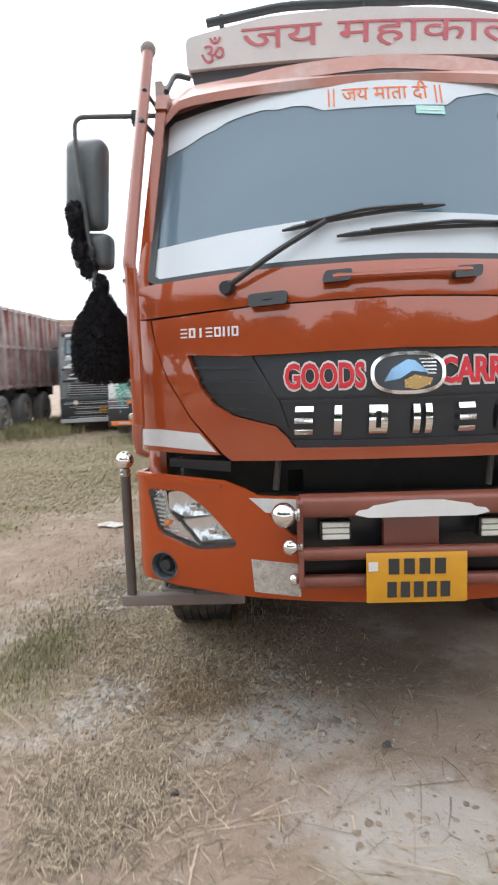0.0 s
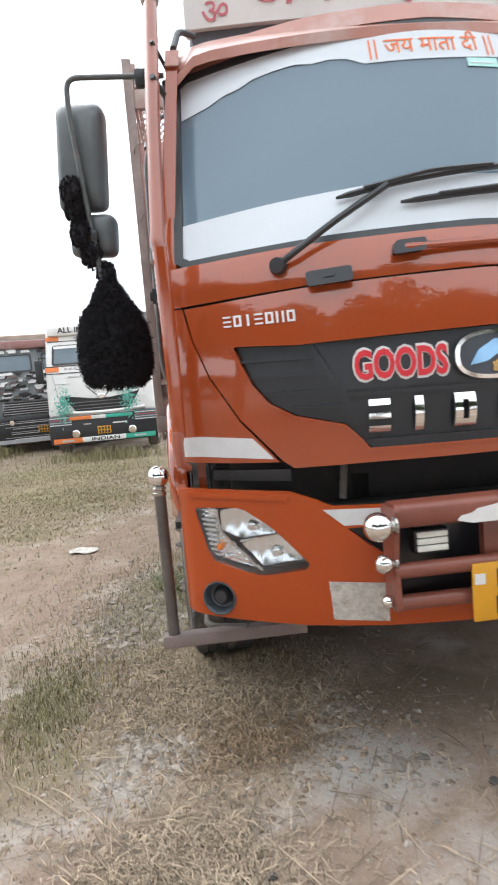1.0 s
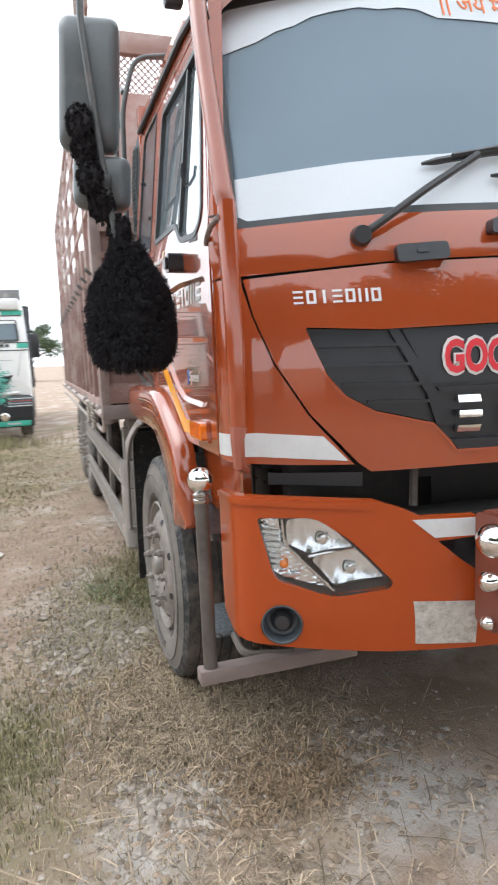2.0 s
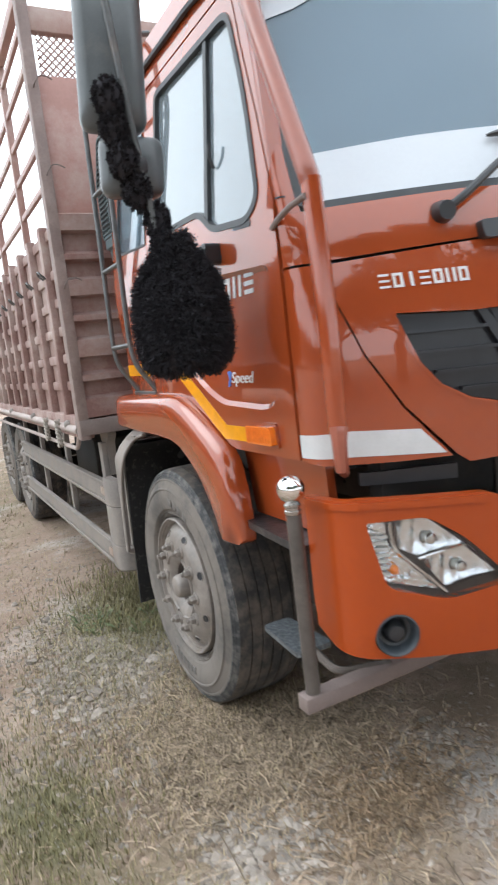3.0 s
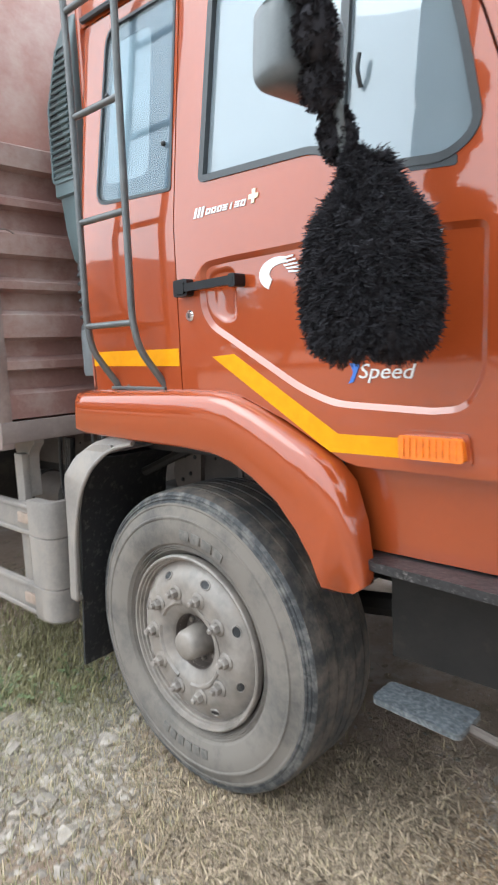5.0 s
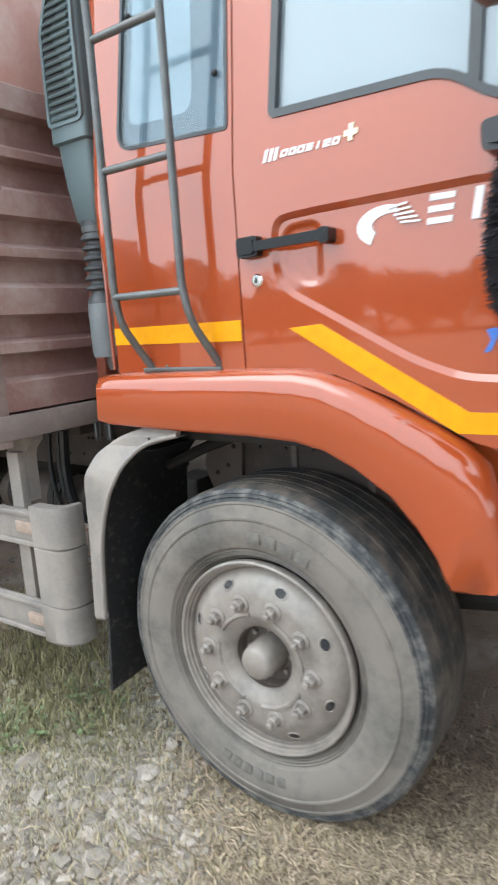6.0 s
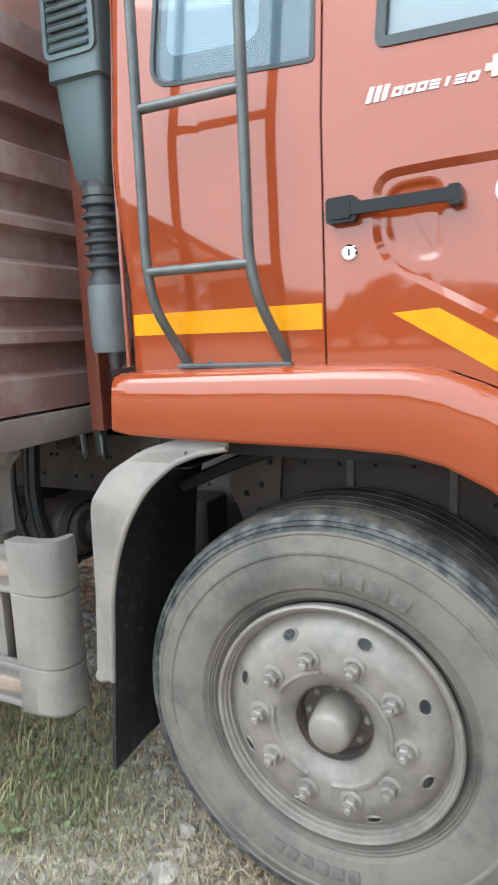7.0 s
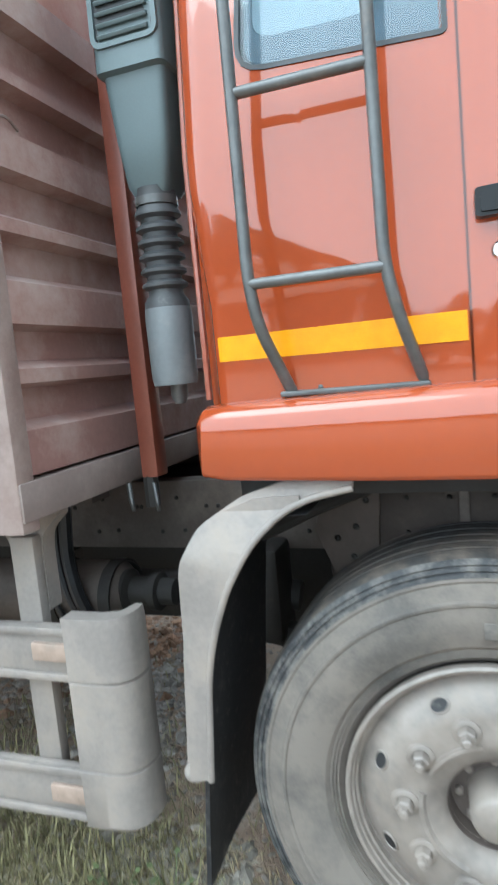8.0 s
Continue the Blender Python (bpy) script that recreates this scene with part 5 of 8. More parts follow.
part("cab_horn", tube([(-0.98, 0.95, 2.86), (-0.95, 1.05, 2.98), (-0.88, 1.10, 2.98)], 0.014, 8, 0.05), SEAL, truck)

# inside of the cab
part("dashboard", box(-0.985, 0.985, 0.595, 1.05, 1.62, 1.95, 0.05), TRIM, truck)
part("back_lining", box(-1.0, 1.0, 2.24, 2.28, 1.22, 2.80), mat("grey_cab_lining", (0.20, 0.22, 0.23), 0.9, var=0.1), truck)
part("roof_lining", box(-0.95, 0.95, 0.98, 2.26, 2.80, 2.83), mat("pale_roof_lining", (0.35, 0.36, 0.36), 0.9, var=0.1), truck)
for x in (-0.52, 0.50):
    seat = part("seat", box(x - 0.26, x + 0.26, 1.30, 1.80, 1.55, 1.75, 0.05), SEATM, truck, "grey cloth cab seat")
    part("seat_back", box(x - 0.25, x + 0.25, 1.72, 1.86, 1.70, 2.40, 0.06, m=Matrix()), SEATM, seat)
m = Matrix.Translation((-0.52, 1.10, 1.98)) @ Euler((radians(-35), 0, 0)).to_matrix().to_4x4()
circle = [m @ Vector((0.22 * math.cos(a), 0.22 * math.sin(a), 0)) for a in steps(0, math.tau, 28)]
wheel_rim = part("steering_wheel", tube(circle, 0.014, 8, 0), BLACK, truck)
part("steering_column", tube([(-0.52, 1.10, 1.98), (-0.52, 1.0, 1.80)], 0.03, 8, 0), BLACK, wheel_rim)


# ---------------------------------------------------------------- wheels
MARK = mat("worn_sidewall_mark", (0.098, 0.090, 0.083), 0.85, var=0.15, scale=20, dust=(0.172, 0.155, 0.138), amount=0.72, dscale=25)


def road_wheel(cx, cy, cz, s, parent, dual=False):
    """A tyre on a ten-nut disc wheel; s = -1 faces the driver's side, cx is the outer sidewall."""
    e = thing("wheel", (0, 0, 0), "", "")
    e.location = (cx, cy, cz)
    hang(e, parent)
    tagged(e, "dusty tyre on a grey ten-nut disc wheel")
    m = Matrix.Translation((cx, cy, cz)) @ Vector((s, 0, 0)).to_track_quat("Z", "X").to_matrix().to_4x4() @ Matrix.Diagonal((1.02, 1.02, 1, 1))
    fat = m @ Matrix.Diagonal((1.03, 1.03, 1, 1))
    rot = lambda r, a, h: m @ Vector((r * math.cos(a), r * math.sin(a), h))
    side_wall = [(0.2985, -0.034), (0.314, -0.014), (0.318, -0.006), (0.322, -0.009), (0.325, -0.002), (0.329, -0.006), (0.332, 0.001), (0.336, -0.002), (0.345, 0.009), (0.375, 0.019), (0.405, 0.022), (0.428, 0.019), (0.431, 0.022), (0.437, 0.022), (0.440, 0.016), (0.470, 0.004), (0.474, 0.006), (0.480, 0.004)]
    part("sidewall", lathe(side_wall, fat, 72), RUBBER, e, "dust-grey tyre sidewall", 25)
    part("shoulder", lathe([(0.480, 0.004), (0.486, 0.002), (0.489, -0.004), (0.492, -0.001), (0.497, -0.003), (0.500, -0.008), (0.503, -0.006), (0.508, -0.009), (0.513, -0.015)], fat, 96), SHOULDER, e, "scuffed dark tyre shoulder", 25)
    tread = [(0.513, -0.015), (0.518, -0.028)]
    for h in (-0.063, -0.110, -0.156, -0.203, -0.250):
        tread += [(0.5205, h + 0.0035), (0.513, h + 0.002), (0.513, h - 0.002), (0.5205, h - 0.0035)]
    tread += [(0.517, -0.27), (0.512, -0.295), (0.498, -0.31), (0.44, -0.325), (0.36, -0.31), (0.30, -0.28)]
    own = lathe([(r, h * 1.04) for r, h in tread], fat, 72)
    part("tread", own, TREAD, e, "worn black tyre tread", 25)
    if not dual:
        up = m.inverted().to_3x3() @ Vector((0, 0, 1))
        ahead = m.inverted().to_3x3() @ Vector((0, -1, 0))
        for deg, w in ((2, 0.044), (10, 0.040), (18, 0.046), (26, 0.040), (172, 0.03), (178, 0.03), (184, 0.03), (190, 0.03), (196, 0.03), (202, 0.03)):
            v = up * math.cos(radians(deg)) + ahead * math.sin(radians(deg))
            a0 = math.atan2(v.y, v.x)
            q = m @ Euler((0, 0, a0)).to_matrix().to_4x4() @ Matrix.Translation((0.392, 0, 0.0205))
            part("sidewall_mark", box(-0.017, 0.017, -w / 2, w / 2, -0.004, 0.0025, 0.0015, m=q), MARK, e, "plain raised mark")
    rim = [(0.306, -0.03), (0.312, -0.010), (0.311, 0.004), (0.306, 0.008), (0.301, 0.006), (0.298, -0.004), (0.294, -0.006), (0.292, -0.016), (0.287, -0.018), (0.284, -0.030), (0.279, -0.033), (0.277, -0.060)]
    rim_ob = part("rim", lathe(rim, m, 72), RIM, e, "dusty grey steel rim", 35)
    # domed disc, hollowed towards the hub; black discs stand for the dark of eight hand holes
    dish = lambda r: 0.016 - 0.028 * max(0.0, (0.150 - r) / 0.05) ** 1.5 - (0.046 * ((r - 0.205) / 0.076) ** 1.7 if r > 0.205 else 0.0)
    part("disc", lathe([(0.096, -0.03)] + [(r, dish(r)) for r in (0.100, 0.11, 0.12, 0.13, 0.14, 0.15, 0.165, 0.185, 0.205, 0.215, 0.225, 0.235, 0.245, 0.255, 0.265, 0.275, 0.281)], m, 72), RIM, rim_ob, "grey domed wheel disc", 60)
    for k in range(8):
        a = math.tau * (k + 0.55) / 8
        lean = math.atan2(dish(0.256) - dish(0.232), 0.024)
        q = m @ Euler((0, 0, a)).to_matrix().to_4x4() @ Matrix.Translation((0.244, 0, dish(0.244))) @ Euler((0, -lean, 0)).to_matrix().to_4x4() @ Matrix.Diagonal((0.9, 1.2, 1, 1))
        hole = part("hand_hole", lathe([(0.0195, -0.002), (0.0185, 0.0032), (0.0160, 0.0036), (0.0148, 0.0012), (0.0, 0.0012)], q, 18), [RIM, FLAP], rim_ob, "black disc for a hand hole's dark inside", 30)
        for f in hole.data.polygons:
            f.material_index = 1 if len(f.vertices) == 3 else 0
    lathed_m = lambda prof, segs=28: lathe(prof, m, segs)
    part("hub_face", lathed_m([(0.104, -0.012), (0.098, -0.014), (0.093, -0.06), (0.070, -0.062), (0.0, -0.062)], 40), mat("dirty_hub_steel", (0.10, 0.08, 0.07), 0.7, var=0.3, scale=20, bump=0.4), rim_ob, "recessed dirty hub", 35)
    # broken rim of the centre plate: four raised arcs
    for a0, a1 in ((0.15, 1.05), (1.35, 2.70), (3.15, 4.30), (4.55, 5.85)):
        own, lo = bmesh.new(), []
        for a in steps(a0, a1, 12):
            lo.append([own.verts.new(rot(r, a, h)) for r, h in ((0.157, 0.010), (0.155, 0.0215), (0.146, 0.0225), (0.138, 0.010))])
        for u, w in zip(lo, lo[1:]):
            for i in range(4):
                own.faces.new((u[i], u[(i + 1) % 4], w[(i + 1) % 4], w[i]))
        own.faces.new(lo[0])
        own.faces.new(lo[-1][::-1])
        part("centre_lip", own, RIM, rim_ob, "", 35)
    part("hub_cap", lathed_m([(0.058, -0.062), (0.056, -0.02), (0.053, 0.022), (0.048, 0.036), (0.040, 0.041), (0.0, 0.043)], 32), RIM, rim_ob, "round grease cap", 40)
    for k in range(8):
        a = math.tau * k / 8
        q = Matrix.Translation(rot(0.076, a, -0.056)) @ m.to_3x3().to_4x4()
        part("hub_bolt", lathe([(0.009, -0.006), (0.009, 0.008), (0.006, 0.011), (0, 0.011)], q, 6), RIM, rim_ob)
    part("disc_back", lathed_m([(0.30, -0.09), (0.20, -0.10), (0.0, -0.10)], 32), DARK, rim_ob)
    for k in range(10):
        a = math.tau * (k + 0.45) / 10
        q = Matrix.Translation(rot(0.183, a, 0.014)) @ m.to_3x3().to_4x4() @ Euler((0, 0, k * 0.7)).to_matrix().to_4x4()
        nut = part("wheel_nut", lathe([(0.019, 0.006), (0.019, 0.028), (0.0155, 0.032), (0.0105, 0.032), (0.0105, 0.045), (0.007, 0.048), (0, 0.048)], q, 6), RIM, rim_ob, "", 30)
        part("nut_washer", lathe([(0.030, 0.0), (0.029, 0.006), (0.022, 0.010), (0.019, 0.010)], q, 20), RIM, nut, "", 40)
    return e


road_wheel(-1.135, 1.741, 0.507, -1, truck)
road_wheel(1.135, 1.745, 0.512, 1, truck, True)
for y in (6.35, 7.60):
    for s in (-1, 1):
        road_wheel(s * 1.16, y, 0.512, s, truck, True)
part("front_axle", tube([(-0.95, 1.745, 0.50), (-0.5, 1.745, 0.44), (0.5, 1.745, 0.44), (0.95, 1.745, 0.50)], 0.06, 10, 0.1), DARK, truck)

# ---------------------------------------------------------------- chassis
for x in (-0.43, 0.43):
    part("chassis_rail", box(x - 0.04, x + 0.04, 0.5, 9.4, 0.86, 1.10, 0.006), CHASSIS, truck, "dusty steel chassis rail")
for k in range(44):
    y, z = 1.15 + 0.055 * k + 0.02 * math.sin(k * 2.3), (0.92, 1.01, 1.01, 0.925, 1.04)[k % 5]
    part("rivet", ball((-0.472, y, z), 0.008, segs=8), DARK, truck)
part("engine_block", box(-0.36, 0.36, 0.75, 2.2, 0.55, 1.12, 0.06), DARK, truck)
inner = part("inner_fender", box(-0.80, -0.74, 1.02, 2.13, 0.88, 1.20, 0.01), mat("dusty_brown_panel", (0.050, 0.038, 0.032), 0.85, var=0.3, scale=6, bump=0.4, dust=(0.115, 0.088, 0.072), amount=0.42), truck, "dusty brown riveted inner panel")
for k in range(30):
    part("rivet", ball((-0.802, 1.08 + 0.105 * (k % 10), 0.92 + 0.09 * (k // 10)), 0.007, segs=6), DARK, inner)
for y in (1.22, 1.50, 1.78):
    part("panel_seam", box(-0.812, -0.80, y - 0.012, y + 0.012, 0.885, 1.19, 0.003), CHASSIS, inner)
part("cross_pipe", tube([(-0.86, 2.30, 1.02), (-0.84, 2.12, 1.10), (-0.84, 1.95, 1.16), (-0.84, 1.88, 1.19)], 0.020, 8, 0.05), DARK, truck, "dark bent pipe")
part("spring", tube([(-0.60, 1.05, 0.62), (-0.60, 1.75, 0.52), (-0.60, 2.40, 0.64)], 0.045, 8, 0.2), DARK, truck, "dirty leaf spring")
# coloured near-black for the shade behind the flap
part("spring_hanger", box(-0.68, -0.52, 2.32, 2.46, 0.62, 0.92, 0.02), GAPDARK, truck)
part("shock_bracket", plate(soft_poly([(1.98, 1.16), (2.12, 1.16), (2.16, 1.02), (2.10, 0.88), (2.0, 0.90)], 0.02), lambda y, z, d: Vector((-0.82 - d, y, z)), 0.02), mat("brown_dirty_bracket", (0.075, 0.058, 0.049), 0.85, var=0.3, scale=8, bump=0.4), truck, "drilled steel bracket")
for y, z in ((2.02, 1.10), (2.08, 1.10), (2.05, 1.03), (2.10, 1.00), (2.06, 0.95)):
    part("bracket_bolt", ball((-0.822, y, z), 0.009, segs=8), DARK, truck)
part("steering_rod", tube([(-0.70, 2.16, 1.07), (-0.66, 1.95, 1.20)], 0.022, 8, 0), DARK, truck)
part("shock_absorber", tube([(-0.66, 2.02, 0.60), (-0.64, 2.06, 0.86)], 0.04, 12, 0), CHASSIS, truck)
tank = part("air_tank", lathe([(0, -0.36), (0.07, -0.355), (0.105, -0.32), (0.105, 0.32), (0.07, 0.355), (0, 0.36)], Matrix.Translation((-0.70, 3.17, 0.78)) @ Euler((radians(90), 0, 0)).to_matrix().to_4x4(), 28), CHASSIS, truck, "dusty steel air tank")
for y in (2.85, 3.055, 3.10, 3.40):
    part("tank_band", lathe([(0.112, -0.02), (0.112, 0.02), (0.104, 0.02), (0.104, -0.02)], Matrix.Translation((-0.70, y, 0.78)) @ Euler((radians(90), 0, 0)).to_matrix().to_4x4(), 28), DARK, tank)
part("tank_valve", lathe([(0, 0.19), (0.042, 0.18), (0.042, 0.13), (0.060, 0.125), (0.060, 0.10), (0.046, 0.095), (0.046, 0.03), (0.07, 0.02), (0.07, 0.0), (0, 0.0)], Matrix.Translation((-0.70, 2.83, 0.79)) @ Euler((radians(90), 0, 0)).to_matrix().to_4x4(), 20), DARK, tank, "dirty valve and pipe union")
for dy, r in ((0.0, 0.021), (0.036, 0.013), (0.10, 0.010)):
    part("hose", tube([(-0.82, 2.935 + dy, 1.12), (-0.822, 2.950 + dy, 0.946), (-0.825, 2.928 + dy, 0.821), (-0.815, 2.892 + dy, 0.728), (-0.72, 2.86 + dy, 0.67)], r, 8, 0.08), BLACK, truck)
# made-up dark box that hides bright ground beyond the truck
part("chassis_web", box(-0.42, 0.42, 3.4, 9.4, 0.74, 1.10, 0.02), DARK, truck, "dark filler box under the cargo floor")
# unseen shaft, added thick to close a bright gap above the tank
part("propeller_shaft", tube([(0, 3.2, 0.72), (0, 4.6, 0.66), (0, 6.3, 0.55)], 0.10, 12, 0.1), DARK, truck)
part("exhaust_pipe", tube([(-0.52, 2.30, 0.72), (-0.55, 2.62, 0.76), (-0.55, 2.9, 0.76)], 0.05, 12, 0.1), DARK, truck)
part("small_pipe", tube([(-0.90, 2.47, 0.90), (-1.0, 2.46, 0.895), (-1.03, 2.44, 0.895)], 0.017, 8, 0.03), CHASSIS, truck)
part("crossmember", box(-0.40, 0.40, 2.55, 2.62, 0.90, 1.08, 0.008), CHASSIS, truck)
for x, y in ((-0.86, 2.60), (-0.86, 2.68), (-0.80, 2.72)):
    part("hanger_clip", tube([(x, y, 1.17), (x - 0.01, y - 0.01, 1.11), (x + 0.01, y, 1.09)], 0.006, 6, 0.01), STEEL, truck)
part("gearbox", box(-0.30, 0.30, 2.2, 3.3, 0.50, 1.05, 0.08), DARK, truck)
part("silencer", lathe([(0, -0.45), (0.15, -0.44), (0.17, -0.42), (0.17, 0.42), (0.15, 0.44), (0, 0.45)], Matrix.Translation((0.62, 2.4, 0.75)) @ Euler((radians(90), 0, 0)).to_matrix().to_4x4(), 20), DARK, truck)
for y in (6.35, 7.60):
    part("rear_axle", tube([(-0.95, y, 0.51), (0.95, y, 0.51)], 0.08, 10, 0), DARK, truck)
# unseen tank, stretched to cover bright ground past the chassis
part("fuel_tank", box(0.52, 1.05, 2.62, 5.9, 0.55, 1.14, 0.06), CHASSIS, truck)
part("battery_box", box(-0.95, -0.52, 3.9, 4.6, 0.58, 1.0, 0.03), DARK, truck)

# ---------------------------------------------------------------- cargo body
BX, BY0, BY1, BZ = 1.255, 2.75, 9.6, 1.165
cargo = thing("cargo_body", (0, 6.0, 1.165), "", "")
hang(cargo, truck)
tagged(cargo, "tall red-brown steel cargo body with slatted sides")
part("cargo_floor", box(-BX + 0.02, BX - 0.02, BY0 + 0.02, BY1, BZ, BZ + 0.07), REDBROWN, cargo)
for x in (-0.75, 0.75):
    part("floor_bearer", box(x - 0.05, x + 0.05, BY0 + 0.1, BY1, 1.10, 1.165), CHASSIS, cargo)
# pressed front wall: proud bands and hollows in turn
prof = [(BY0, 1.165)]
for z0, z1 in ((1.255, 1.392), (1.465, 1.532), (1.600, 1.729), (1.803, 1.868), (1.945, 2.064), (2.142, 2.205), (2.300, 2.42)):
    prof += [(BY0, z0), (BY0 - 0.045, z0 + 0.012), (BY0 - 0.045, z1 - 0.022), (BY0, z1)]
own = bmesh.new()
cols = []
for x in (-1.235, -0.4, 0.4, 1.235):
    cols.append([own.verts.new((x, y, z)) for y, z in prof])
    cols[-1] += [own.verts.new((x, BY0 + 0.04, 2.42)), own.verts.new((x, BY0 + 0.04, 1.165))]
for a, b in zip(cols, cols[1:]):
    for i in range(len(a)):
        j = (i + 1) % len(a)
        own.faces.new((a[i], a[j], b[j], b[i]))
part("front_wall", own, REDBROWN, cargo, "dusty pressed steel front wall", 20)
part("front_sill", box(-1.29, 1.29, BY0 - 0.052, BY0 + 0.06, 1.165, 1.257, 0.006), SILL, cargo, "dusty grey-brown steel sill")
# sky haze over the upper sheet is put into its paler colour
part("front_sheet", box(-1.235, 1.235, BY0 - 0.02, BY0 + 0.01, 2.405, 3.125, 0.003), mat("haze_paled_red_sheet", (0.45, 0.255, 0.22), 0.6, var=0.14, scale=3, bump=0.2, bscale=60, dust=(0.56, 0.43, 0.395), amount=0.55, dscale=2.5), cargo, "plain red sheet, paled for sky haze")
part("front_rail", box(-BX + 0.02, BX - 0.02, BY0 - 0.03, BY0 + 0.03, 3.345, 3.47, 0.008), SALMON, cargo)
# diamond mesh under the top rail
own = bmesh.new()
z0, z1, step = 3.125, 3.345, 0.040
for sgn in (1, -1):
    for x in np.arange(-BX - 0.2, BX + 0.2, step):
        lo, hi = 0.0, 1.0
        a, b = x, x + sgn * (z1 - z0)
        for wall, keep in ((-BX + 0.05, 1), (BX - 0.05, -1)):
            fa, fb = (a - wall) * keep, (b - wall) * keep
            if fa < 0 and fb < 0:
                lo, hi = 1.0, 0.0
            elif fa < 0:
                lo = max(lo, fa / (fa - fb))
            elif fb < 0:
                hi = min(hi, fa / (fa - fb))
        if hi - lo > 0.02:
            ends = [Vector((a + (b - a) * t, BY0 + 0.004 * sgn, z0 + (z1 - z0) * t)) for t in (lo, hi)]
            tube(ends, 0.0052, 4, 0, bm=own, caps=False)
part("wire_mesh", own, SALMON, cargo, "diamond steel mesh")
# wire hooks on the corner post
for z in (2.00, 2.60, 3.05):
    part("wire_hook", tube([(-1.262, BY0 - 0.045, z), (-1.262, BY0 - 0.075, z + 0.01), (-1.24, BY0 - 0.085, z + 0.045), (-1.20, BY0 - 0.08, z + 0.05), (-1.165, BY0 - 0.075, z + 0.035)], 0.0036, 6, 0.02), SILL, cargo, "bent wire hook")
for s in (-1, 1):
    part("corner_post", box(min(s * 1.293, s * 1.232), max(s * 1.293, s * 1.232), BY0 - 0.047, BY0 + 0.03, 1.14, 3.66, 0.006), mat("dust_caked_post_paint", (0.245, 0.185, 0.168), 0.7, var=0.2, scale=5, bump=0.3, dust=(0.37, 0.30, 0.275), amount=0.55, dscale=4), cargo, "dust-caked corner post")
    part("side_sill", box(min(s * (BX + 0.01), s * (BX - 0.06)), max(s * (BX + 0.01), s * (BX - 0.06)), BY0 + 0.03, BY1, 1.14, 1.27, 0.006), SIDEPAINT, cargo)
    part("side_sheet", box(min(s * (BX - 0.045), s * (BX - 0.055)), max(s * (BX - 0.045), s * (BX - 0.055)), BY0 + 0.03, BY1, 1.27, 2.38), SIDEPAINT, cargo)
    part("side_rail", box(min(s * (BX - 0.03), s * (BX - 0.06)), max(s * (BX - 0.03), s * (BX - 0.06)), BY0 + 0.03, BY1, 2.34, 2.40, 0.006), SIDEPAINT, cargo)
    part("top_rail", box(min(s * BX, s * (BX - 0.05)), max(s * BX, s * (BX - 0.05)), BY0, BY1, 3.58, 3.65, 0.008), SALMON, cargo)
    n = 15
    for k in range(n):
        y = BY0 + 0.47 + k * 0.455
        post = box(min(s * (BX + 0.004), s * (BX - 0.05)), max(s * (BX + 0.004), s * (BX - 0.05)), y - 0.038, y + 0.038, 1.20, 2.43, 0.008)
        part("side_post", post, SIDEPAINT, cargo, "red-brown channel post")
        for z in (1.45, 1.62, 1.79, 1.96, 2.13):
            part("panel_rib", box(min(s * (BX - 0.024), s * (BX - 0.046)), max(s * (BX - 0.024), s * (BX - 0.046)), y - 0.41, y - 0.045, z - 0.03, z + 0.03, 0.010), SIDEPAINT, cargo)
        part("lash_ring", tube([(s * (BX + 0.004), y - 0.03, 2.12), (s * (BX + 0.035), y - 0.035, 2.15), (s * (BX + 0.04), y, 2.17), (s * (BX + 0.035), y + 0.035, 2.15), (s * (BX + 0.004), y + 0.03, 2.12)], 0.007, 6, 0.02), STEEL, cargo)
    for k in range(6):
        y = BY0 + 1.0 + k * 1.14
        part("upper_post", box(min(s * BX, s * (BX - 0.045)), max(s * BX, s * (BX - 0.045)), y - 0.025, y + 0.025, 2.40, 3.60, 0.006), SALMON, cargo)
    for z in (2.60, 2.82, 3.04, 3.26, 3.46):
        part("lattice_rail", box(min(s * (BX - 0.008), s * (BX - 0.032)), max(s * (BX - 0.008), s * (BX - 0.032)), BY0 + 0.03, BY1, z - 0.019, z + 0.019, 0.005), SALMON, cargo, "faded level rail")
    # rope tubes under the sill
    part("rope_rail", tube([(s * (BX + 0.015), BY0 + 0.07, 1.19), (s * (BX + 0.015), BY1, 1.19)], 0.026, 12, 0), DUSTRAIL, cargo, "dust-grey steel rope rail")
    part("rope_rail_thin", tube([(s * (BX + 0.012), BY1, 1.07), (s * (BX + 0.012), BY0 + 0.20, 1.07), (s * (BX + 0.012), BY0 + 0.12, 1.16)], 0.014, 8, 0.06), DUSTRAIL, cargo)
    for k in range(5):
        part("rail_cap", ball((s * (BX + 0.02), BY0 + 0.35 + k * 1.3, 1.215), 0.028, 1.0, segs=12), GUARD, cargo)
    part("sill_bracket", plate(soft_poly([(2.735, 1.16), (2.93, 1.16), (2.868, 1.03), (2.868, 0.90), (2.79, 0.90), (2.79, 1.05), (2.785, 1.10), (2.735, 1.145)], [0, 0, 0.06, 0, 0, 0.04, 0.04, 0]), lambda y, z, d, s=s: Vector((s * (1.13 + d), y, z)), 0.05), GUARD, truck, "dusty grey bracket")
# twisted rope ends hung over the rail
ROPE = mat("pale_twisted_rope", (0.36, 0.33, 0.29), 0.9, var=0.25, scale=30, bump=0.4)
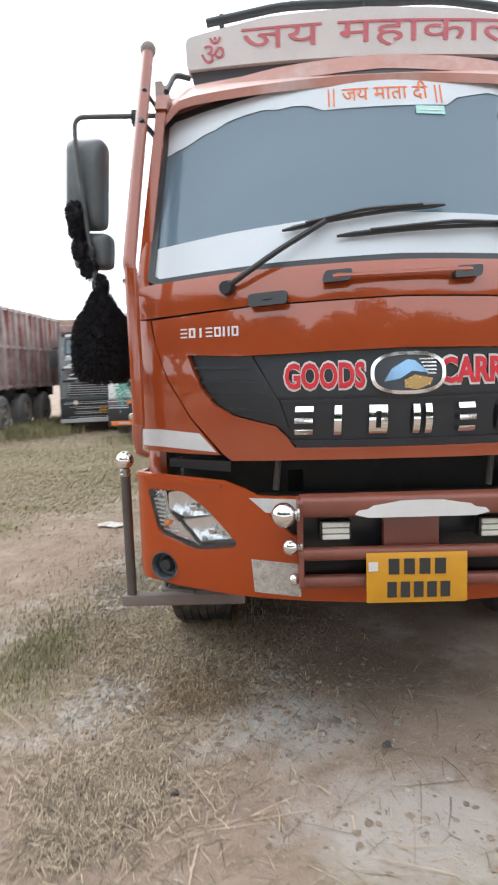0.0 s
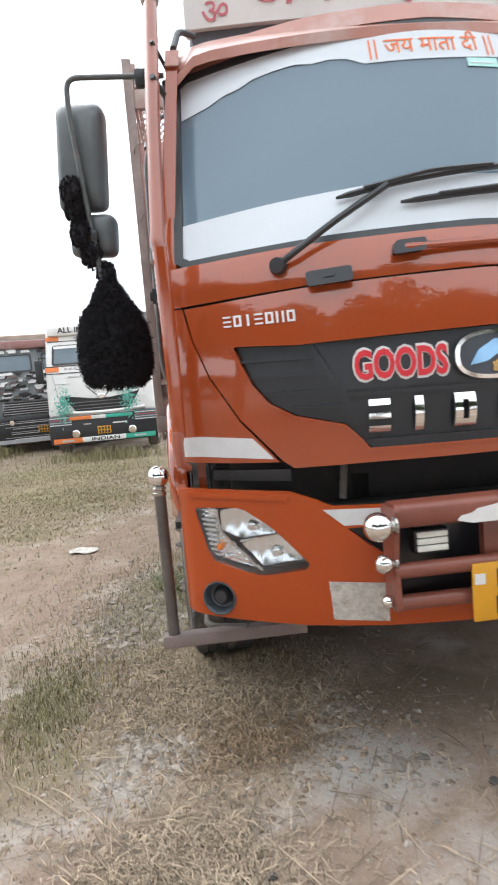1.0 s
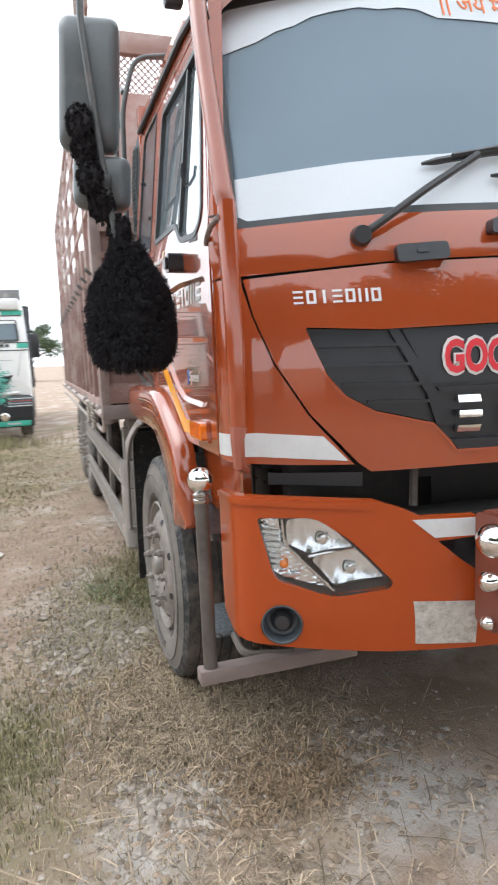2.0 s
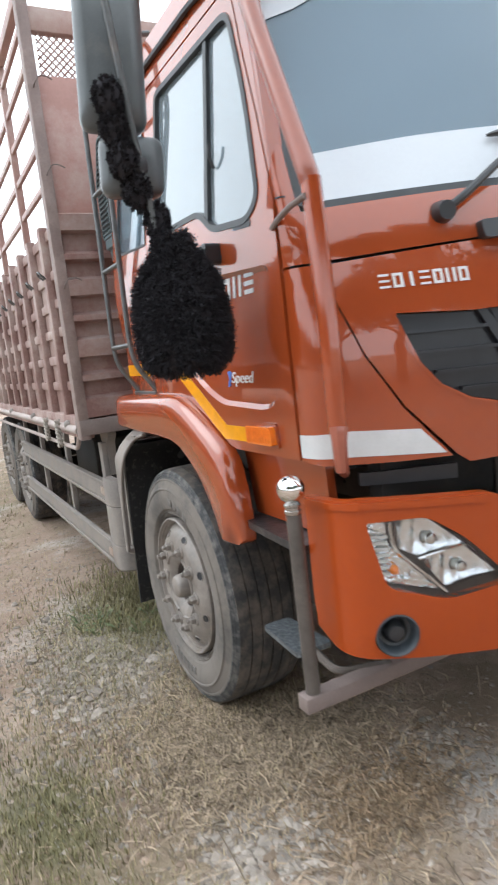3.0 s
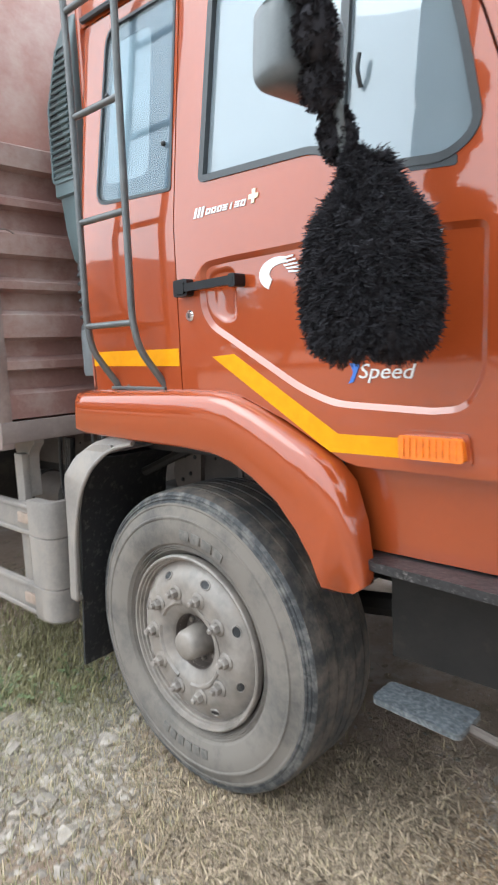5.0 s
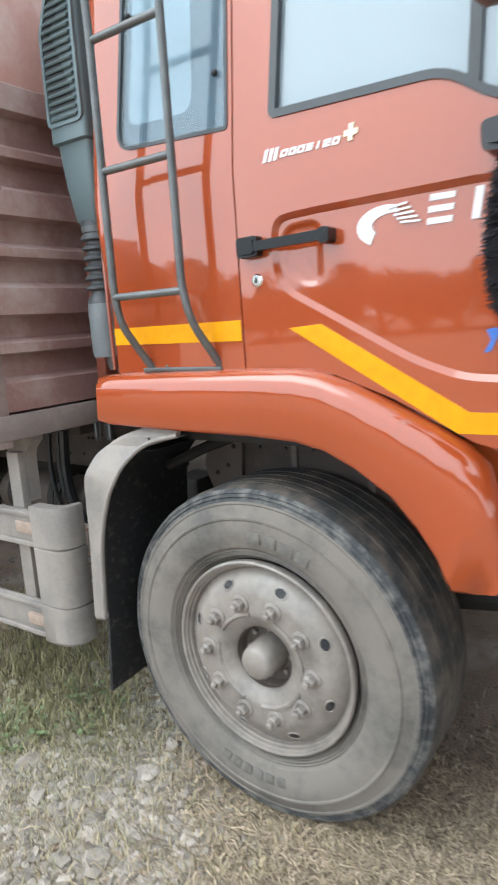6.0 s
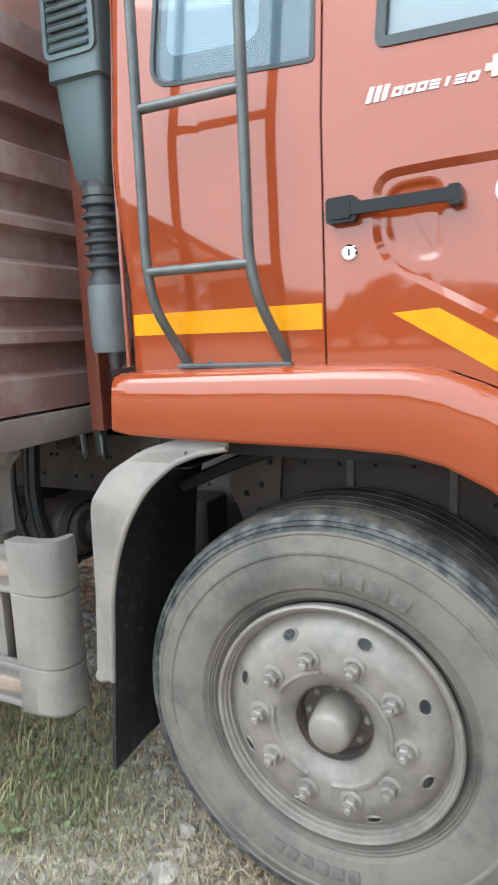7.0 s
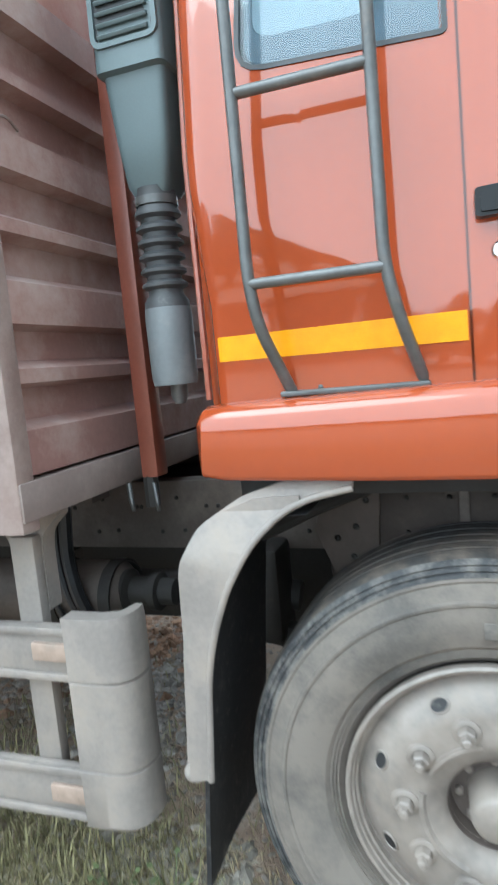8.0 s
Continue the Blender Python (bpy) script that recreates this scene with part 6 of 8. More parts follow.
for y, z0, z1 in ((3.30, 1.235, 1.06), (3.72, 1.23, 1.075)):
    twist = [[Vector((-BX - 0.048 + 0.012 * math.cos(a + f), y + 0.012 * math.sin(a + f), z0 + (z1 - z0) * a / 20.0)) for a in steps(0, 20, 40)] for f in (0.0, math.pi)]
    rope = part("rope_end", tube(twist[0], 0.010, 6, 0), ROPE, cargo, "pale twisted rope end")
    part("rope_strand", tube(twist[1], 0.010, 6, 0), ROPE, rope)
part("tail_wall", box(-BX, BX, BY1, BY1 + 0.05, 1.15, 2.44), REDBROWN, cargo)
# red upright between cab and body
part("red_upright", box(-0.862, -0.795, 2.585, 2.635, 1.185, 2.36, 0.005), BARRED, truck, "red steel upright")
part("upright_spring", tube([(-0.84, 2.62, 1.10), (-0.84, 2.62, 1.21)], 0.022, 8, 0), DARK, truck)

# side guards
for s in (-1, 1):
    gd = thing("side_guard", (s * 1.18, 4.0, 0.6), "", "")
    hang(gd, truck)
    tagged(gd, "dusty grey steel side guard rails")
    for z0, z1 in ((0.745, 0.885), (0.375, 0.515)):
        own = box(min(s * 1.165, s * 1.19), max(s * 1.165, s * 1.19), 2.66, 6.0, z0, z1, 0.006)
        rail = part("guard_rail", own, GUARD, gd, "grey ribbed guard rail")
        for a, b in ((z0, z0 + 0.022), (z1 - 0.022, z1)):
            part("rail_flange", box(min(s * 1.1905, s * 1.203), max(s * 1.1905, s * 1.203), 2.66, 6.0, a, b, 0.005), GUARD, rail)
    # plastic end piece, wrapping round to the inside
    own, lo = bmesh.new(), []
    plan_pts = [(1.155, 2.705), (1.207, 2.705), (1.209, 2.635), (1.20, 2.575), (1.17, 2.545), (1.12, 2.537), (1.09, 2.542), (1.09, 2.562), (1.14, 2.572), (1.155, 2.612)]
    for z, k in ((0.36, 0.985), (0.375, 1.0), (0.515, 1.0), (0.519, 0.99), (0.523, 1.0), (0.745, 1.0), (0.749, 0.99), (0.753, 1.0), (0.885, 1.0), (0.91, 0.995)):
        lo.append([own.verts.new((s * x * (1 - (1 - k) * 0.5), y + (1 - k), z)) for x, y in soft_poly(plan_pts, [0, 0, 0.04, 0.03, 0.03, 0.03, 0, 0, 0.01, 0.01], 4)])
    for a, b in zip(lo, lo[1:]):
        for i in range(len(a)):
            own.faces.new((a[i], a[(i + 1) % len(a)], b[(i + 1) % len(a)], b[i]))
    own.faces.new(lo[0])
    own.faces.new(lo[-1][::-1])
    part("guard_end", own, GUARD, gd, "moulded grey end piece", 32)
    for y in (2.825, 3.9, 5.0, 5.9):
        part("guard_upright", box(min(s * 1.13, s * 1.165), max(s * 1.13, s * 1.165), y - 0.035, y + 0.035, 0.40, 1.10, 0.004), GUARD, gd)
    for z in (0.798, 0.421):
        part("guard_reflector", box(min(s * 1.19, s * 1.2045), max(s * 1.19, s * 1.2045), 2.705, 2.805, z, z + 0.046, 0.003), FADEDAMBER, gd, "dust-covered amber reflector")

# ---------------------------------------------------------------- things on the truck
def fringe(outline, centre, tufts, strands_each, length, droop, seed, width=0.0013):
    """Shaggy yarn: tufts of fine strands rooted all over a turned outline of (height, radius) pairs, hanging by their weight."""
    q = np.random.default_rng(seed)
    zs, rs = [p[0] for p in outline], [p[1] for p in outline]
    fine = np.linspace(zs[0], zs[-1], 80)
    share = np.interp(fine, zs, rs) + 0.012
    verts, faces = [], []
    for _ in range(tufts):
        z = float(q.choice(fine, p=share / share.sum())) + q.normal(0, 0.004)
        r, a = float(np.interp(z, zs, rs)), q.uniform(0, math.tau)
        slope = (np.interp(z + 0.01, zs, rs) - np.interp(z - 0.01, zs, rs)) / 0.02
        out = Vector((math.cos(a), math.sin(a), -float(np.clip(slope, -1.5, 2.0)))).normalized()
        root = Vector((centre[0] + r * 0.86 * math.cos(a), centre[1] + r * 0.86 * math.sin(a), z))
        lean = (out + Vector((0, 0, -droop)) + Vector(q.normal(size=3)) * 0.35).normalized()
        reach = length * q.uniform(0.65, 1.25)
        for _ in range(strands_each):
            d = (lean + Vector(q.normal(size=3)) * 0.34).normalized()
            p0 = root + Vector(q.normal(size=3)) * length * 0.14
            p1 = p0 + d * reach * 0.55
            p2 = p1 + (d + Vector((0, 0, -droop * 0.8)) + Vector(q.normal(size=3)) * 0.35).normalized() * reach * q.uniform(0.25, 0.5)
            w = d.cross(Vector(q.normal(size=3))).normalized() * width
            k = len(verts)
            verts += [p0 - w, p0 + w, p1 - w, p1 + w, p2 - w * 0.8, p2 + w * 0.8]
            faces += [(k, k + 1, k + 3, k + 2), (k + 2, k + 3, k + 5, k + 4)]
    me = bpy.data.meshes.new("fringe")
    me.from_pydata(verts, [], faces)
    me.materials.append(TASSEL)
    return me


def core(outline, centre, k=0.90):
    return lathe([(0, outline[0][0] + 0.008), *[(r * k, z) for z, r in outline], (0, outline[-1][0] - 0.004)], Matrix.Translation((centre[0], centre[1], 0)), 24)


tassel = thing("tassel", (-1.333, 0.868, 1.70), "large shaggy black yarn tassel hung under the mirrors", "tassel")
pear = [(1.508, 0.070), (1.516, 0.112), (1.540, 0.136), (1.58, 0.147), (1.63, 0.150), (1.69, 0.147), (1.74, 0.138), (1.785, 0.119), (1.812, 0.096), (1.835, 0.072), (1.865, 0.060), (1.895, 0.044), (1.91, 0.028)]
part("tassel_core", core(pear, (-1.333, 0.868)), TASSEL, tassel, "black wound yarn core", 60)
ob = new("tassel_fringe", fringe(pear, (-1.333, 0.868), 2300, 20, 0.028, 0.40, 3, 0.0010))
hang(ob, tassel)
tagged(ob, "shaggy black yarn strands", kind="stuff")
part("tassel_cord", tube([(-1.335, 0.872, 1.88), (-1.352, 0.90, 1.93), (-1.366, 0.92, 1.98)], 0.006, 6, 0.02), TASSEL, tassel, "black hanging cord")
garland = thing("yarn_garland", (-1.42, 0.92, 2.10), "black yarn knots wound round the mirror arm", "garland")
for k, (x, y, z, r) in enumerate(((-1.358, 0.888, 1.895, 0.034), (-1.345, 0.938, 1.966, 0.050), (-1.400, 0.938, 2.057, 0.054), (-1.432, 0.926, 2.140, 0.054), (-1.445, 0.934, 2.230, 0.050), (-1.452, 0.932, 2.312, 0.054))):
    ovoid = [(z + r * 1.05 * math.sin(a), max(0.004, r * 0.80 * math.cos(a))) for a in steps(-1.4, 1.4, 8)]
    knot = part("yarn_knot", core(ovoid, (x, y)), TASSEL, garland, "", 60)
    ob = new("knot_fringe", fringe(ovoid, (x, y), 240, 14, 0.013, 0.2, 20 + k, 0.0011))
    hang(ob, knot)
    tagged(ob, kind="stuff")
bottle = thing("bottle", (-0.915, 0.74, 1.95), "clear plastic water bottle with a teal cap on the dashboard", "bottle")
part("bottle_body", lathe([(0, 0), (0.034, 0.0), (0.036, 0.02), (0.034, 0.07), (0.036, 0.12), (0.030, 0.155), (0.014, 0.185), (0.014, 0.20), (0, 0.20)], Matrix.Translation((-0.915, 0.74, 1.952)) @ Matrix.Diagonal((1.15, 1.15, 1.32, 1)), 20), mat("pale_teal_plastic", (0.46, 0.82, 0.74), 0.3), bottle)
part("bottle_cap", lathe([(0, 0.222), (0.017, 0.222), (0.018, 0.20), (0, 0.20)], Matrix.Translation((-0.915, 0.74, 1.952)) @ Matrix.Diagonal((1.15, 1.15, 1.32, 1)), 16), mat("teal_plastic", (0.12, 0.60, 0.50), 0.4), bottle)


# ---------------------------------------------------------------- ground
def gz(x, y):
    """Height of the ground: a faint bank along the truck, wheel ruts and lumps."""
    bank = -0.075 * min(1.0, max(0.0, (-0.75 - x) / 0.9)) + 0.02 * min(1.0, max(0.0, (0.6 - y) / 1.2)) * min(1.0, max(0.0, (x + 1.4) / 0.8))
    near = math.exp(-((x + 1) ** 2 + (y - 1.5) ** 2) / 90.0)
    n = noise.noise(Vector((x * 0.9, y * 0.9, 0.3))) * 0.025 + noise.noise(Vector((x * 3.1, y * 3.1, 4.0))) * 0.012 + noise.noise(Vector((x * 9, y * 9, 8.0))) * 0.006
    return bank + n * (0.35 + 0.65 * near) - 0.012


def ground_material():
    m = bpy.data.materials.new("dry_trodden_earth")
    m.use_nodes = True
    n, l = m.node_tree.nodes, m.node_tree.links
    b = n["Principled BSDF"]
    b.inputs["Specular IOR Level"].default_value = 0.2
    b.inputs["Roughness"].default_value = 0.95
    co = n.new("ShaderNodeTexCoord")

    def nz(scale, detail=8, rough=0.6):
        q = n.new("ShaderNodeTexNoise")
        q.inputs["Scale"].default_value, q.inputs["Detail"].default_value, q.inputs["Roughness"].default_value = scale, detail, rough
        l.new(co.outputs["Object"], q.inputs["Vector"])
        return q.outputs["Fac"]

    def ramp(src, lo, hi):
        q = n.new("ShaderNodeMapRange")
        q.inputs["From Min"].default_value, q.inputs["From Max"].default_value = lo, hi
        l.new(src, q.inputs["Value"])
        return q.outputs[0]

    def blend(a, col, fac):
        q = n.new("ShaderNodeMix")
        q.data_type = "RGBA"
        if isinstance(a, tuple):
            q.inputs["A"].default_value = (*a, 1)
        else:
            l.new(a, q.inputs["A"])
        q.inputs["B"].default_value = (*col, 1)
        l.new(fac, q.inputs["Factor"])
        return q.outputs["Result"]

    def patch(x, y, rx, ry, turn=0.0):
        """A stain with ragged edges, round one place."""
        mp = n.new("ShaderNodeMapping")
        mp.vector_type = "TEXTURE"
        mp.inputs["Location"].default_value, mp.inputs["Scale"].default_value, mp.inputs["Rotation"].default_value = (x, y, 0), (rx, ry, 5), (0, 0, turn)
        l.new(co.outputs["Object"], mp.inputs["Vector"])
        ln = n.new("ShaderNodeVectorMath")
        ln.operation = "LENGTH"
        l.new(mp.outputs[0], ln.inputs[0])
        ad = n.new("ShaderNodeMath")
        ad.operation = "MULTIPLY_ADD"
        ad.inputs[1].default_value = 2.6
        l.new(ragged, ad.inputs[0])
        l.new(ln.outputs["Value"], ad.inputs[2])
        q = n.new("ShaderNodeMapRange")
        q.inputs["From Min"].default_value, q.inputs["From Max"].default_value = 2.45, 1.75
        q.inputs["To Max"].default_value = 0.8
        l.new(ad.outputs[0], q.inputs["Value"])
        return q.outputs[0]

    ragged = nz(5.5, 8, 0.65)
    c = blend((0.305, 0.220, 0.168), (0.405, 0.306, 0.242), ramp(nz(2.2), 0.35, 0.65))
    c = blend(c, (0.50, 0.445, 0.40), ramp(nz(1.1, 6), 0.52, 0.68))
    c = blend(c, (0.245, 0.187, 0.13), ramp(nz(6.0, 8, 0.7), 0.54, 0.68))
    c = blend(c, (0.255, 0.222, 0.135), ramp(nz(0.45, 5), 0.55, 0.72))
    for x, y, rx, ry, col in ((-1.38, 0.60, 0.22, 0.30, (0.47, 0.43, 0.40)), (-0.45, 0.40, 0.30, 0.25, (0.46, 0.43, 0.40)), (-0.10, -0.25, 0.45, 0.30, (0.49, 0.425, 0.38)), (-0.62, 0.72, 0.26, 0.20, (0.46, 0.44, 0.42)), (-1.30, 0.72, 0.22, 0.20, (0.47, 0.44, 0.41)), (-1.46, 2.30, 0.24, 0.55, (0.43, 0.395, 0.36)), (-0.05, 0.85, 0.55, 0.35, (0.20, 0.15, 0.105)), (-1.08, 1.25, 0.40, 0.35, (0.185, 0.135, 0.085)), (-1.22, -0.05, 0.30, 0.40, (0.235, 0.18, 0.12)), (-1.90, 1.40, 0.22, 0.40, (0.17, 0.165, 0.085)), (-0.95, 2.95, 0.40, 0.50, (0.15, 0.145, 0.075)), (-1.90, 2.05, 0.20, 0.45, (0.40, 0.315, 0.245)), (-1.05, 0.45, 0.35, 0.25, (0.33, 0.25, 0.175)), (-4.9, 9.8, 5.0, 5.6, (0.255, 0.210, 0.135)), (-2.4, 10.8, 1.6, 2.2, (0.23, 0.185, 0.125)), (-4.6, 4.0, 1.9, 3.2, (0.27, 0.215, 0.145))):
        c = blend(c, col, patch(x, y, rx, ry))
    c = blend(c, (0.47, 0.435, 0.40), ramp(nz(38, 4, 0.7), 0.60, 0.75))
    c = blend(c, (0.13, 0.10, 0.072), ramp(nz(55, 4, 0.75), 0.60, 0.78))
    l.new(c, b.inputs["Base Color"])
    bp = n.new("ShaderNodeBump")
    bp.inputs["Strength"].default_value, bp.inputs["Distance"].default_value = 0.9, 0.012
    sm = n.new("ShaderNodeMath")
    sm.operation = "ADD"
    l.new(nz(30, 8, 0.75), sm.inputs[0])
    l.new(nz(110, 4, 0.7), sm.inputs[1])
    l.new(sm.outputs[0], bp.inputs["Height"])
    l.new(bp.outputs[0], b.inputs["Normal"])
    return m


def axis(lo, hi, near0, near1, fine):
    """Grid lines, fine in the middle and ever wider towards the horizon."""
    mid = list(np.arange(near0, near1, fine))
    out, step, x = [], fine, near1
    while x < hi:
        out.append(x)
        step *= 1.22
        x += step
    back, step, x = [], fine, near0 - fine
    while x > lo:
        back.append(x)
        step *= 1.22
        x -= step
    return [lo, *back[::-1], *mid, *out, hi]


gx, gy = axis(-900, 900, -3.2, 1.6, 0.045), axis(-900, 900, -1.4, 4.6, 0.045)
verts = [(x, y, gz(x, y) if abs(x) < 60 and abs(y) < 60 else -0.03) for y in gy for x in gx]
nx = len(gx)
faces = [(j * nx + i, j * nx + i + 1, (j + 1) * nx + i + 1, (j + 1) * nx + i) for j in range(len(gy) - 1) for i in range(nx - 1)]
me = bpy.data.meshes.new("ground")
me.from_pydata(verts, [], faces)
me.shade_smooth()
me.materials.append(ground_material())
tagged(new("ground", me), "dry dusty earth with straw, gravel and thin grass", "ground", kind="structure")


def stuff(name, verts, faces, material, label, category):
    me = bpy.data.meshes.new(name)
    me.from_pydata(verts, [], faces)
    me.materials.append(material)
    return tagged(new(name, me), label, category, kind="stuff")


rng = np.random.default_rng(7)
ICO = bmesh.new()
bmesh.ops.create_icosphere(ICO, subdivisions=1, radius=1.0)
ico_v = np.array([v.co[:] for v in ICO.verts])
ico_f = [tuple(v.index for v in f.verts) for f in ICO.faces]
ICO.free()
ICO2 = bmesh.new()
bmesh.ops.create_icosphere(ICO2, subdivisions=2, radius=1.0)
ico2_v = np.array([v.co[:] for v in ICO2.verts])
ico2_f = [tuple(v.index for v in f.verts) for f in ICO2.faces]
ICO2.free()


def spots(n, patches):
    """Places drawn from soft patches: (x, y, spread x, spread y, weight)."""
    w = np.array([p[4] for p in patches], float)
    pick = rng.choice(len(patches), n, p=w / w.sum())
    q = np.array(patches)[pick]
    return np.stack([rng.normal(q[:, 0], q[:, 2]), rng.normal(q[:, 1], q[:, 3])], 1)


def pebbles(n, patches, lo, hi):
    verts, faces = [], []
    for x, y in spots(n, patches):
        r = lo * (hi / lo) ** (rng.random() ** 2.2)
        k = len(verts)
        sq = np.array([rng.uniform(0.7, 1.3), rng.uniform(0.7, 1.3), rng.uniform(0.38, 0.8)]) * r
        v = ico_v * (1 + rng.uniform(-0.32, 0.28, (len(ico_v), 1))) * sq
        a = rng.uniform(0, 6.28)
        c, s = math.cos(a), math.sin(a)
        z = gz(x, y)
        verts += [(x + p[0] * c - p[1] * s, y + p[0] * s + p[1] * c, z + p[2] - 0.12 * r) for p in v]
        faces += [tuple(i + k for i in f) for f in ico_f]
    return verts, faces


STONE = mat("pale_grey_stone", (0.285, 0.248, 0.215), 0.95, var=0.35, scale=25, bump=0.7, bscale=120, dust=(0.27, 0.222, 0.178), amount=0.55, dscale=20, per=0.42, spec=0.2)
gravel_patches = [(-1.45, 2.3, 0.35, 0.6, 5), (-1.2, 3.6, 0.45, 1.0, 4), (-0.55, 0.73, 0.24, 0.12, 0.35), (-1.30, 0.75, 0.15, 0.12, 0.8), (-0.45, 0.0, 0.6, 0.5, 0.5), (-1.35, 0.6, 0.3, 0.35, 1), (0.05, 3.2, 0.6, 0.5, 3), (-1.5, 1.6, 0.5, 0.8, 2)]
v, f = pebbles(16000, gravel_patches, 0.002, 0.017)
stuff("gravel", v, f, STONE, "loose pale grey gravel on the earth", "gravel")
v, f = pebbles(6800, [(-1.18, 2.60, 0.09, 0.18, 2.5), (-1.30, 2.25, 0.10, 0.22, 7), (-1.42, 2.35, 0.18, 0.40, 10), (0.15, 3.95, 0.25, 0.35, 3), (-1.30, 0.75, 0.12, 0.10, 2), (-0.62, 0.73, 0.16, 0.10, 0.5), (0.0, 3.1, 0.4, 0.3, 2), (-0.40, 0.35, 0.15, 0.08, 0.3)], 0.009, 0.036)
stuff("rubble", v, f, STONE, "small pale lumps of rubble on the earth", "rubble")
v, f = pebbles(2600, [(-0.96, 2.60, 0.10, 0.12, 3), (-1.16, 2.42, 0.07, 0.10, 2), (-1.02, 2.45, 0.06, 0.08, 1.5), (-1.3, 2.62, 0.10, 0.12, 1), (-1.12, 2.72, 0.12, 0.10, 2), (-0.95, 2.95, 0.15, 0.12, 1)], 0.010, 0.036)
stuff("rubble", v, f, mat("dusty_lump", (0.30, 0.272, 0.235), 0.95, var=0.25, scale=22, bump=0.6, bscale=90, per=0.3, spec=0.1), "rounded dusty grey-tan lumps behind the mudguard", "rubble")
v, f = pebbles(650, [(-0.08, 3.26, 0.20, 0.13, 3), (-0.30, 3.05, 0.12, 0.10, 1), (0.15, 3.40, 0.2, 0.15, 1)], 0.016, 0.042)
stuff("rubble", v, f, mat("grey_chassis_rubble", (0.33, 0.30, 0.275), 0.95, var=0.3, scale=25, bump=0.6, bscale=90, per=0.35, spec=0.1), "broken grey stones on the ground beneath the chassis", "rubble")
v, f = pebbles(900, [(0.45, 3.62, 0.25, 0.22, 3), (0.75, 4.0, 0.3, 0.3, 1)], 0.014, 0.05)
stuff("earth_lumps", v, f, mat("red_brown_earth", (0.30, 0.185, 0.125), 0.95, var=0.35, scale=20, bump=0.6, bscale=90, per=0.4, spec=0.1), "red-brown lumps of earth and dead leaves", "earth")
clods = mat("tan_earth_clod", (0.27, 0.205, 0.155), 0.95, var=0.25, scale=25, bump=0.6, bscale=100, per=0.3, spec=0.1)
v, f = pebbles(5000, [(-1.6, 1.5, 0.8, 1.6, 3), (-0.9, 0.2, 0.9, 0.6, 2), (-1.6, 4.5, 0.8, 2.0, 2), (-1.1, 2.6, 0.6, 0.7, 2)], 0.004, 0.02)
stuff("earth_crumbs", v, f, clods, "crumbs of dry tan earth", "earth")
v, f = pebbles(1500, [(-1.38, 1.95, 0.18, 0.25, 3), (-1.10, 0.72, 0.25, 0.14, 3), (-1.45, 1.0, 0.2, 0.3, 2), (-0.85, 0.40, 0.4, 0.15, 2), (-1.5, 2.6, 0.2, 0.4, 2), (-0.8, 1.15, 0.2, 0.15, 2)], 0.007, 0.026)
stuff("earth_lumps", v, f, clods, "dry brown lumps of earth among straw", "earth")


def rock(x, y, r, seed, material, flat=0.42):
    q = np.random.default_rng(seed)
    own = bmesh.new()
    v = ico2_v * np.array([1.0, q.uniform(0.6, 0.9), flat])
    for d in q.normal(size=(18, 3)):
        d /= np.linalg.norm(d)
        over = np.maximum(0, v @ d - q.uniform(0.34, 0.70))
        v = v - over[:, None] * d
    v = v * (1 + q.uniform(-0.13, 0.09, (len(v), 1))) * r
    a = q.uniform(0, 6.28)
    z = gz(x, y) + r * flat * 0.05
    vs = [own.verts.new((x + p[0] * math.cos(a) - p[1] * math.sin(a), y + p[0] * math.sin(a) + p[1] * math.cos(a), z + p[2])) for p in v]
    for f in ico2_f:
        own.faces.new([vs[i] for i in f])
    ob = part("stone", own, material, None, "", 25)
    return tagged(ob, "rough pale grey stone lying on the dry earth", "stone", "stones beside the truck")


for k, (x, y, r) in enumerate(((-1.19, 2.25, 0.09), (-1.37, 2.69, 0.095), (-1.46, 2.52, 0.075), (-1.30, 2.02, 0.045), (-1.535, 2.13, 0.085), (-1.62, 2.45, 0.05), (-1.25, 2.60, 0.04), (-1.31, 2.39, 0.06), (-1.22, 2.95, 0.045), (-1.565, 1.93, 0.07), (-1.385, 2.20, 0.06), (-1.30, 3.25, 0.05), (-1.58, 3.3, 0.06), (-1.75, 2.75, 0.05), (-1.22, 0.80, 0.03), (-1.30, 0.70, 0.026), (-1.18, 0.68, 0.028), (-0.72, 0.80, 0.035), (-0.62, 0.70, 0.03), (-0.50, 0.90, 0.032), (-0.85, 0.72, 0.026), (-0.15, 3.15, 0.06), (0.10, 3.30, 0.07), (-0.05, 2.95, 0.05), (0.2, 3.1, 0.05), (-1.70, 3.8, 0.05), (-1.4, 4.1, 0.045), (-0.42, 2.95, 0.055), (-0.50, 2.86, 0.045), (-0.36, 2.84, 0.05), (-0.46, 2.75, 0.04), (-0.33, 3.05, 0.05), (-0.56, 2.98, 0.035), (-0.25, 2.93, 0.045), (-0.40, 2.65, 0.035))):
    rock(x, y, r, 40 + k, STONE)
for k in range(110):
    x, y = (rng.normal(-1.40, 0.17), rng.normal(2.34, 0.36)) if k < 94 else (rng.normal(-1.20, 0.06), rng.normal(2.58, 0.16))
    rock(x, y, 0.016 + 0.040 * rng.random() ** 2, 200 + k, STONE, 0.45)
dark_clod = mat("dark_grey_clod", (0.07, 0.065, 0.06), 0.95, var=0.3, scale=20, bump=0.5)
for k, (x, y, r) in enumerate(((-0.93, -0.08, 0.034), (-0.10, 0.18, 0.036))):
    tagged(rock(x, y, r, 90 + k, dark_clod), "dark grey clod of earth among straw", "clod")

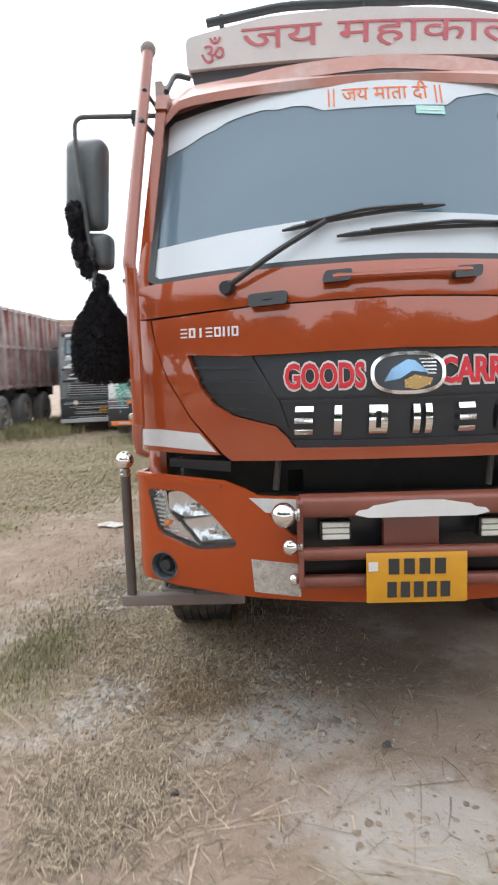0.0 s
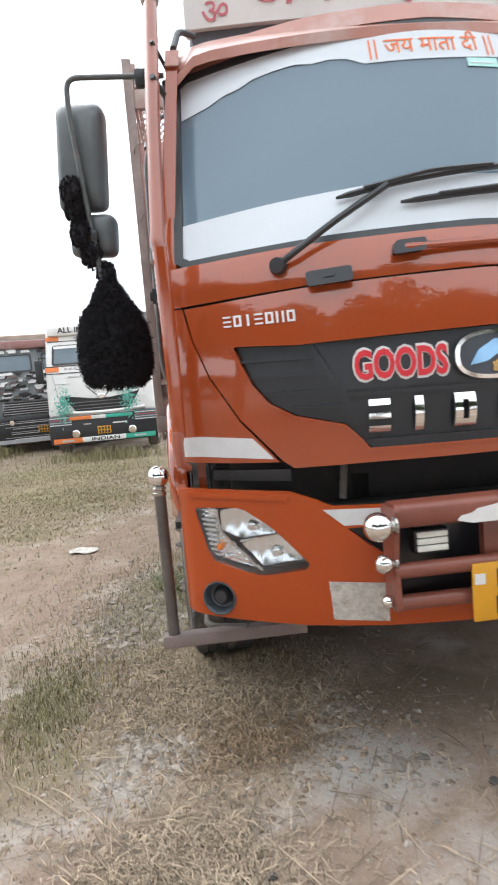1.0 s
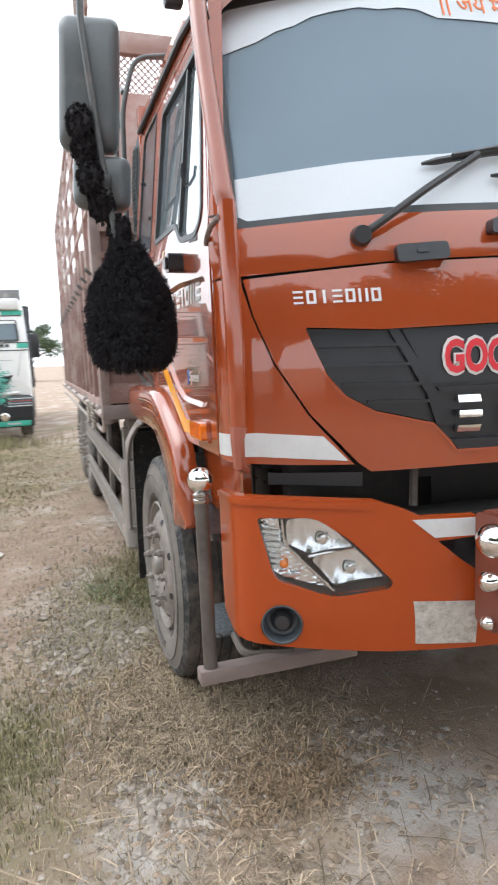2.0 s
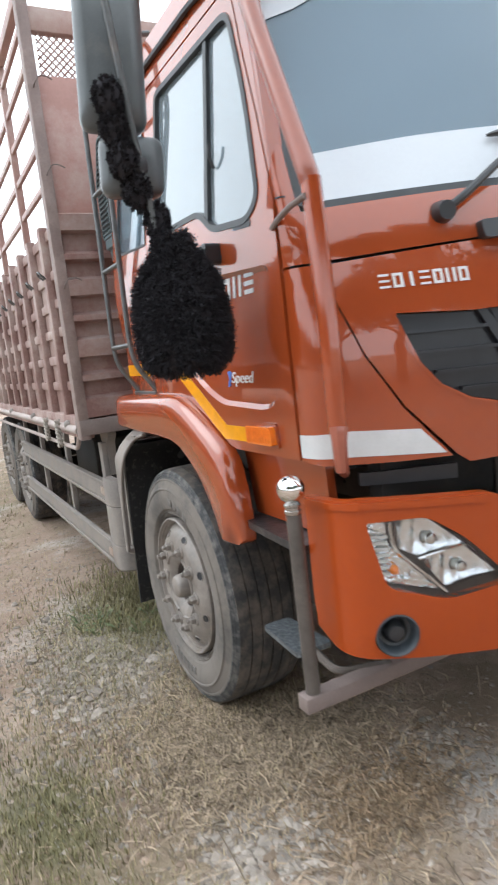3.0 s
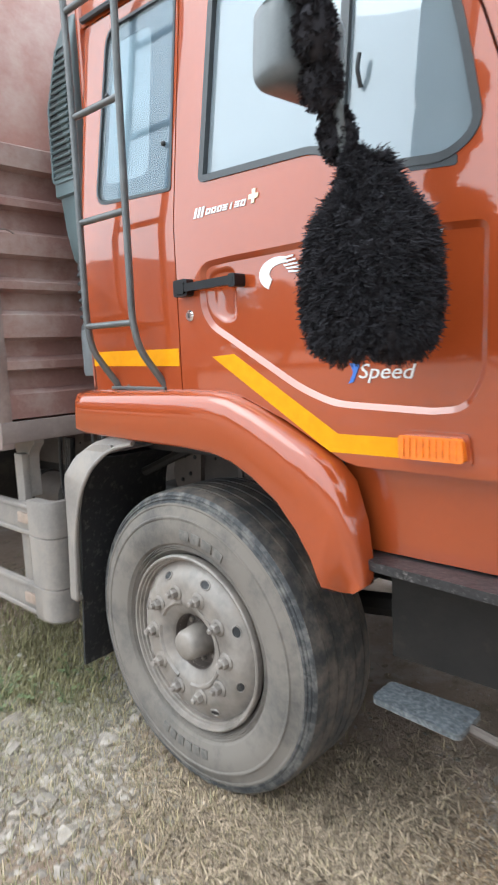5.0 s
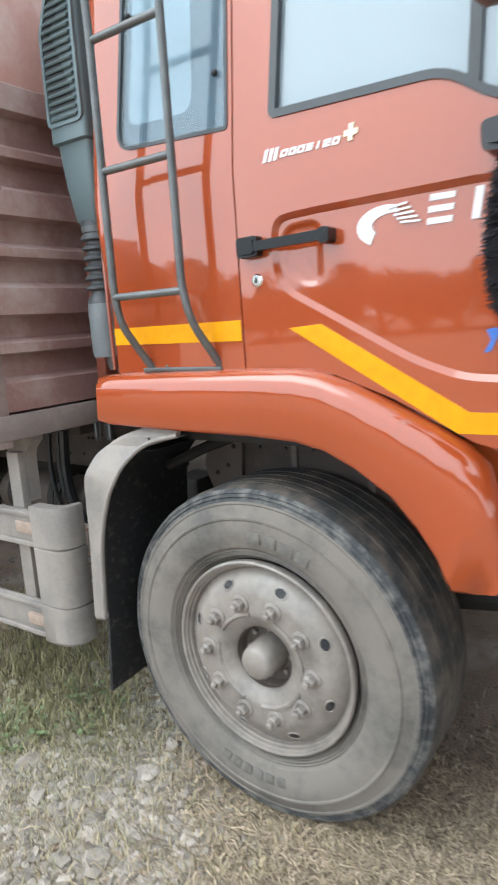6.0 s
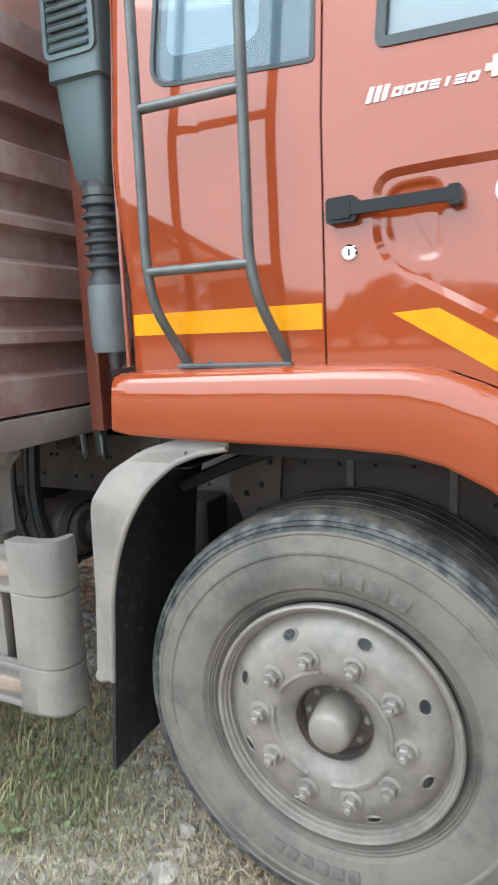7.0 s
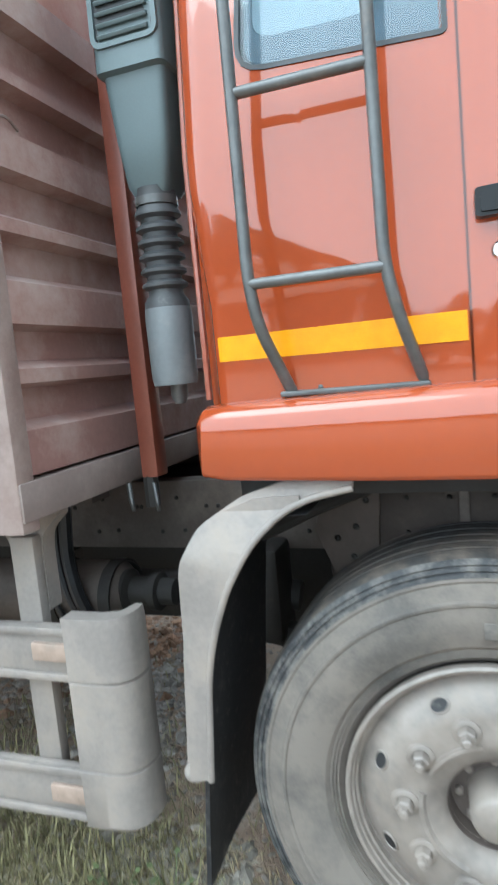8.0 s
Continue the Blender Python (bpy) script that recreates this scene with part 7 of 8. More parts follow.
STRAW = mat("dry_straw", (0.325, 0.252, 0.180), 0.8, var=0.2, scale=10, per=0.65, spec=0.3)


def strands(n, patches, l0, l1, w, lift, material, name, label, category, bend=0.3):
    verts, faces = [], []
    for x, y in spots(n, patches):
        a, ln = rng.uniform(0, 6.28), rng.uniform(l0, l1)
        up = rng.uniform(0.0, lift)
        d = Vector((math.cos(a), math.sin(a), up)).normalized()
        sidev = Vector((-d.y, d.x, rng.uniform(-0.4, 0.4))).normalized() * w * rng.uniform(0.6, 1.3)
        z = gz(x, y) + 0.004
        p0 = Vector((x, y, z))
        p1 = p0 + d * ln * 0.5 + sidev * 2 * rng.uniform(-bend, bend) * 3
        p2 = p0 + d * ln + Vector((0, 0, -up * ln * rng.uniform(0.3, 0.9)))
        p1.z, p2.z = max(p1.z, gz(p1.x, p1.y) + 0.005), max(p2.z, gz(p2.x, p2.y) + 0.004)
        k = len(verts)
        verts += [p0 - sidev, p0 + sidev, p1 - sidev, p1 + sidev, p2 - sidev * 0.4, p2 + sidev * 0.4]
        faces += [(k, k + 1, k + 3, k + 2), (k + 2, k + 3, k + 5, k + 4)]
    return stuff(name, verts, faces, material, label, category)


strands(20000, [(-1.10, 1.20, 0.20, 0.18, 9), (-0.85, 1.10, 0.18, 0.12, 3), (-1.27, 1.50, 0.14, 0.22, 4), (-1.20, -0.05, 0.20, 0.22, 4), (-1.34, 0.05, 0.07, 0.06, 1.2), (-1.14, -0.12, 0.05, 0.05, 1.0), (-1.28, -0.22, 0.05, 0.07, 1.0), (-1.10, 0.10, 0.06, 0.05, 0.7), (-1.15, 1.75, 0.14, 0.25, 2), (-0.8, 0.3, 0.7, 0.6, 1), (-1.6, 1.2, 0.5, 0.9, 1), (-1.2, 2.7, 0.5, 0.6, 1)], 0.025, 0.11, 0.0019, 0.8, STRAW, "straw", "dry brownish straw strewn over the earth", "straw")
strands(2600, [(-0.90, 0.62, 0.14, 0.08, 5), (-0.72, 0.75, 0.18, 0.10, 2), (-1.02, 0.85, 0.12, 0.10, 2)], 0.02, 0.08, 0.0022, 0.9, mat("brown_dead_stalks", (0.25, 0.178, 0.115), 0.85, var=0.3, scale=10, per=0.5, spec=0.2), "dead_stalks", "brown dead stalks heaped under the bumper", "straw")
strands(40, [(-1.0, -0.1, 0.22, 0.08, 2), (-0.95, -0.35, 0.12, 0.15, 2), (-1.45, 0.35, 0.12, 0.15, 2), (-0.30, 0.20, 0.15, 0.2, 1)], 0.20, 0.42, 0.0028, 0.10, STRAW, "straw_stalk", "thick pale dry stalks lying loose", "straw", 0.2)
strands(350, [(-0.7, 0.0, 0.8, 0.5, 3), (-1.3, 0.9, 0.5, 0.5, 1)], 0.10, 0.30, 0.0018, 0.12, STRAW, "straw_stalk", "long dry straw stalks lying loose", "straw", 0.5)
strands(5200, [(-1.10, 2.85, 0.16, 0.22, 4), (-0.95, 3.20, 0.25, 0.30, 3), (-1.30, 2.95, 0.18, 0.25, 2), (-1.28, 2.55, 0.15, 0.2, 1.5)], 0.02, 0.075, 0.0015, 0.9, mat("bleached_blades", (0.36, 0.315, 0.21), 0.85, var=0.3, scale=8, per=0.4, spec=0.2), "dry_blades", "bleached dry blades matted among the grass", "straw")


def grass(n, patches, h0, h1, material, name, label, wide=1.0, lay=1.0):
    verts, faces = [], []
    for x, y in spots(n, patches):
        a, h = rng.uniform(0, 6.28), rng.uniform(h0, h1)
        lean = Vector((math.cos(a), math.sin(a), 0)) * h * rng.uniform(0.1, 0.9) * lay
        w = Vector((-math.sin(a), math.cos(a), 0)) * (0.0016 + 0.010 * h * rng.uniform(0.5, 1.2)) * wide
        p = Vector((x, y, gz(x, y) - 0.003))
        q, t = p + lean * 0.4 + Vector((0, 0, h * 0.65)), p + lean + Vector((0, 0, h * rng.uniform(0.75, 1.0)))
        k = len(verts)
        verts += [p - w, p + w, q - w * 0.8, q + w * 0.8, t]
        faces += [(k, k + 1, k + 3, k + 2), (k + 2, k + 3, k + 4)]
    return stuff(name, verts, faces, material, label, "grass")


GRASS = mat("dusty_green_grass", (0.245, 0.220, 0.118), 0.8, var=0.4, scale=3, per=0.4, spec=0.2)
DRYGRASS = mat("dry_olive_grass", (0.37, 0.298, 0.180), 0.8, var=0.25, scale=3, per=0.35, spec=0.3)
grass(7500, [(-1.86, 1.5, 0.17, 0.28, 3), (-1.98, 1.1, 0.15, 0.27, 2), (-2.2, 1.9, 0.3, 0.5, 1), (-1.0, 2.80, 0.10, 0.12, 1), (-0.85, 3.2, 0.25, 0.3, 2), (-1.5, 3.2, 0.25, 0.4, 1), (-1.08, 2.50, 0.08, 0.08, 0.6)], 0.012, 0.055, GRASS, "grass", "short dusty green grass tufts")
grass(2600, [(-0.95, 3.25, 0.25, 0.30, 4), (-0.55, 3.55, 0.40, 0.40, 3), (-1.18, 2.90, 0.10, 0.12, 1.5), (-1.05, 2.62, 0.08, 0.10, 1)], 0.03, 0.10, GRASS, "grass", "lush green grass behind the side guard", 1.3, 1.3)
grass(700, [(-0.93, 2.95, 0.10, 0.12, 2), (-0.98, 3.15, 0.13, 0.2, 3), (-0.72, 3.2, 0.2, 0.25, 2), (-1.30, 2.85, 0.12, 0.12, 2)], 0.02, 0.09, GRASS, "grass", "longer green grass beside the wheel")
grass(3000, [(-1.42, 2.35, 0.22, 0.38, 3), (-1.2, 2.6, 0.12, 0.2, 2)], 0.02, 0.065, mat("grey_olive_grass", (0.27, 0.245, 0.155), 0.85, var=0.3, scale=4, per=0.35, spec=0.2), "grass", "thin olive grass among the rubble", 0.8, 1.4)
grass(11000, [(-1.15, 1.45, 0.25, 0.3, 3), (-1.6, 1.3, 0.5, 0.8, 2), (-1.2, 2.3, 0.3, 0.5, 3), (-2.2, 2.6, 0.5, 0.9, 1), (-1.6, 4.0, 0.5, 1.0, 1)], 0.015, 0.055, DRYGRASS, "grass", "short dry olive grass")
PALEGRASS = mat("matted_tan_grass", (0.325, 0.265, 0.172), 0.85, var=0.25, scale=0.7, per=0.25, spec=0.2)
grass(52000, [(-3.2, 7.0, 0.9, 1.2, 3), (-4.5, 8.8, 1.6, 1.8, 6), (-2.8, 10.0, 1.0, 1.4, 4), (-6.5, 12.5, 1.8, 2.0, 4), (-4.8, 6.2, 1.0, 0.9, 2)], 0.010, 0.038, PALEGRASS, "grass", "short matted tan grass across the yard", 3.0, 3.0)
grass(12000, [(-4.2, 8.0, 1.6, 0.5, 3), (-3.1, 10.6, 0.8, 0.5, 3), (-2.6, 7.0, 0.6, 0.6, 2), (-5.6, 10.5, 1.5, 0.5, 3), (-3.5, 5.3, 0.5, 0.25, 1.0), (-3.7, 4.4, 0.3, 0.15, 1)], 0.012, 0.055, mat("soft_olive_grass", (0.285, 0.262, 0.145), 0.85, var=0.25, scale=1.0, per=0.25, spec=0.2), "grass", "soft olive grass patches in the yard", 2.6, 2.5)
grass(9000, [(-7.45, 16.8, 0.25, 1.6, 5), (-6.6, 15.4, 0.4, 0.5, 3), (-7.0, 14.4, 0.7, 0.6, 3), (-2.9, 12.2, 0.7, 0.25, 1)], 0.05, 0.36, GRASS, "grass", "green grass and weeds beside the parked trucks", 1.6)
WEED = mat("dusty_green_weed_leaf", (0.12, 0.15, 0.065), 0.6, var=0.25, scale=20, per=0.3)
for k, (x, y) in enumerate(((-1.15, 2.60), (-1.02, 2.78), (-1.28, 2.95), (-1.36, 2.78), (-1.31, 2.88), (-1.42, 2.92), (-1.24, 2.74), (-1.40, 3.05), (-0.98, 2.62))):
    own = bmesh.new()
    for j in range(14):
        a, h = rng.uniform(0, 6.28), rng.uniform(0.02, 0.10)
        c = Vector((x + math.cos(a) * h * 0.7, y + math.sin(a) * h * 0.7, gz(x, y) + h))
        tube([Vector((x, y, gz(x, y))), c], 0.0015, 4, 0, bm=own)
        d, w = Vector((math.cos(a), math.sin(a), rng.uniform(-0.2, 0.4))) * 0.022, Vector((-math.sin(a), math.cos(a), 0)) * 0.011
        vs = [own.verts.new(p) for p in (c, c + d * 0.5 + w, c + d, c + d * 0.5 - w)]
        own.faces.new(vs)
    tagged(part("weed", own, WEED, None, "", 0), "small green leafy weed growing beside the guard rail", "weed", "weeds beside the truck")
own = plate(soft_poly([(-0.13, -0.08), (0.12, -0.09), (0.15, 0.05), (0.0, 0.10), (-0.12, 0.06)], 0.04), lambda u, v, d: Vector((-2.21 + u, 4.34 + v, gz(-2.21 + u, 4.34 + v) + 0.022 + d + 0.012 * math.sin(u * 30) * math.cos(v * 26))), 0.006, us=steps(-0.12, 0.14, 8), vs=steps(-0.08, 0.09, 6))
tagged(part("litter", own, mat("dusty_white_paper", (0.56, 0.52, 0.47), 0.8, var=0.35, scale=18), None, "", 30), "crumpled white paper lying on the path", "litter")

# ---------------------------------------------------------------- the yard behind
def simple_wheel(x, y, r, w, parent, m):
    q = m @ Matrix.Translation((x, y, r)) @ Euler((0, radians(90), 0)).to_matrix().to_4x4()
    ob = part("wheel", lathe([(0, w / 2 - 0.04), (r * 0.5, w / 2 - 0.03), (r * 0.58, w / 2), (r * 0.9, w / 2), (r, w / 2 - 0.04), (r, -w / 2 + 0.04), (r * 0.9, -w / 2), (0, -w / 2)], q, 24), RUBBER, parent, "dusty tyre", 30)
    part("rim", lathe([(0, 0.02), (r * 0.2, 0.03), (r * 0.5, -0.02), (r * 0.56, 0.0)], q @ Matrix.Translation((0, 0, (w / 2 - 0.01) * (1 if x > 0 else -1))) @ Matrix.Diagonal((1, 1, 1 if x > 0 else -1, 1)), 20), RIM, ob)
    return ob


PALE = mat("white_truck_paint", (0.72, 0.71, 0.69), 0.4, coat=0.3, var=0.08, scale=3, dust=(0.5, 0.44, 0.38), amount=0.25)
FADED = mat("faded_grey_truck_paint", (0.17, 0.165, 0.165), 0.6, var=0.3, scale=2.5, dust=(0.45, 0.40, 0.36), amount=0.35)
SAFFRON = mat("saffron_paint", (0.72, 0.20, 0.05), 0.5, var=0.1, scale=6)
GREENP = mat("green_paint", (0.05, 0.36, 0.26), 0.5, var=0.12, scale=6)
RUST = mat("rusty_red_sheet", (0.27, 0.135, 0.12), 0.75, var=0.3, scale=1.5, bump=0.3, dust=(0.46, 0.39, 0.36), amount=0.6, dscale=1.2)
DARKGLASS = mat("dark_screen_glass", (0.10, 0.13, 0.15), 0.08, var=0.1, scale=2)


FRONT_Z, FRONT_Y, FRONT_K = (0.72, 1.40, 1.90, 2.60, 2.95), (0.0, -0.02, 0.05, 0.20, 0.27), (1.0, 1.0, 0.99, 0.96, 0.94)


def yard_truck(name, label, place, yaw, paint, width, cargo_paint, cargo_h, length):
    """A parked goods truck seen from its front: cab, two-pane windscreen, bumper, plate, cargo body."""
    e = thing(name, place, label, "truck", "trucks parked in the yard")
    m = Matrix.Translation(place) @ Euler((0, 0, radians(yaw))).to_matrix().to_4x4()
    w = width / 2
    b = lambda nm, mt, x0, x1, y0, y1, z0, z1, bev=0.02, lab="": part(nm, box(x0, x1, y0, y1, z0, z1, bev, m=m), mt, e, lab, 40)
    own, lo = bmesh.new(), []
    for z, y, k in zip(FRONT_Z, FRONT_Y, FRONT_K):
        lo.append([own.verts.new(m @ Vector((x * k, yy, z))) for x, yy in soft_poly([(-w, y), (w, y), (w, 1.8), (-w, 1.8)], [0.12, 0.12, 0.05, 0.05], 4)])
    for a, c in zip(lo, lo[1:]):
        for i in range(len(a)):
            own.faces.new((a[i], a[(i + 1) % len(a)], c[(i + 1) % len(a)], c[i]))
    own.faces.new(lo[0])
    own.faces.new(lo[-1][::-1])
    part("cab", own, paint, e, "painted steel cab", 40)
    lean = lambda x, z, d: m @ Vector((x, float(np.interp(z, FRONT_Z, FRONT_Y)) - d, z))
    for s in (-1, 1):
        pane = soft_poly([(s * 0.17, 2.14), (s * (w - 0.22), 2.14), (s * (w - 0.26), 2.52), (s * 0.17, 2.52)], 0.05)
        frame_out = soft_poly([(s * 0.12, 2.10), (s * (w - 0.17), 2.10), (s * (w - 0.21), 2.555), (s * 0.12, 2.555)], 0.06)
        ws = part("windscreen", plate(pane, proud(lean, 0.010), 0.012), SCREEN, e, "grey-blue windscreen pane")
        part("screen_frame", plate(frame_out, proud(lean, 0.018), 0.012, holes=[pane[::-1]]), BLACK, ws, "black rubber frame")
        b("mirror", BLACK, min(s * (w + 0.05), s * (w + 0.22)), max(s * (w + 0.05), s * (w + 0.22)), 0.15, 0.22, 1.75, 2.25)
        part("mirror_arm", tube([m @ Vector((s * (w - 0.06), 0.3, 2.30)), m @ Vector((s * (w + 0.12), 0.19, 2.30)), m @ Vector((s * (w + 0.12), 0.19, 2.20))], 0.015, 6, 0.03), DARK, e)
        window = [(0.50, 1.75), (1.35, 1.75), (1.35, 2.42), (0.66, 2.42)]
        part("side_window", plate(soft_poly(window, 0.06), lambda y, z, d, s=s: m @ Vector((s * (w * 0.985 + 0.02 + d), y, z)), 0.02), SCREEN, e, "dull side window")
        simple_wheel(s * (w - 0.16), 1.1, 0.5, 0.28, e, m)
        for yy in (length - 2.6, length - 1.4):
            simple_wheel(s * (w - 0.1), yy, 0.5, 0.45, e, m)
    b("bumper", BLACK, -w, w, -0.16, 0.1, 0.30, 0.93, 0.04, "black steel bumper")
    part("number_plate", box(-0.15, 0.15, -0.185, -0.165, 0.49, 0.66, 0.004, m=m), PLATEY, e, "yellow plate with dark bars")
    for k in range(4):
        for z in (0.505, 0.585):
            part("plate_bar", box(-0.125 + 0.068 * k, -0.080 + 0.068 * k, -0.19, -0.183, z, z + 0.055, m=m), INK, e)
    b("undercarriage", DARK, -0.45, 0.45, 0.2, length, 0.45, 1.0)
    b("cargo_body", cargo_paint, -w - 0.05, w + 0.05, 1.95, length, 1.05, cargo_h, 0.02, "tall steel cargo body")
    for k in range(int((length - 2.0) / 0.5)):
        for s in (-1, 1):
            part("cargo_post", box(min(s * (w + 0.05), s * (w + 0.10)), max(s * (w + 0.05), s * (w + 0.10)), 2.05 + 0.5 * k, 2.13 + 0.5 * k, 1.05, cargo_h, m=m), cargo_paint, e)
    return e, m, lean


def strip(nm, x0, x1, z0, z1, surf, pr, mt, e, lab="", skew=0.0, r=0.0):
    pts = [(x0, z0), (x1, z0), (x1 + skew, z1), (x0 + skew, z1)]
    cuts = [z for z in FRONT_Z if z0 < z < z1]
    return part(nm, plate(soft_poly(pts, r) if r else pts, proud(surf, pr), 0.012, vs=cuts), mt, e, lab)


SCREEN = mat("grey_blue_screen_glass", (0.13, 0.17, 0.20), 0.12, var=0.15, scale=3)
REDP = mat("red_cloth_panel", (0.42, 0.05, 0.05), 0.7, var=0.15, scale=8)
SILVER = mat("pale_grey_trim", (0.42, 0.42, 0.43), 0.5, var=0.15, scale=8)

# white truck with tricolour bands
e, m, lean = yard_truck("parked_truck", "white goods truck with saffron and green bands in dry grass", (-3.04, 13.05, -0.05), 1.5, PALE, 2.44, BLACK, 3.0, 8.5)
flat = lambda x, z, d: m @ Vector((x, -0.16 - d, z))
part("roof_visor", box(-1.10, 1.10, 0.14, 0.55, 2.76, 3.00, 0.05, m=m), PALE, e, "white roof visor board")
letters("ALL INDIA PERMIT", 0.17, lambda u, v, d: m @ Vector((u, 0.134 - d, v)), 0.004, INK, "lettering", e, "dark capital letters", 1.55, heavy=0.004, at=(-0.08, 2.885))
part("roof_board", box(-0.56, 1.15, 1.80, 1.90, 3.08, 3.36, 0.01, m=m), FADED, e, "grey board above the cab")
strip("band", -1.14, -0.86, 2.66, 2.75, lean, 0.014, SAFFRON, e)
strip("band", 0.72, 1.14, 2.66, 2.75, lean, 0.014, GREENP, e)
strip("seam", -1.12, 1.12, 2.635, 2.650, lean, 0.012, INK, e)
for k in range(8):
    x = -0.52 + 0.15 * k
    strip("band_bar", x, x + 0.10, 2.685, 2.725, lean, 0.013, SILVER, e, "plain grey bar")
strip("screen_panel", -0.075, 0.075, 2.16, 2.54, lean, 0.020, REDP, e, "red centre panel")
strip("sun_strip", -0.98, 0.98, 2.475, 2.535, lean, 0.030, PALE, e, "white strip over the glass")
for s in (-1, 1):
    strip("wiper", s * 0.45, s * 0.45 + 0.014, 2.12, 2.42, lean, 0.035, INK, e, "thin black wiper", 0.16)
strip("seam", -1.20, 1.20, 2.065, 2.085, lean, 0.012, INK, e)
strip("band", -1.20, -0.90, 1.96, 2.06, lean, 0.014, SAFFRON, e)
strip("band", 0.98, 1.20, 1.96, 2.06, lean, 0.014, GREENP, e)
for k in range(7):
    x = 0.12 + 0.105 * k
    strip("band_bar", x, x + 0.075, 1.985, 2.045, lean, 0.014, INK, e, "plain dark bar")
    x = -0.78 + 0.105 * k
    if k < 5:
        strip("band_bar", x, x + 0.07, 1.99, 2.035, lean, 0.014, SILVER, e, "plain grey bar")
strip("seam", -1.20, 1.20, 1.905, 1.925, lean, 0.012, INK, e)
for k, (z, h, x) in enumerate(((1.80, 0.035, 0.20), (1.80, 0.035, -0.55), (1.72, 0.02, -0.10), (1.62, 0.05, -0.02), (1.55, 0.018, 0.45), (1.70, 0.018, 0.70), (1.66, 0.018, -0.85))):
    strip("bonnet_bar", x - 0.16, x + 0.16, z, z + h, lean, 0.013, SILVER, e, "plain grey bar")
for s in (-1, 1):
    strip("bonnet_seam", s * 0.95, s * 0.95 + s * 0.014, 1.36, 1.88, lean, 0.013, SILVER, e, "", s * 0.10)
    part("emblem_bar", plate([(s * 0.04, 1.32), (s * 0.07, 1.32), (s * 0.36, 1.60), (s * 0.33, 1.60)], proud(lean, 0.016), 0.012, vs=(1.40,)), INK, e, "thin dark trim line")
grille = part("grille", plate(soft_poly([(-0.60, 1.02), (0.60, 1.02), (0.86, 1.40), (0.20, 1.30), (-0.20, 1.30), (-0.86, 1.40)], 0.03), proud(lean, 0.016), 0.02), BLACK, e, "wide dark grille")
for k in range(3):
    part("grille_slat", box(-0.62 - 0.05 * k, 0.62 + 0.05 * k, -0.065, -0.03, 1.07 + 0.075 * k, 1.085 + 0.075 * k, 0.003, m=m), FADED, grille)
part("emblem", lathe([(0.10, 0.0), (0.10, 0.03), (0.075, 0.04), (0.07, 0.02), (0.0, 0.02)], m @ Matrix.Translation((0, -0.045, 1.34)) @ Euler((radians(90), 0, 0)).to_matrix().to_4x4() @ Matrix.Diagonal((1, 0.62, 1, 1)), 24), CHROME, e, "plain oval chrome emblem")
part("grille_bar", tube([m @ Vector((x, -0.10 - 0.05 * math.cos(x * 1.6), 0.985 + 0.05 * abs(x) ** 2)) for x in np.linspace(-0.95, 0.95, 9)], 0.035, 8, 0), PALE, e, "curved white bar under the grille", 40)
for s in (-1, 1):
    part("cheek", plate(soft_poly([(s * 0.66, 0.97), (s * 1.20, 0.97), (s * 1.20, 1.10), (s * 0.92, 1.33)], 0.05), proud(lean, 0.05), 0.06), PALE, e, "curved white corner panel", 40)
    lamp = part("headlight", plate(soft_poly([(s * 0.70, 0.72), (s * 1.18, 0.74), (s * 1.20, 0.95), (s * 0.72, 0.95)], 0.03), proud(flat, 0.012), 0.03), DARKGLASS, e, "dark headlight with pale stripes")
    for k in range(4):
        part("lamp_stripe", box(min(s * 0.71, s * 1.19), max(s * 0.71, s * 1.19), -0.180, -0.170, 0.745 + 0.052 * k, 0.760 + 0.052 * k, m=m), (PALE, SILVER, REDP, PALE)[k], lamp)
    part("spot_lamp", lathe([(0, 0.05), (0.07, 0.05), (0.09, 0.03), (0.09, -0.03), (0, -0.03)], m @ Matrix.Translation((s * 0.63, -0.18, 0.53)) @ Euler((radians(90), 0, 0)).to_matrix().to_4x4(), 18), CHROME, e, "round chrome lamp")
for mt, x0, x1 in ((SAFFRON, -0.74, -0.26), (PALE, -0.26, 0.06), (GREENP, 0.06, 0.66)):
    part("bumper_band", box(x0, x1, -0.19, -0.161, 0.84, 0.92, 0.003, m=m), mt, e)
part("bumper_bar", box(0.20, 0.52, -0.17, -0.159, 0.70, 0.73, m=m), PALE, e, "plain pale bar")
part("bumper_bar", box(-0.45, -0.28, -0.17, -0.159, 0.72, 0.745, m=m), SILVER, e, "plain grey bar")
for mt, x0, x1 in ((SAFFRON, -1.14, -0.50), (PALE, -0.50, 0.47), (GREENP, 0.47, 1.14)):
    part("lower_band", box(x0, x1, -0.20, -0.17, 0.33, 0.44, 0.003, m=m), mt, e)
for x in (-0.82, 0.80):
    part("band_bar", box(x - 0.13, x + 0.13, -0.206, -0.199, 0.365, 0.405, m=m), SILVER, e, "plain pale bar")
letters("INDIAN", 0.105, lambda u, v, d: m @ Vector((u, -0.204 - d, v)), 0.004, INK, "lettering", e, "black capital letters", 0.62, heavy=0.002, at=(0.02, 0.385))
TEAL = mat("teal_ribbon", (0.13, 0.40, 0.33), 0.6, per=0.3)
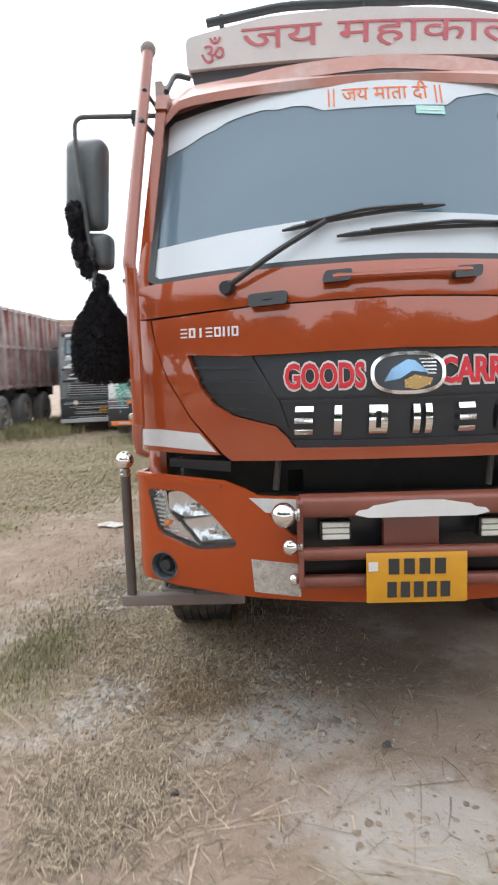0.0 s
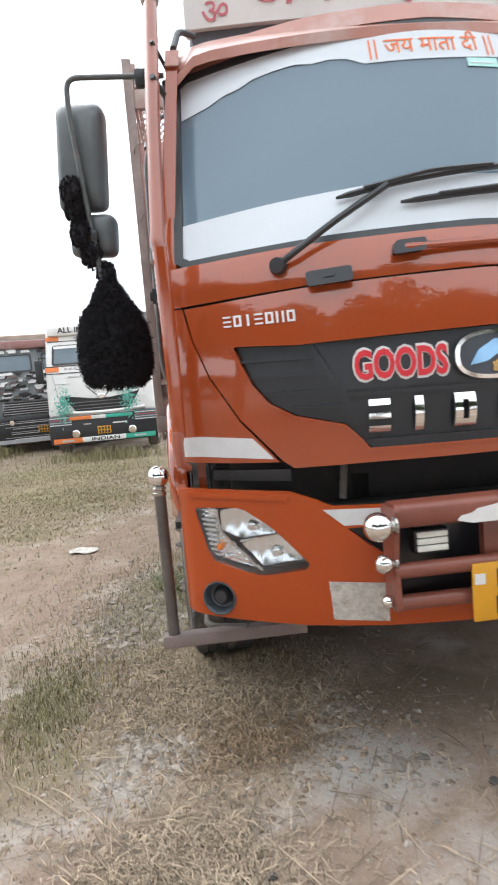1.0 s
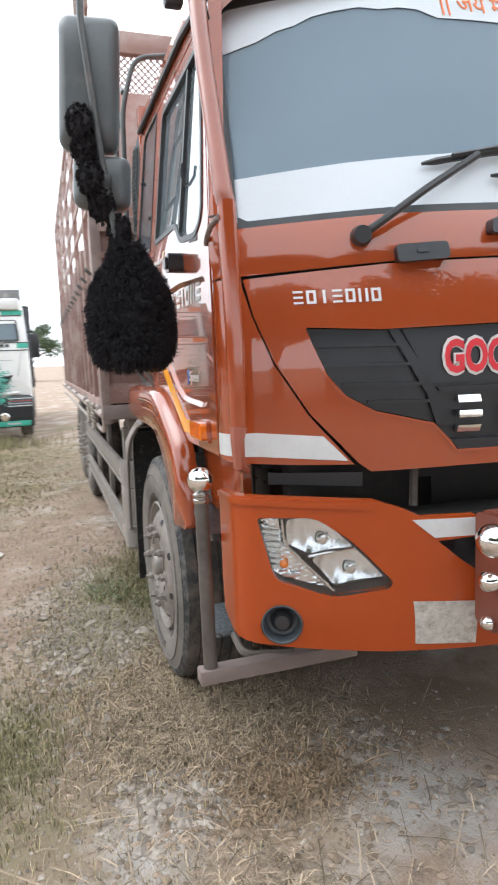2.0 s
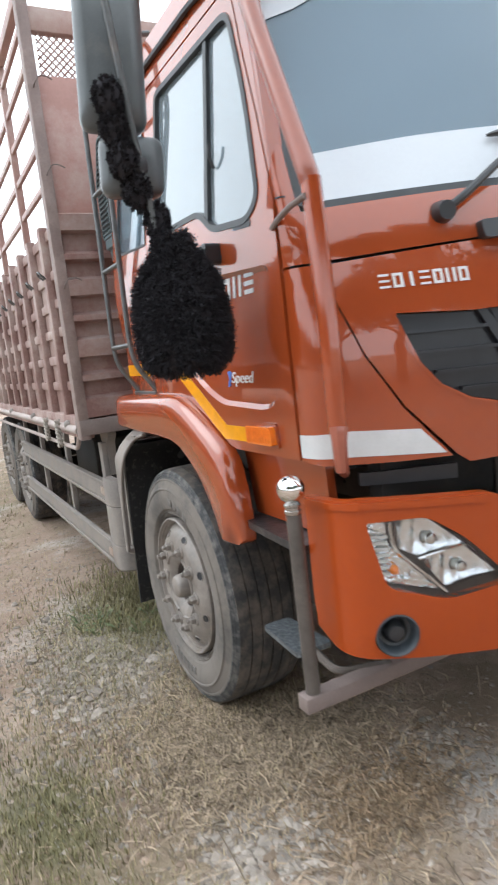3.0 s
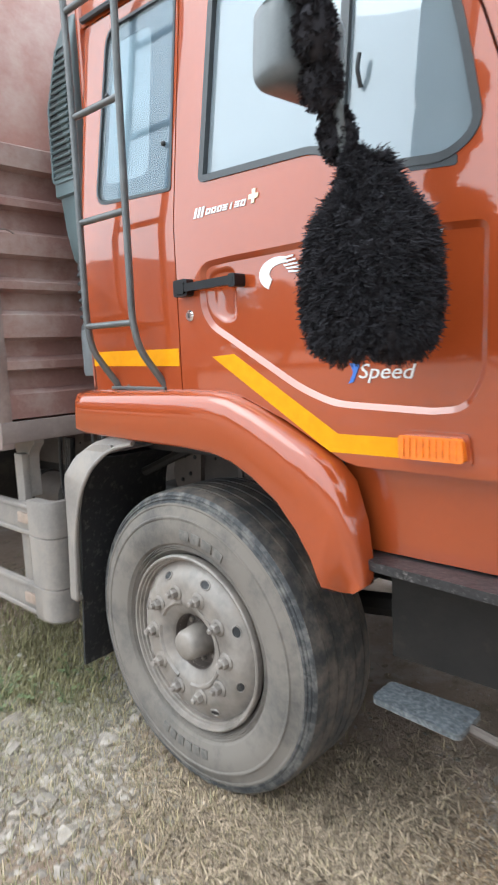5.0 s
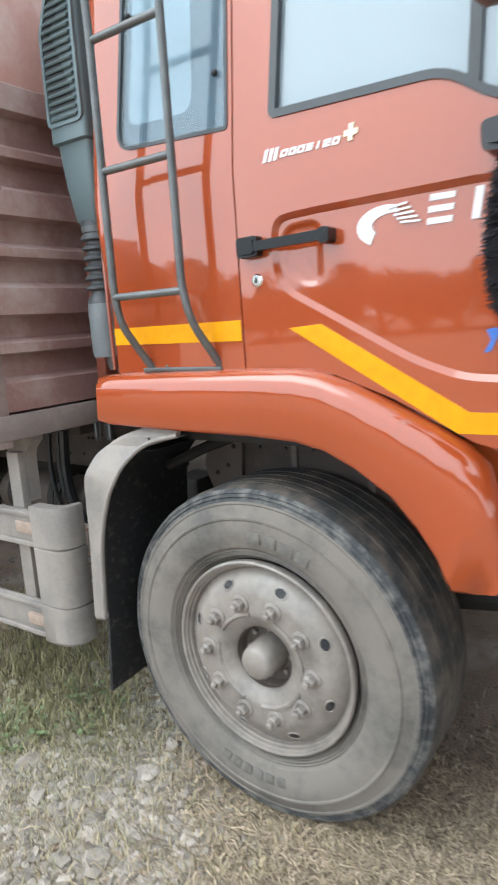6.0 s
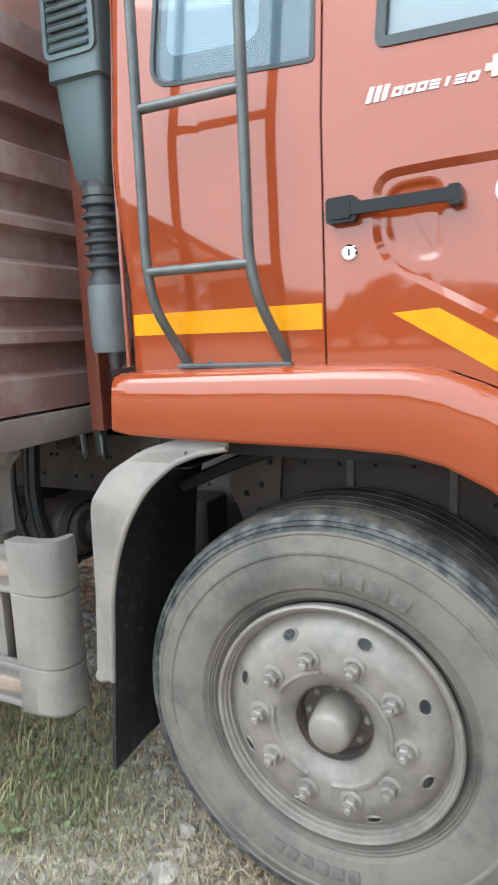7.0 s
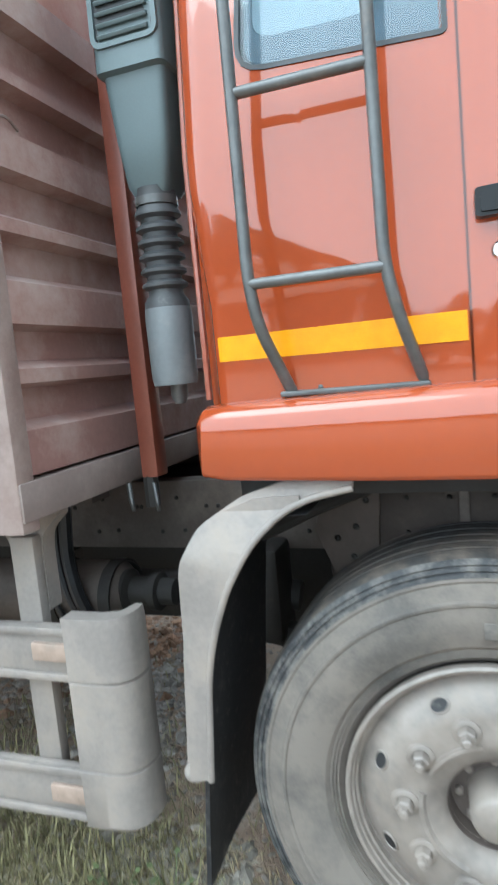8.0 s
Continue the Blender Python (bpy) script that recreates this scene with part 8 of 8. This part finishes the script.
for x, z in ((-0.86, 1.18), (0.60, 1.24)):
    own = bmesh.new()
    for k in range(170):
        c = Vector((x + rng.normal(0, 0.09), -0.20 + rng.normal(0, 0.035), z + rng.normal(0, 0.17)))
        a = rng.uniform(0, 6.28)
        d, wv = Vector((math.cos(a), 0.1, math.sin(a))) * 0.08, Vector((-math.sin(a), 0.2, math.cos(a))) * 0.010
        vs = [own.verts.new(m @ p) for p in (c - wv, c + d * 0.5 - wv * 1.3, c + d, c + d * 0.5 + wv * 1.3)]
        own.faces.new(vs)
    tagged(part("ribbon", own, TEAL, e, "", 0), "teal ribbon bunch", kind="stuff")

# old teal-grey truck beside it
WORN = mat("worn_teal_grey_paint", (0.185, 0.20, 0.205), 0.65, var=0.35, scale=3, dust=(0.45, 0.42, 0.40), amount=0.4, dscale=4)
e, m, lean = yard_truck("parked_truck", "old teal-grey goods truck with a cluttered dusty front", (-4.95, 15.5, -0.05), 14, WORN, 2.4, RUST, 2.95, 7.0)
part("roof_visor", box(-1.10, 1.10, 0.12, 0.50, 2.70, 2.92, 0.04, m=m), RUST, e, "faded red roof visor")
part("headache_rack", box(-1.2, 1.2, 1.82, 1.93, 2.96, 3.20, 0.02, m=m), mat("weathered_board", (0.36, 0.26, 0.20), 0.8, var=0.25), e, "weathered board")
grille = part("grille", plate(soft_poly([(-1.0, 0.98), (1.0, 0.98), (0.9, 1.32), (-0.9, 1.32)], 0.03), proud(lean, 0.014), 0.02), BLACK, e, "black slatted grille")
for k in range(5):
    part("grille_slat", box(-0.96, 0.96, -0.06, -0.03, 1.01 + 0.062 * k, 1.03 + 0.062 * k, 0.003, m=m), SILVER, grille)
PANELS = [mat("dull_slate_panel_paint", (0.13, 0.145, 0.17), 0.6), mat("dull_brown_panel_paint", (0.15, 0.10, 0.095), 0.6), PALE, DARK, SILVER]
for k in range(150):
    x, z = rng.uniform(-1.15, 0.95), rng.choice([1.36, 1.40, 1.48, 1.57, 1.68, 1.79, 1.44, 1.52, 1.62, 1.74, 1.84, 1.95, 2.03, 2.60, 2.64])
    part("painted_panel", plate([(x, z), (x + rng.uniform(0.08, 0.24), z), (x + 0.2, z + rng.uniform(0.04, 0.09)), (x, z + 0.06)], proud(lean, 0.012 + 0.0004 * k), 0.01), PANELS[(2, 3, 4, 3, 2, 0, 3, 1)[k % 8]], e)
for k in range(12):
    z = 0.36 + 0.045 * k
    part("bumper_stripe", box(-1.15 + rng.uniform(0, 0.4), rng.uniform(0.2, 1.15), -0.178 - 0.001 * k, -0.158, z, z + 0.014, m=m), PANELS[(2, 4, 3)[k % 3]], e)
part("lower_bar", box(-1.2, 1.2, -0.22, -0.17, 0.26, 0.36, m=m), SILVER, e)
for s in (-1, 1):
    part("spot_lamp", lathe([(0, 0.05), (0.06, 0.05), (0.075, 0.03), (0.075, -0.03), (0, -0.03)], m @ Matrix.Translation((s * 0.78, -0.19, 0.80)) @ Euler((radians(90), 0, 0)).to_matrix().to_4x4(), 18), CHROME, e, "round chrome lamp")

# long cargo truck at the yard's edge
e = thing("parked_truck", (-9.0, 16.0, 0), "long faded red cargo truck with dusty pale posts", "truck", "trucks parked in the yard")
m = Matrix.Translation((-7.78, 20.7, -0.03)) @ Euler((0, 0, radians(90))).to_matrix().to_4x4()
DUSTY = mat("dusty_tyre_grey", (0.20, 0.19, 0.185), 0.9, var=0.2, scale=5)
POST = mat("dusty_pale_post_paint", (0.40, 0.33, 0.31), 0.75, var=0.3, scale=2.5)
part("cargo_body", box(-10.0, 0.0, 0, 2.45, 1.20, 3.43, 0.03, m=m), RUST, e, "faded rusty red cargo body", 40)
for k in range(22):
    x = -0.04 - 0.46 * k
    part("cargo_post", box(x - 0.045, x + 0.045, -0.09, 0.0, 1.17, 3.50, m=m), POST if k % 2 else RUST, e)
for z in (1.22, 2.35, 3.40):
    part("cargo_rail", box(-10.0, 0.0, -0.06, 0.0, z, z + 0.08, m=m), POST, e)
part("undercarriage", box(-10.0, 0.0, 0.7, 1.7, 0.5, 1.18, m=m), DARK, e)
for x in (-1.9, -3.65, -5.4):
    q = m @ Matrix.Translation((x, 0.1, 0.5)) @ Euler((radians(90), 0, 0)).to_matrix().to_4x4()
    wheel = part("wheel", lathe([(0, 0.1), (0.25, 0.12), (0.29, 0.16), (0.46, 0.16), (0.53, 0.10), (0.53, -0.16), (0, -0.16)], q, 24), DUSTY, e, "dusty grey tyre", 30)
    part("rim", lathe([(0, 0.10), (0.10, 0.19), (0.16, 0.14), (0.25, 0.13), (0.28, 0.17), (0.29, 0.15)], q, 20), RIM, wheel)
    part("tool_box", box(x + 0.30, x + 0.90, -0.02, 0.35, 0.88, 1.18, 0.02, m=m), FLAP, e, "black box under the body")


# trees along the far side of the yard, which the paint and glass mirror
def tree(seed, h, name="tree"):
    q = np.random.default_rng(seed)
    e = thing(name, (0, 0, 0), "broad leafy tree at the edge of the yard", "tree", "trees round the yard")
    bark = BARK
    trunk = tube([(0, 0, -0.2), (0.05 * h * q.uniform(-1, 1), 0, h * 0.2), (0.06 * h * q.uniform(-1, 1), 0.03 * h, h * 0.42), (0, 0, h * 0.62)], [0.032 * h, 0.024 * h, 0.018 * h, 0.008 * h], 8, 0)
    clumps = []
    for k in range(9):
        a, z0 = k * 2.4, h * q.uniform(0.28, 0.5)
        tip = Vector((math.cos(a) * h * q.uniform(0.18, 0.36), math.sin(a) * h * q.uniform(0.18, 0.36), h * q.uniform(0.5, 0.88)))
        tube([Vector((0, 0, z0)), Vector((tip.x * 0.5, tip.y * 0.5, z0 + (tip.z - z0) * 0.6)), tip], [0.012 * h, 0.008 * h, 0.003 * h], 6, 0, bm=trunk)
        clumps += [(tip, h * q.uniform(0.10, 0.17)), (tip * 0.75 + Vector((0, 0, 0.18 * h)), h * q.uniform(0.09, 0.15))]
    part("trunk", trunk, bark, e)
    vs, fs = [], []
    for c, r in clumps:
        for _ in range(430):
            d = q.normal(size=3)
            d *= r * q.uniform(0.5, 1.05) / np.linalg.norm(d)
            p = Vector(c) + Vector(d)
            u, w = Vector(q.normal(size=3)).normalized(), Vector(q.normal(size=3)).normalized()
            k, sz = len(vs), 0.019 * h * q.uniform(0.6, 1.2)
            vs += [p - u * sz, p + w * sz * 0.5, p + u * sz, p - w * sz * 0.5]
            fs.append((k, k + 1, k + 2, k + 3))
    me = bpy.data.meshes.new("crown")
    me.from_pydata(vs, [], fs)
    me.materials.append(LEAF)
    crown = new("crown", me)
    hang(crown, e)
    return e


BARK = mat("grey_brown_bark", (0.16, 0.12, 0.09), 0.9, var=0.3, scale=6, bump=0.5)
LEAF = mat("dark_green_leaf", (0.055, 0.085, 0.03), 0.6, var=0.3, scale=0.6, per=0.35)
first, second = tree(11, 7.5), tree(12, 6.0)
first.location, second.location = (-74, 14, 0), (-70, -10, 0)
for k in range(26):
    a = radians(92 + k * 11.5)
    r = 36 + 7 * math.sin(k * 2.1)
    sc = 0.8 + 0.25 * math.sin(k * 1.7) if k < 4 else 1.2 + 0.3 * math.sin(k * 1.7) + 0.6 * max(0.0, math.cos(radians(92 + k * 11.5 - 268)))
    src = (first, second)[k % 2]
    if k < 4:
        r *= 1.8
    if 4 <= k <= 10:
        r, sc = r * 1.5, 0.50 + 0.08 * math.sin(k * 1.7)
    if 11 <= k <= 19:
        r, sc = 22 + 2 * math.sin(k * 2.1), 1.85 + 0.25 * math.sin(k * 1.7)
    q = Matrix.Translation((r * math.cos(a), 2 + r * math.sin(a), 0)) @ Euler((0, 0, k * 1.3)).to_matrix().to_4x4() @ Matrix.Diagonal((sc * 1.25, sc * 1.25, sc, 1))
    c = copy_thing(src, q)
    c.scale = (sc * 1.25, sc * 1.25, sc)
for k in range(-3, 30):
    a, r, sc = radians(132 + 3.3 * k), 52 + 5 * math.sin(k * 2.3), 1.02 + 0.10 * math.sin(k * 1.9) + 0.26 * min(1.0, max(0.0, (5 - k) / 3))
    q = Matrix.Translation((r * math.cos(a), 2 + r * math.sin(a), -2.2)) @ Euler((0, 0, k * 1.7)).to_matrix().to_4x4()
    c = copy_thing((first, second)[k % 2], q)
    c.scale = (sc * 1.6, sc * 1.6, sc)
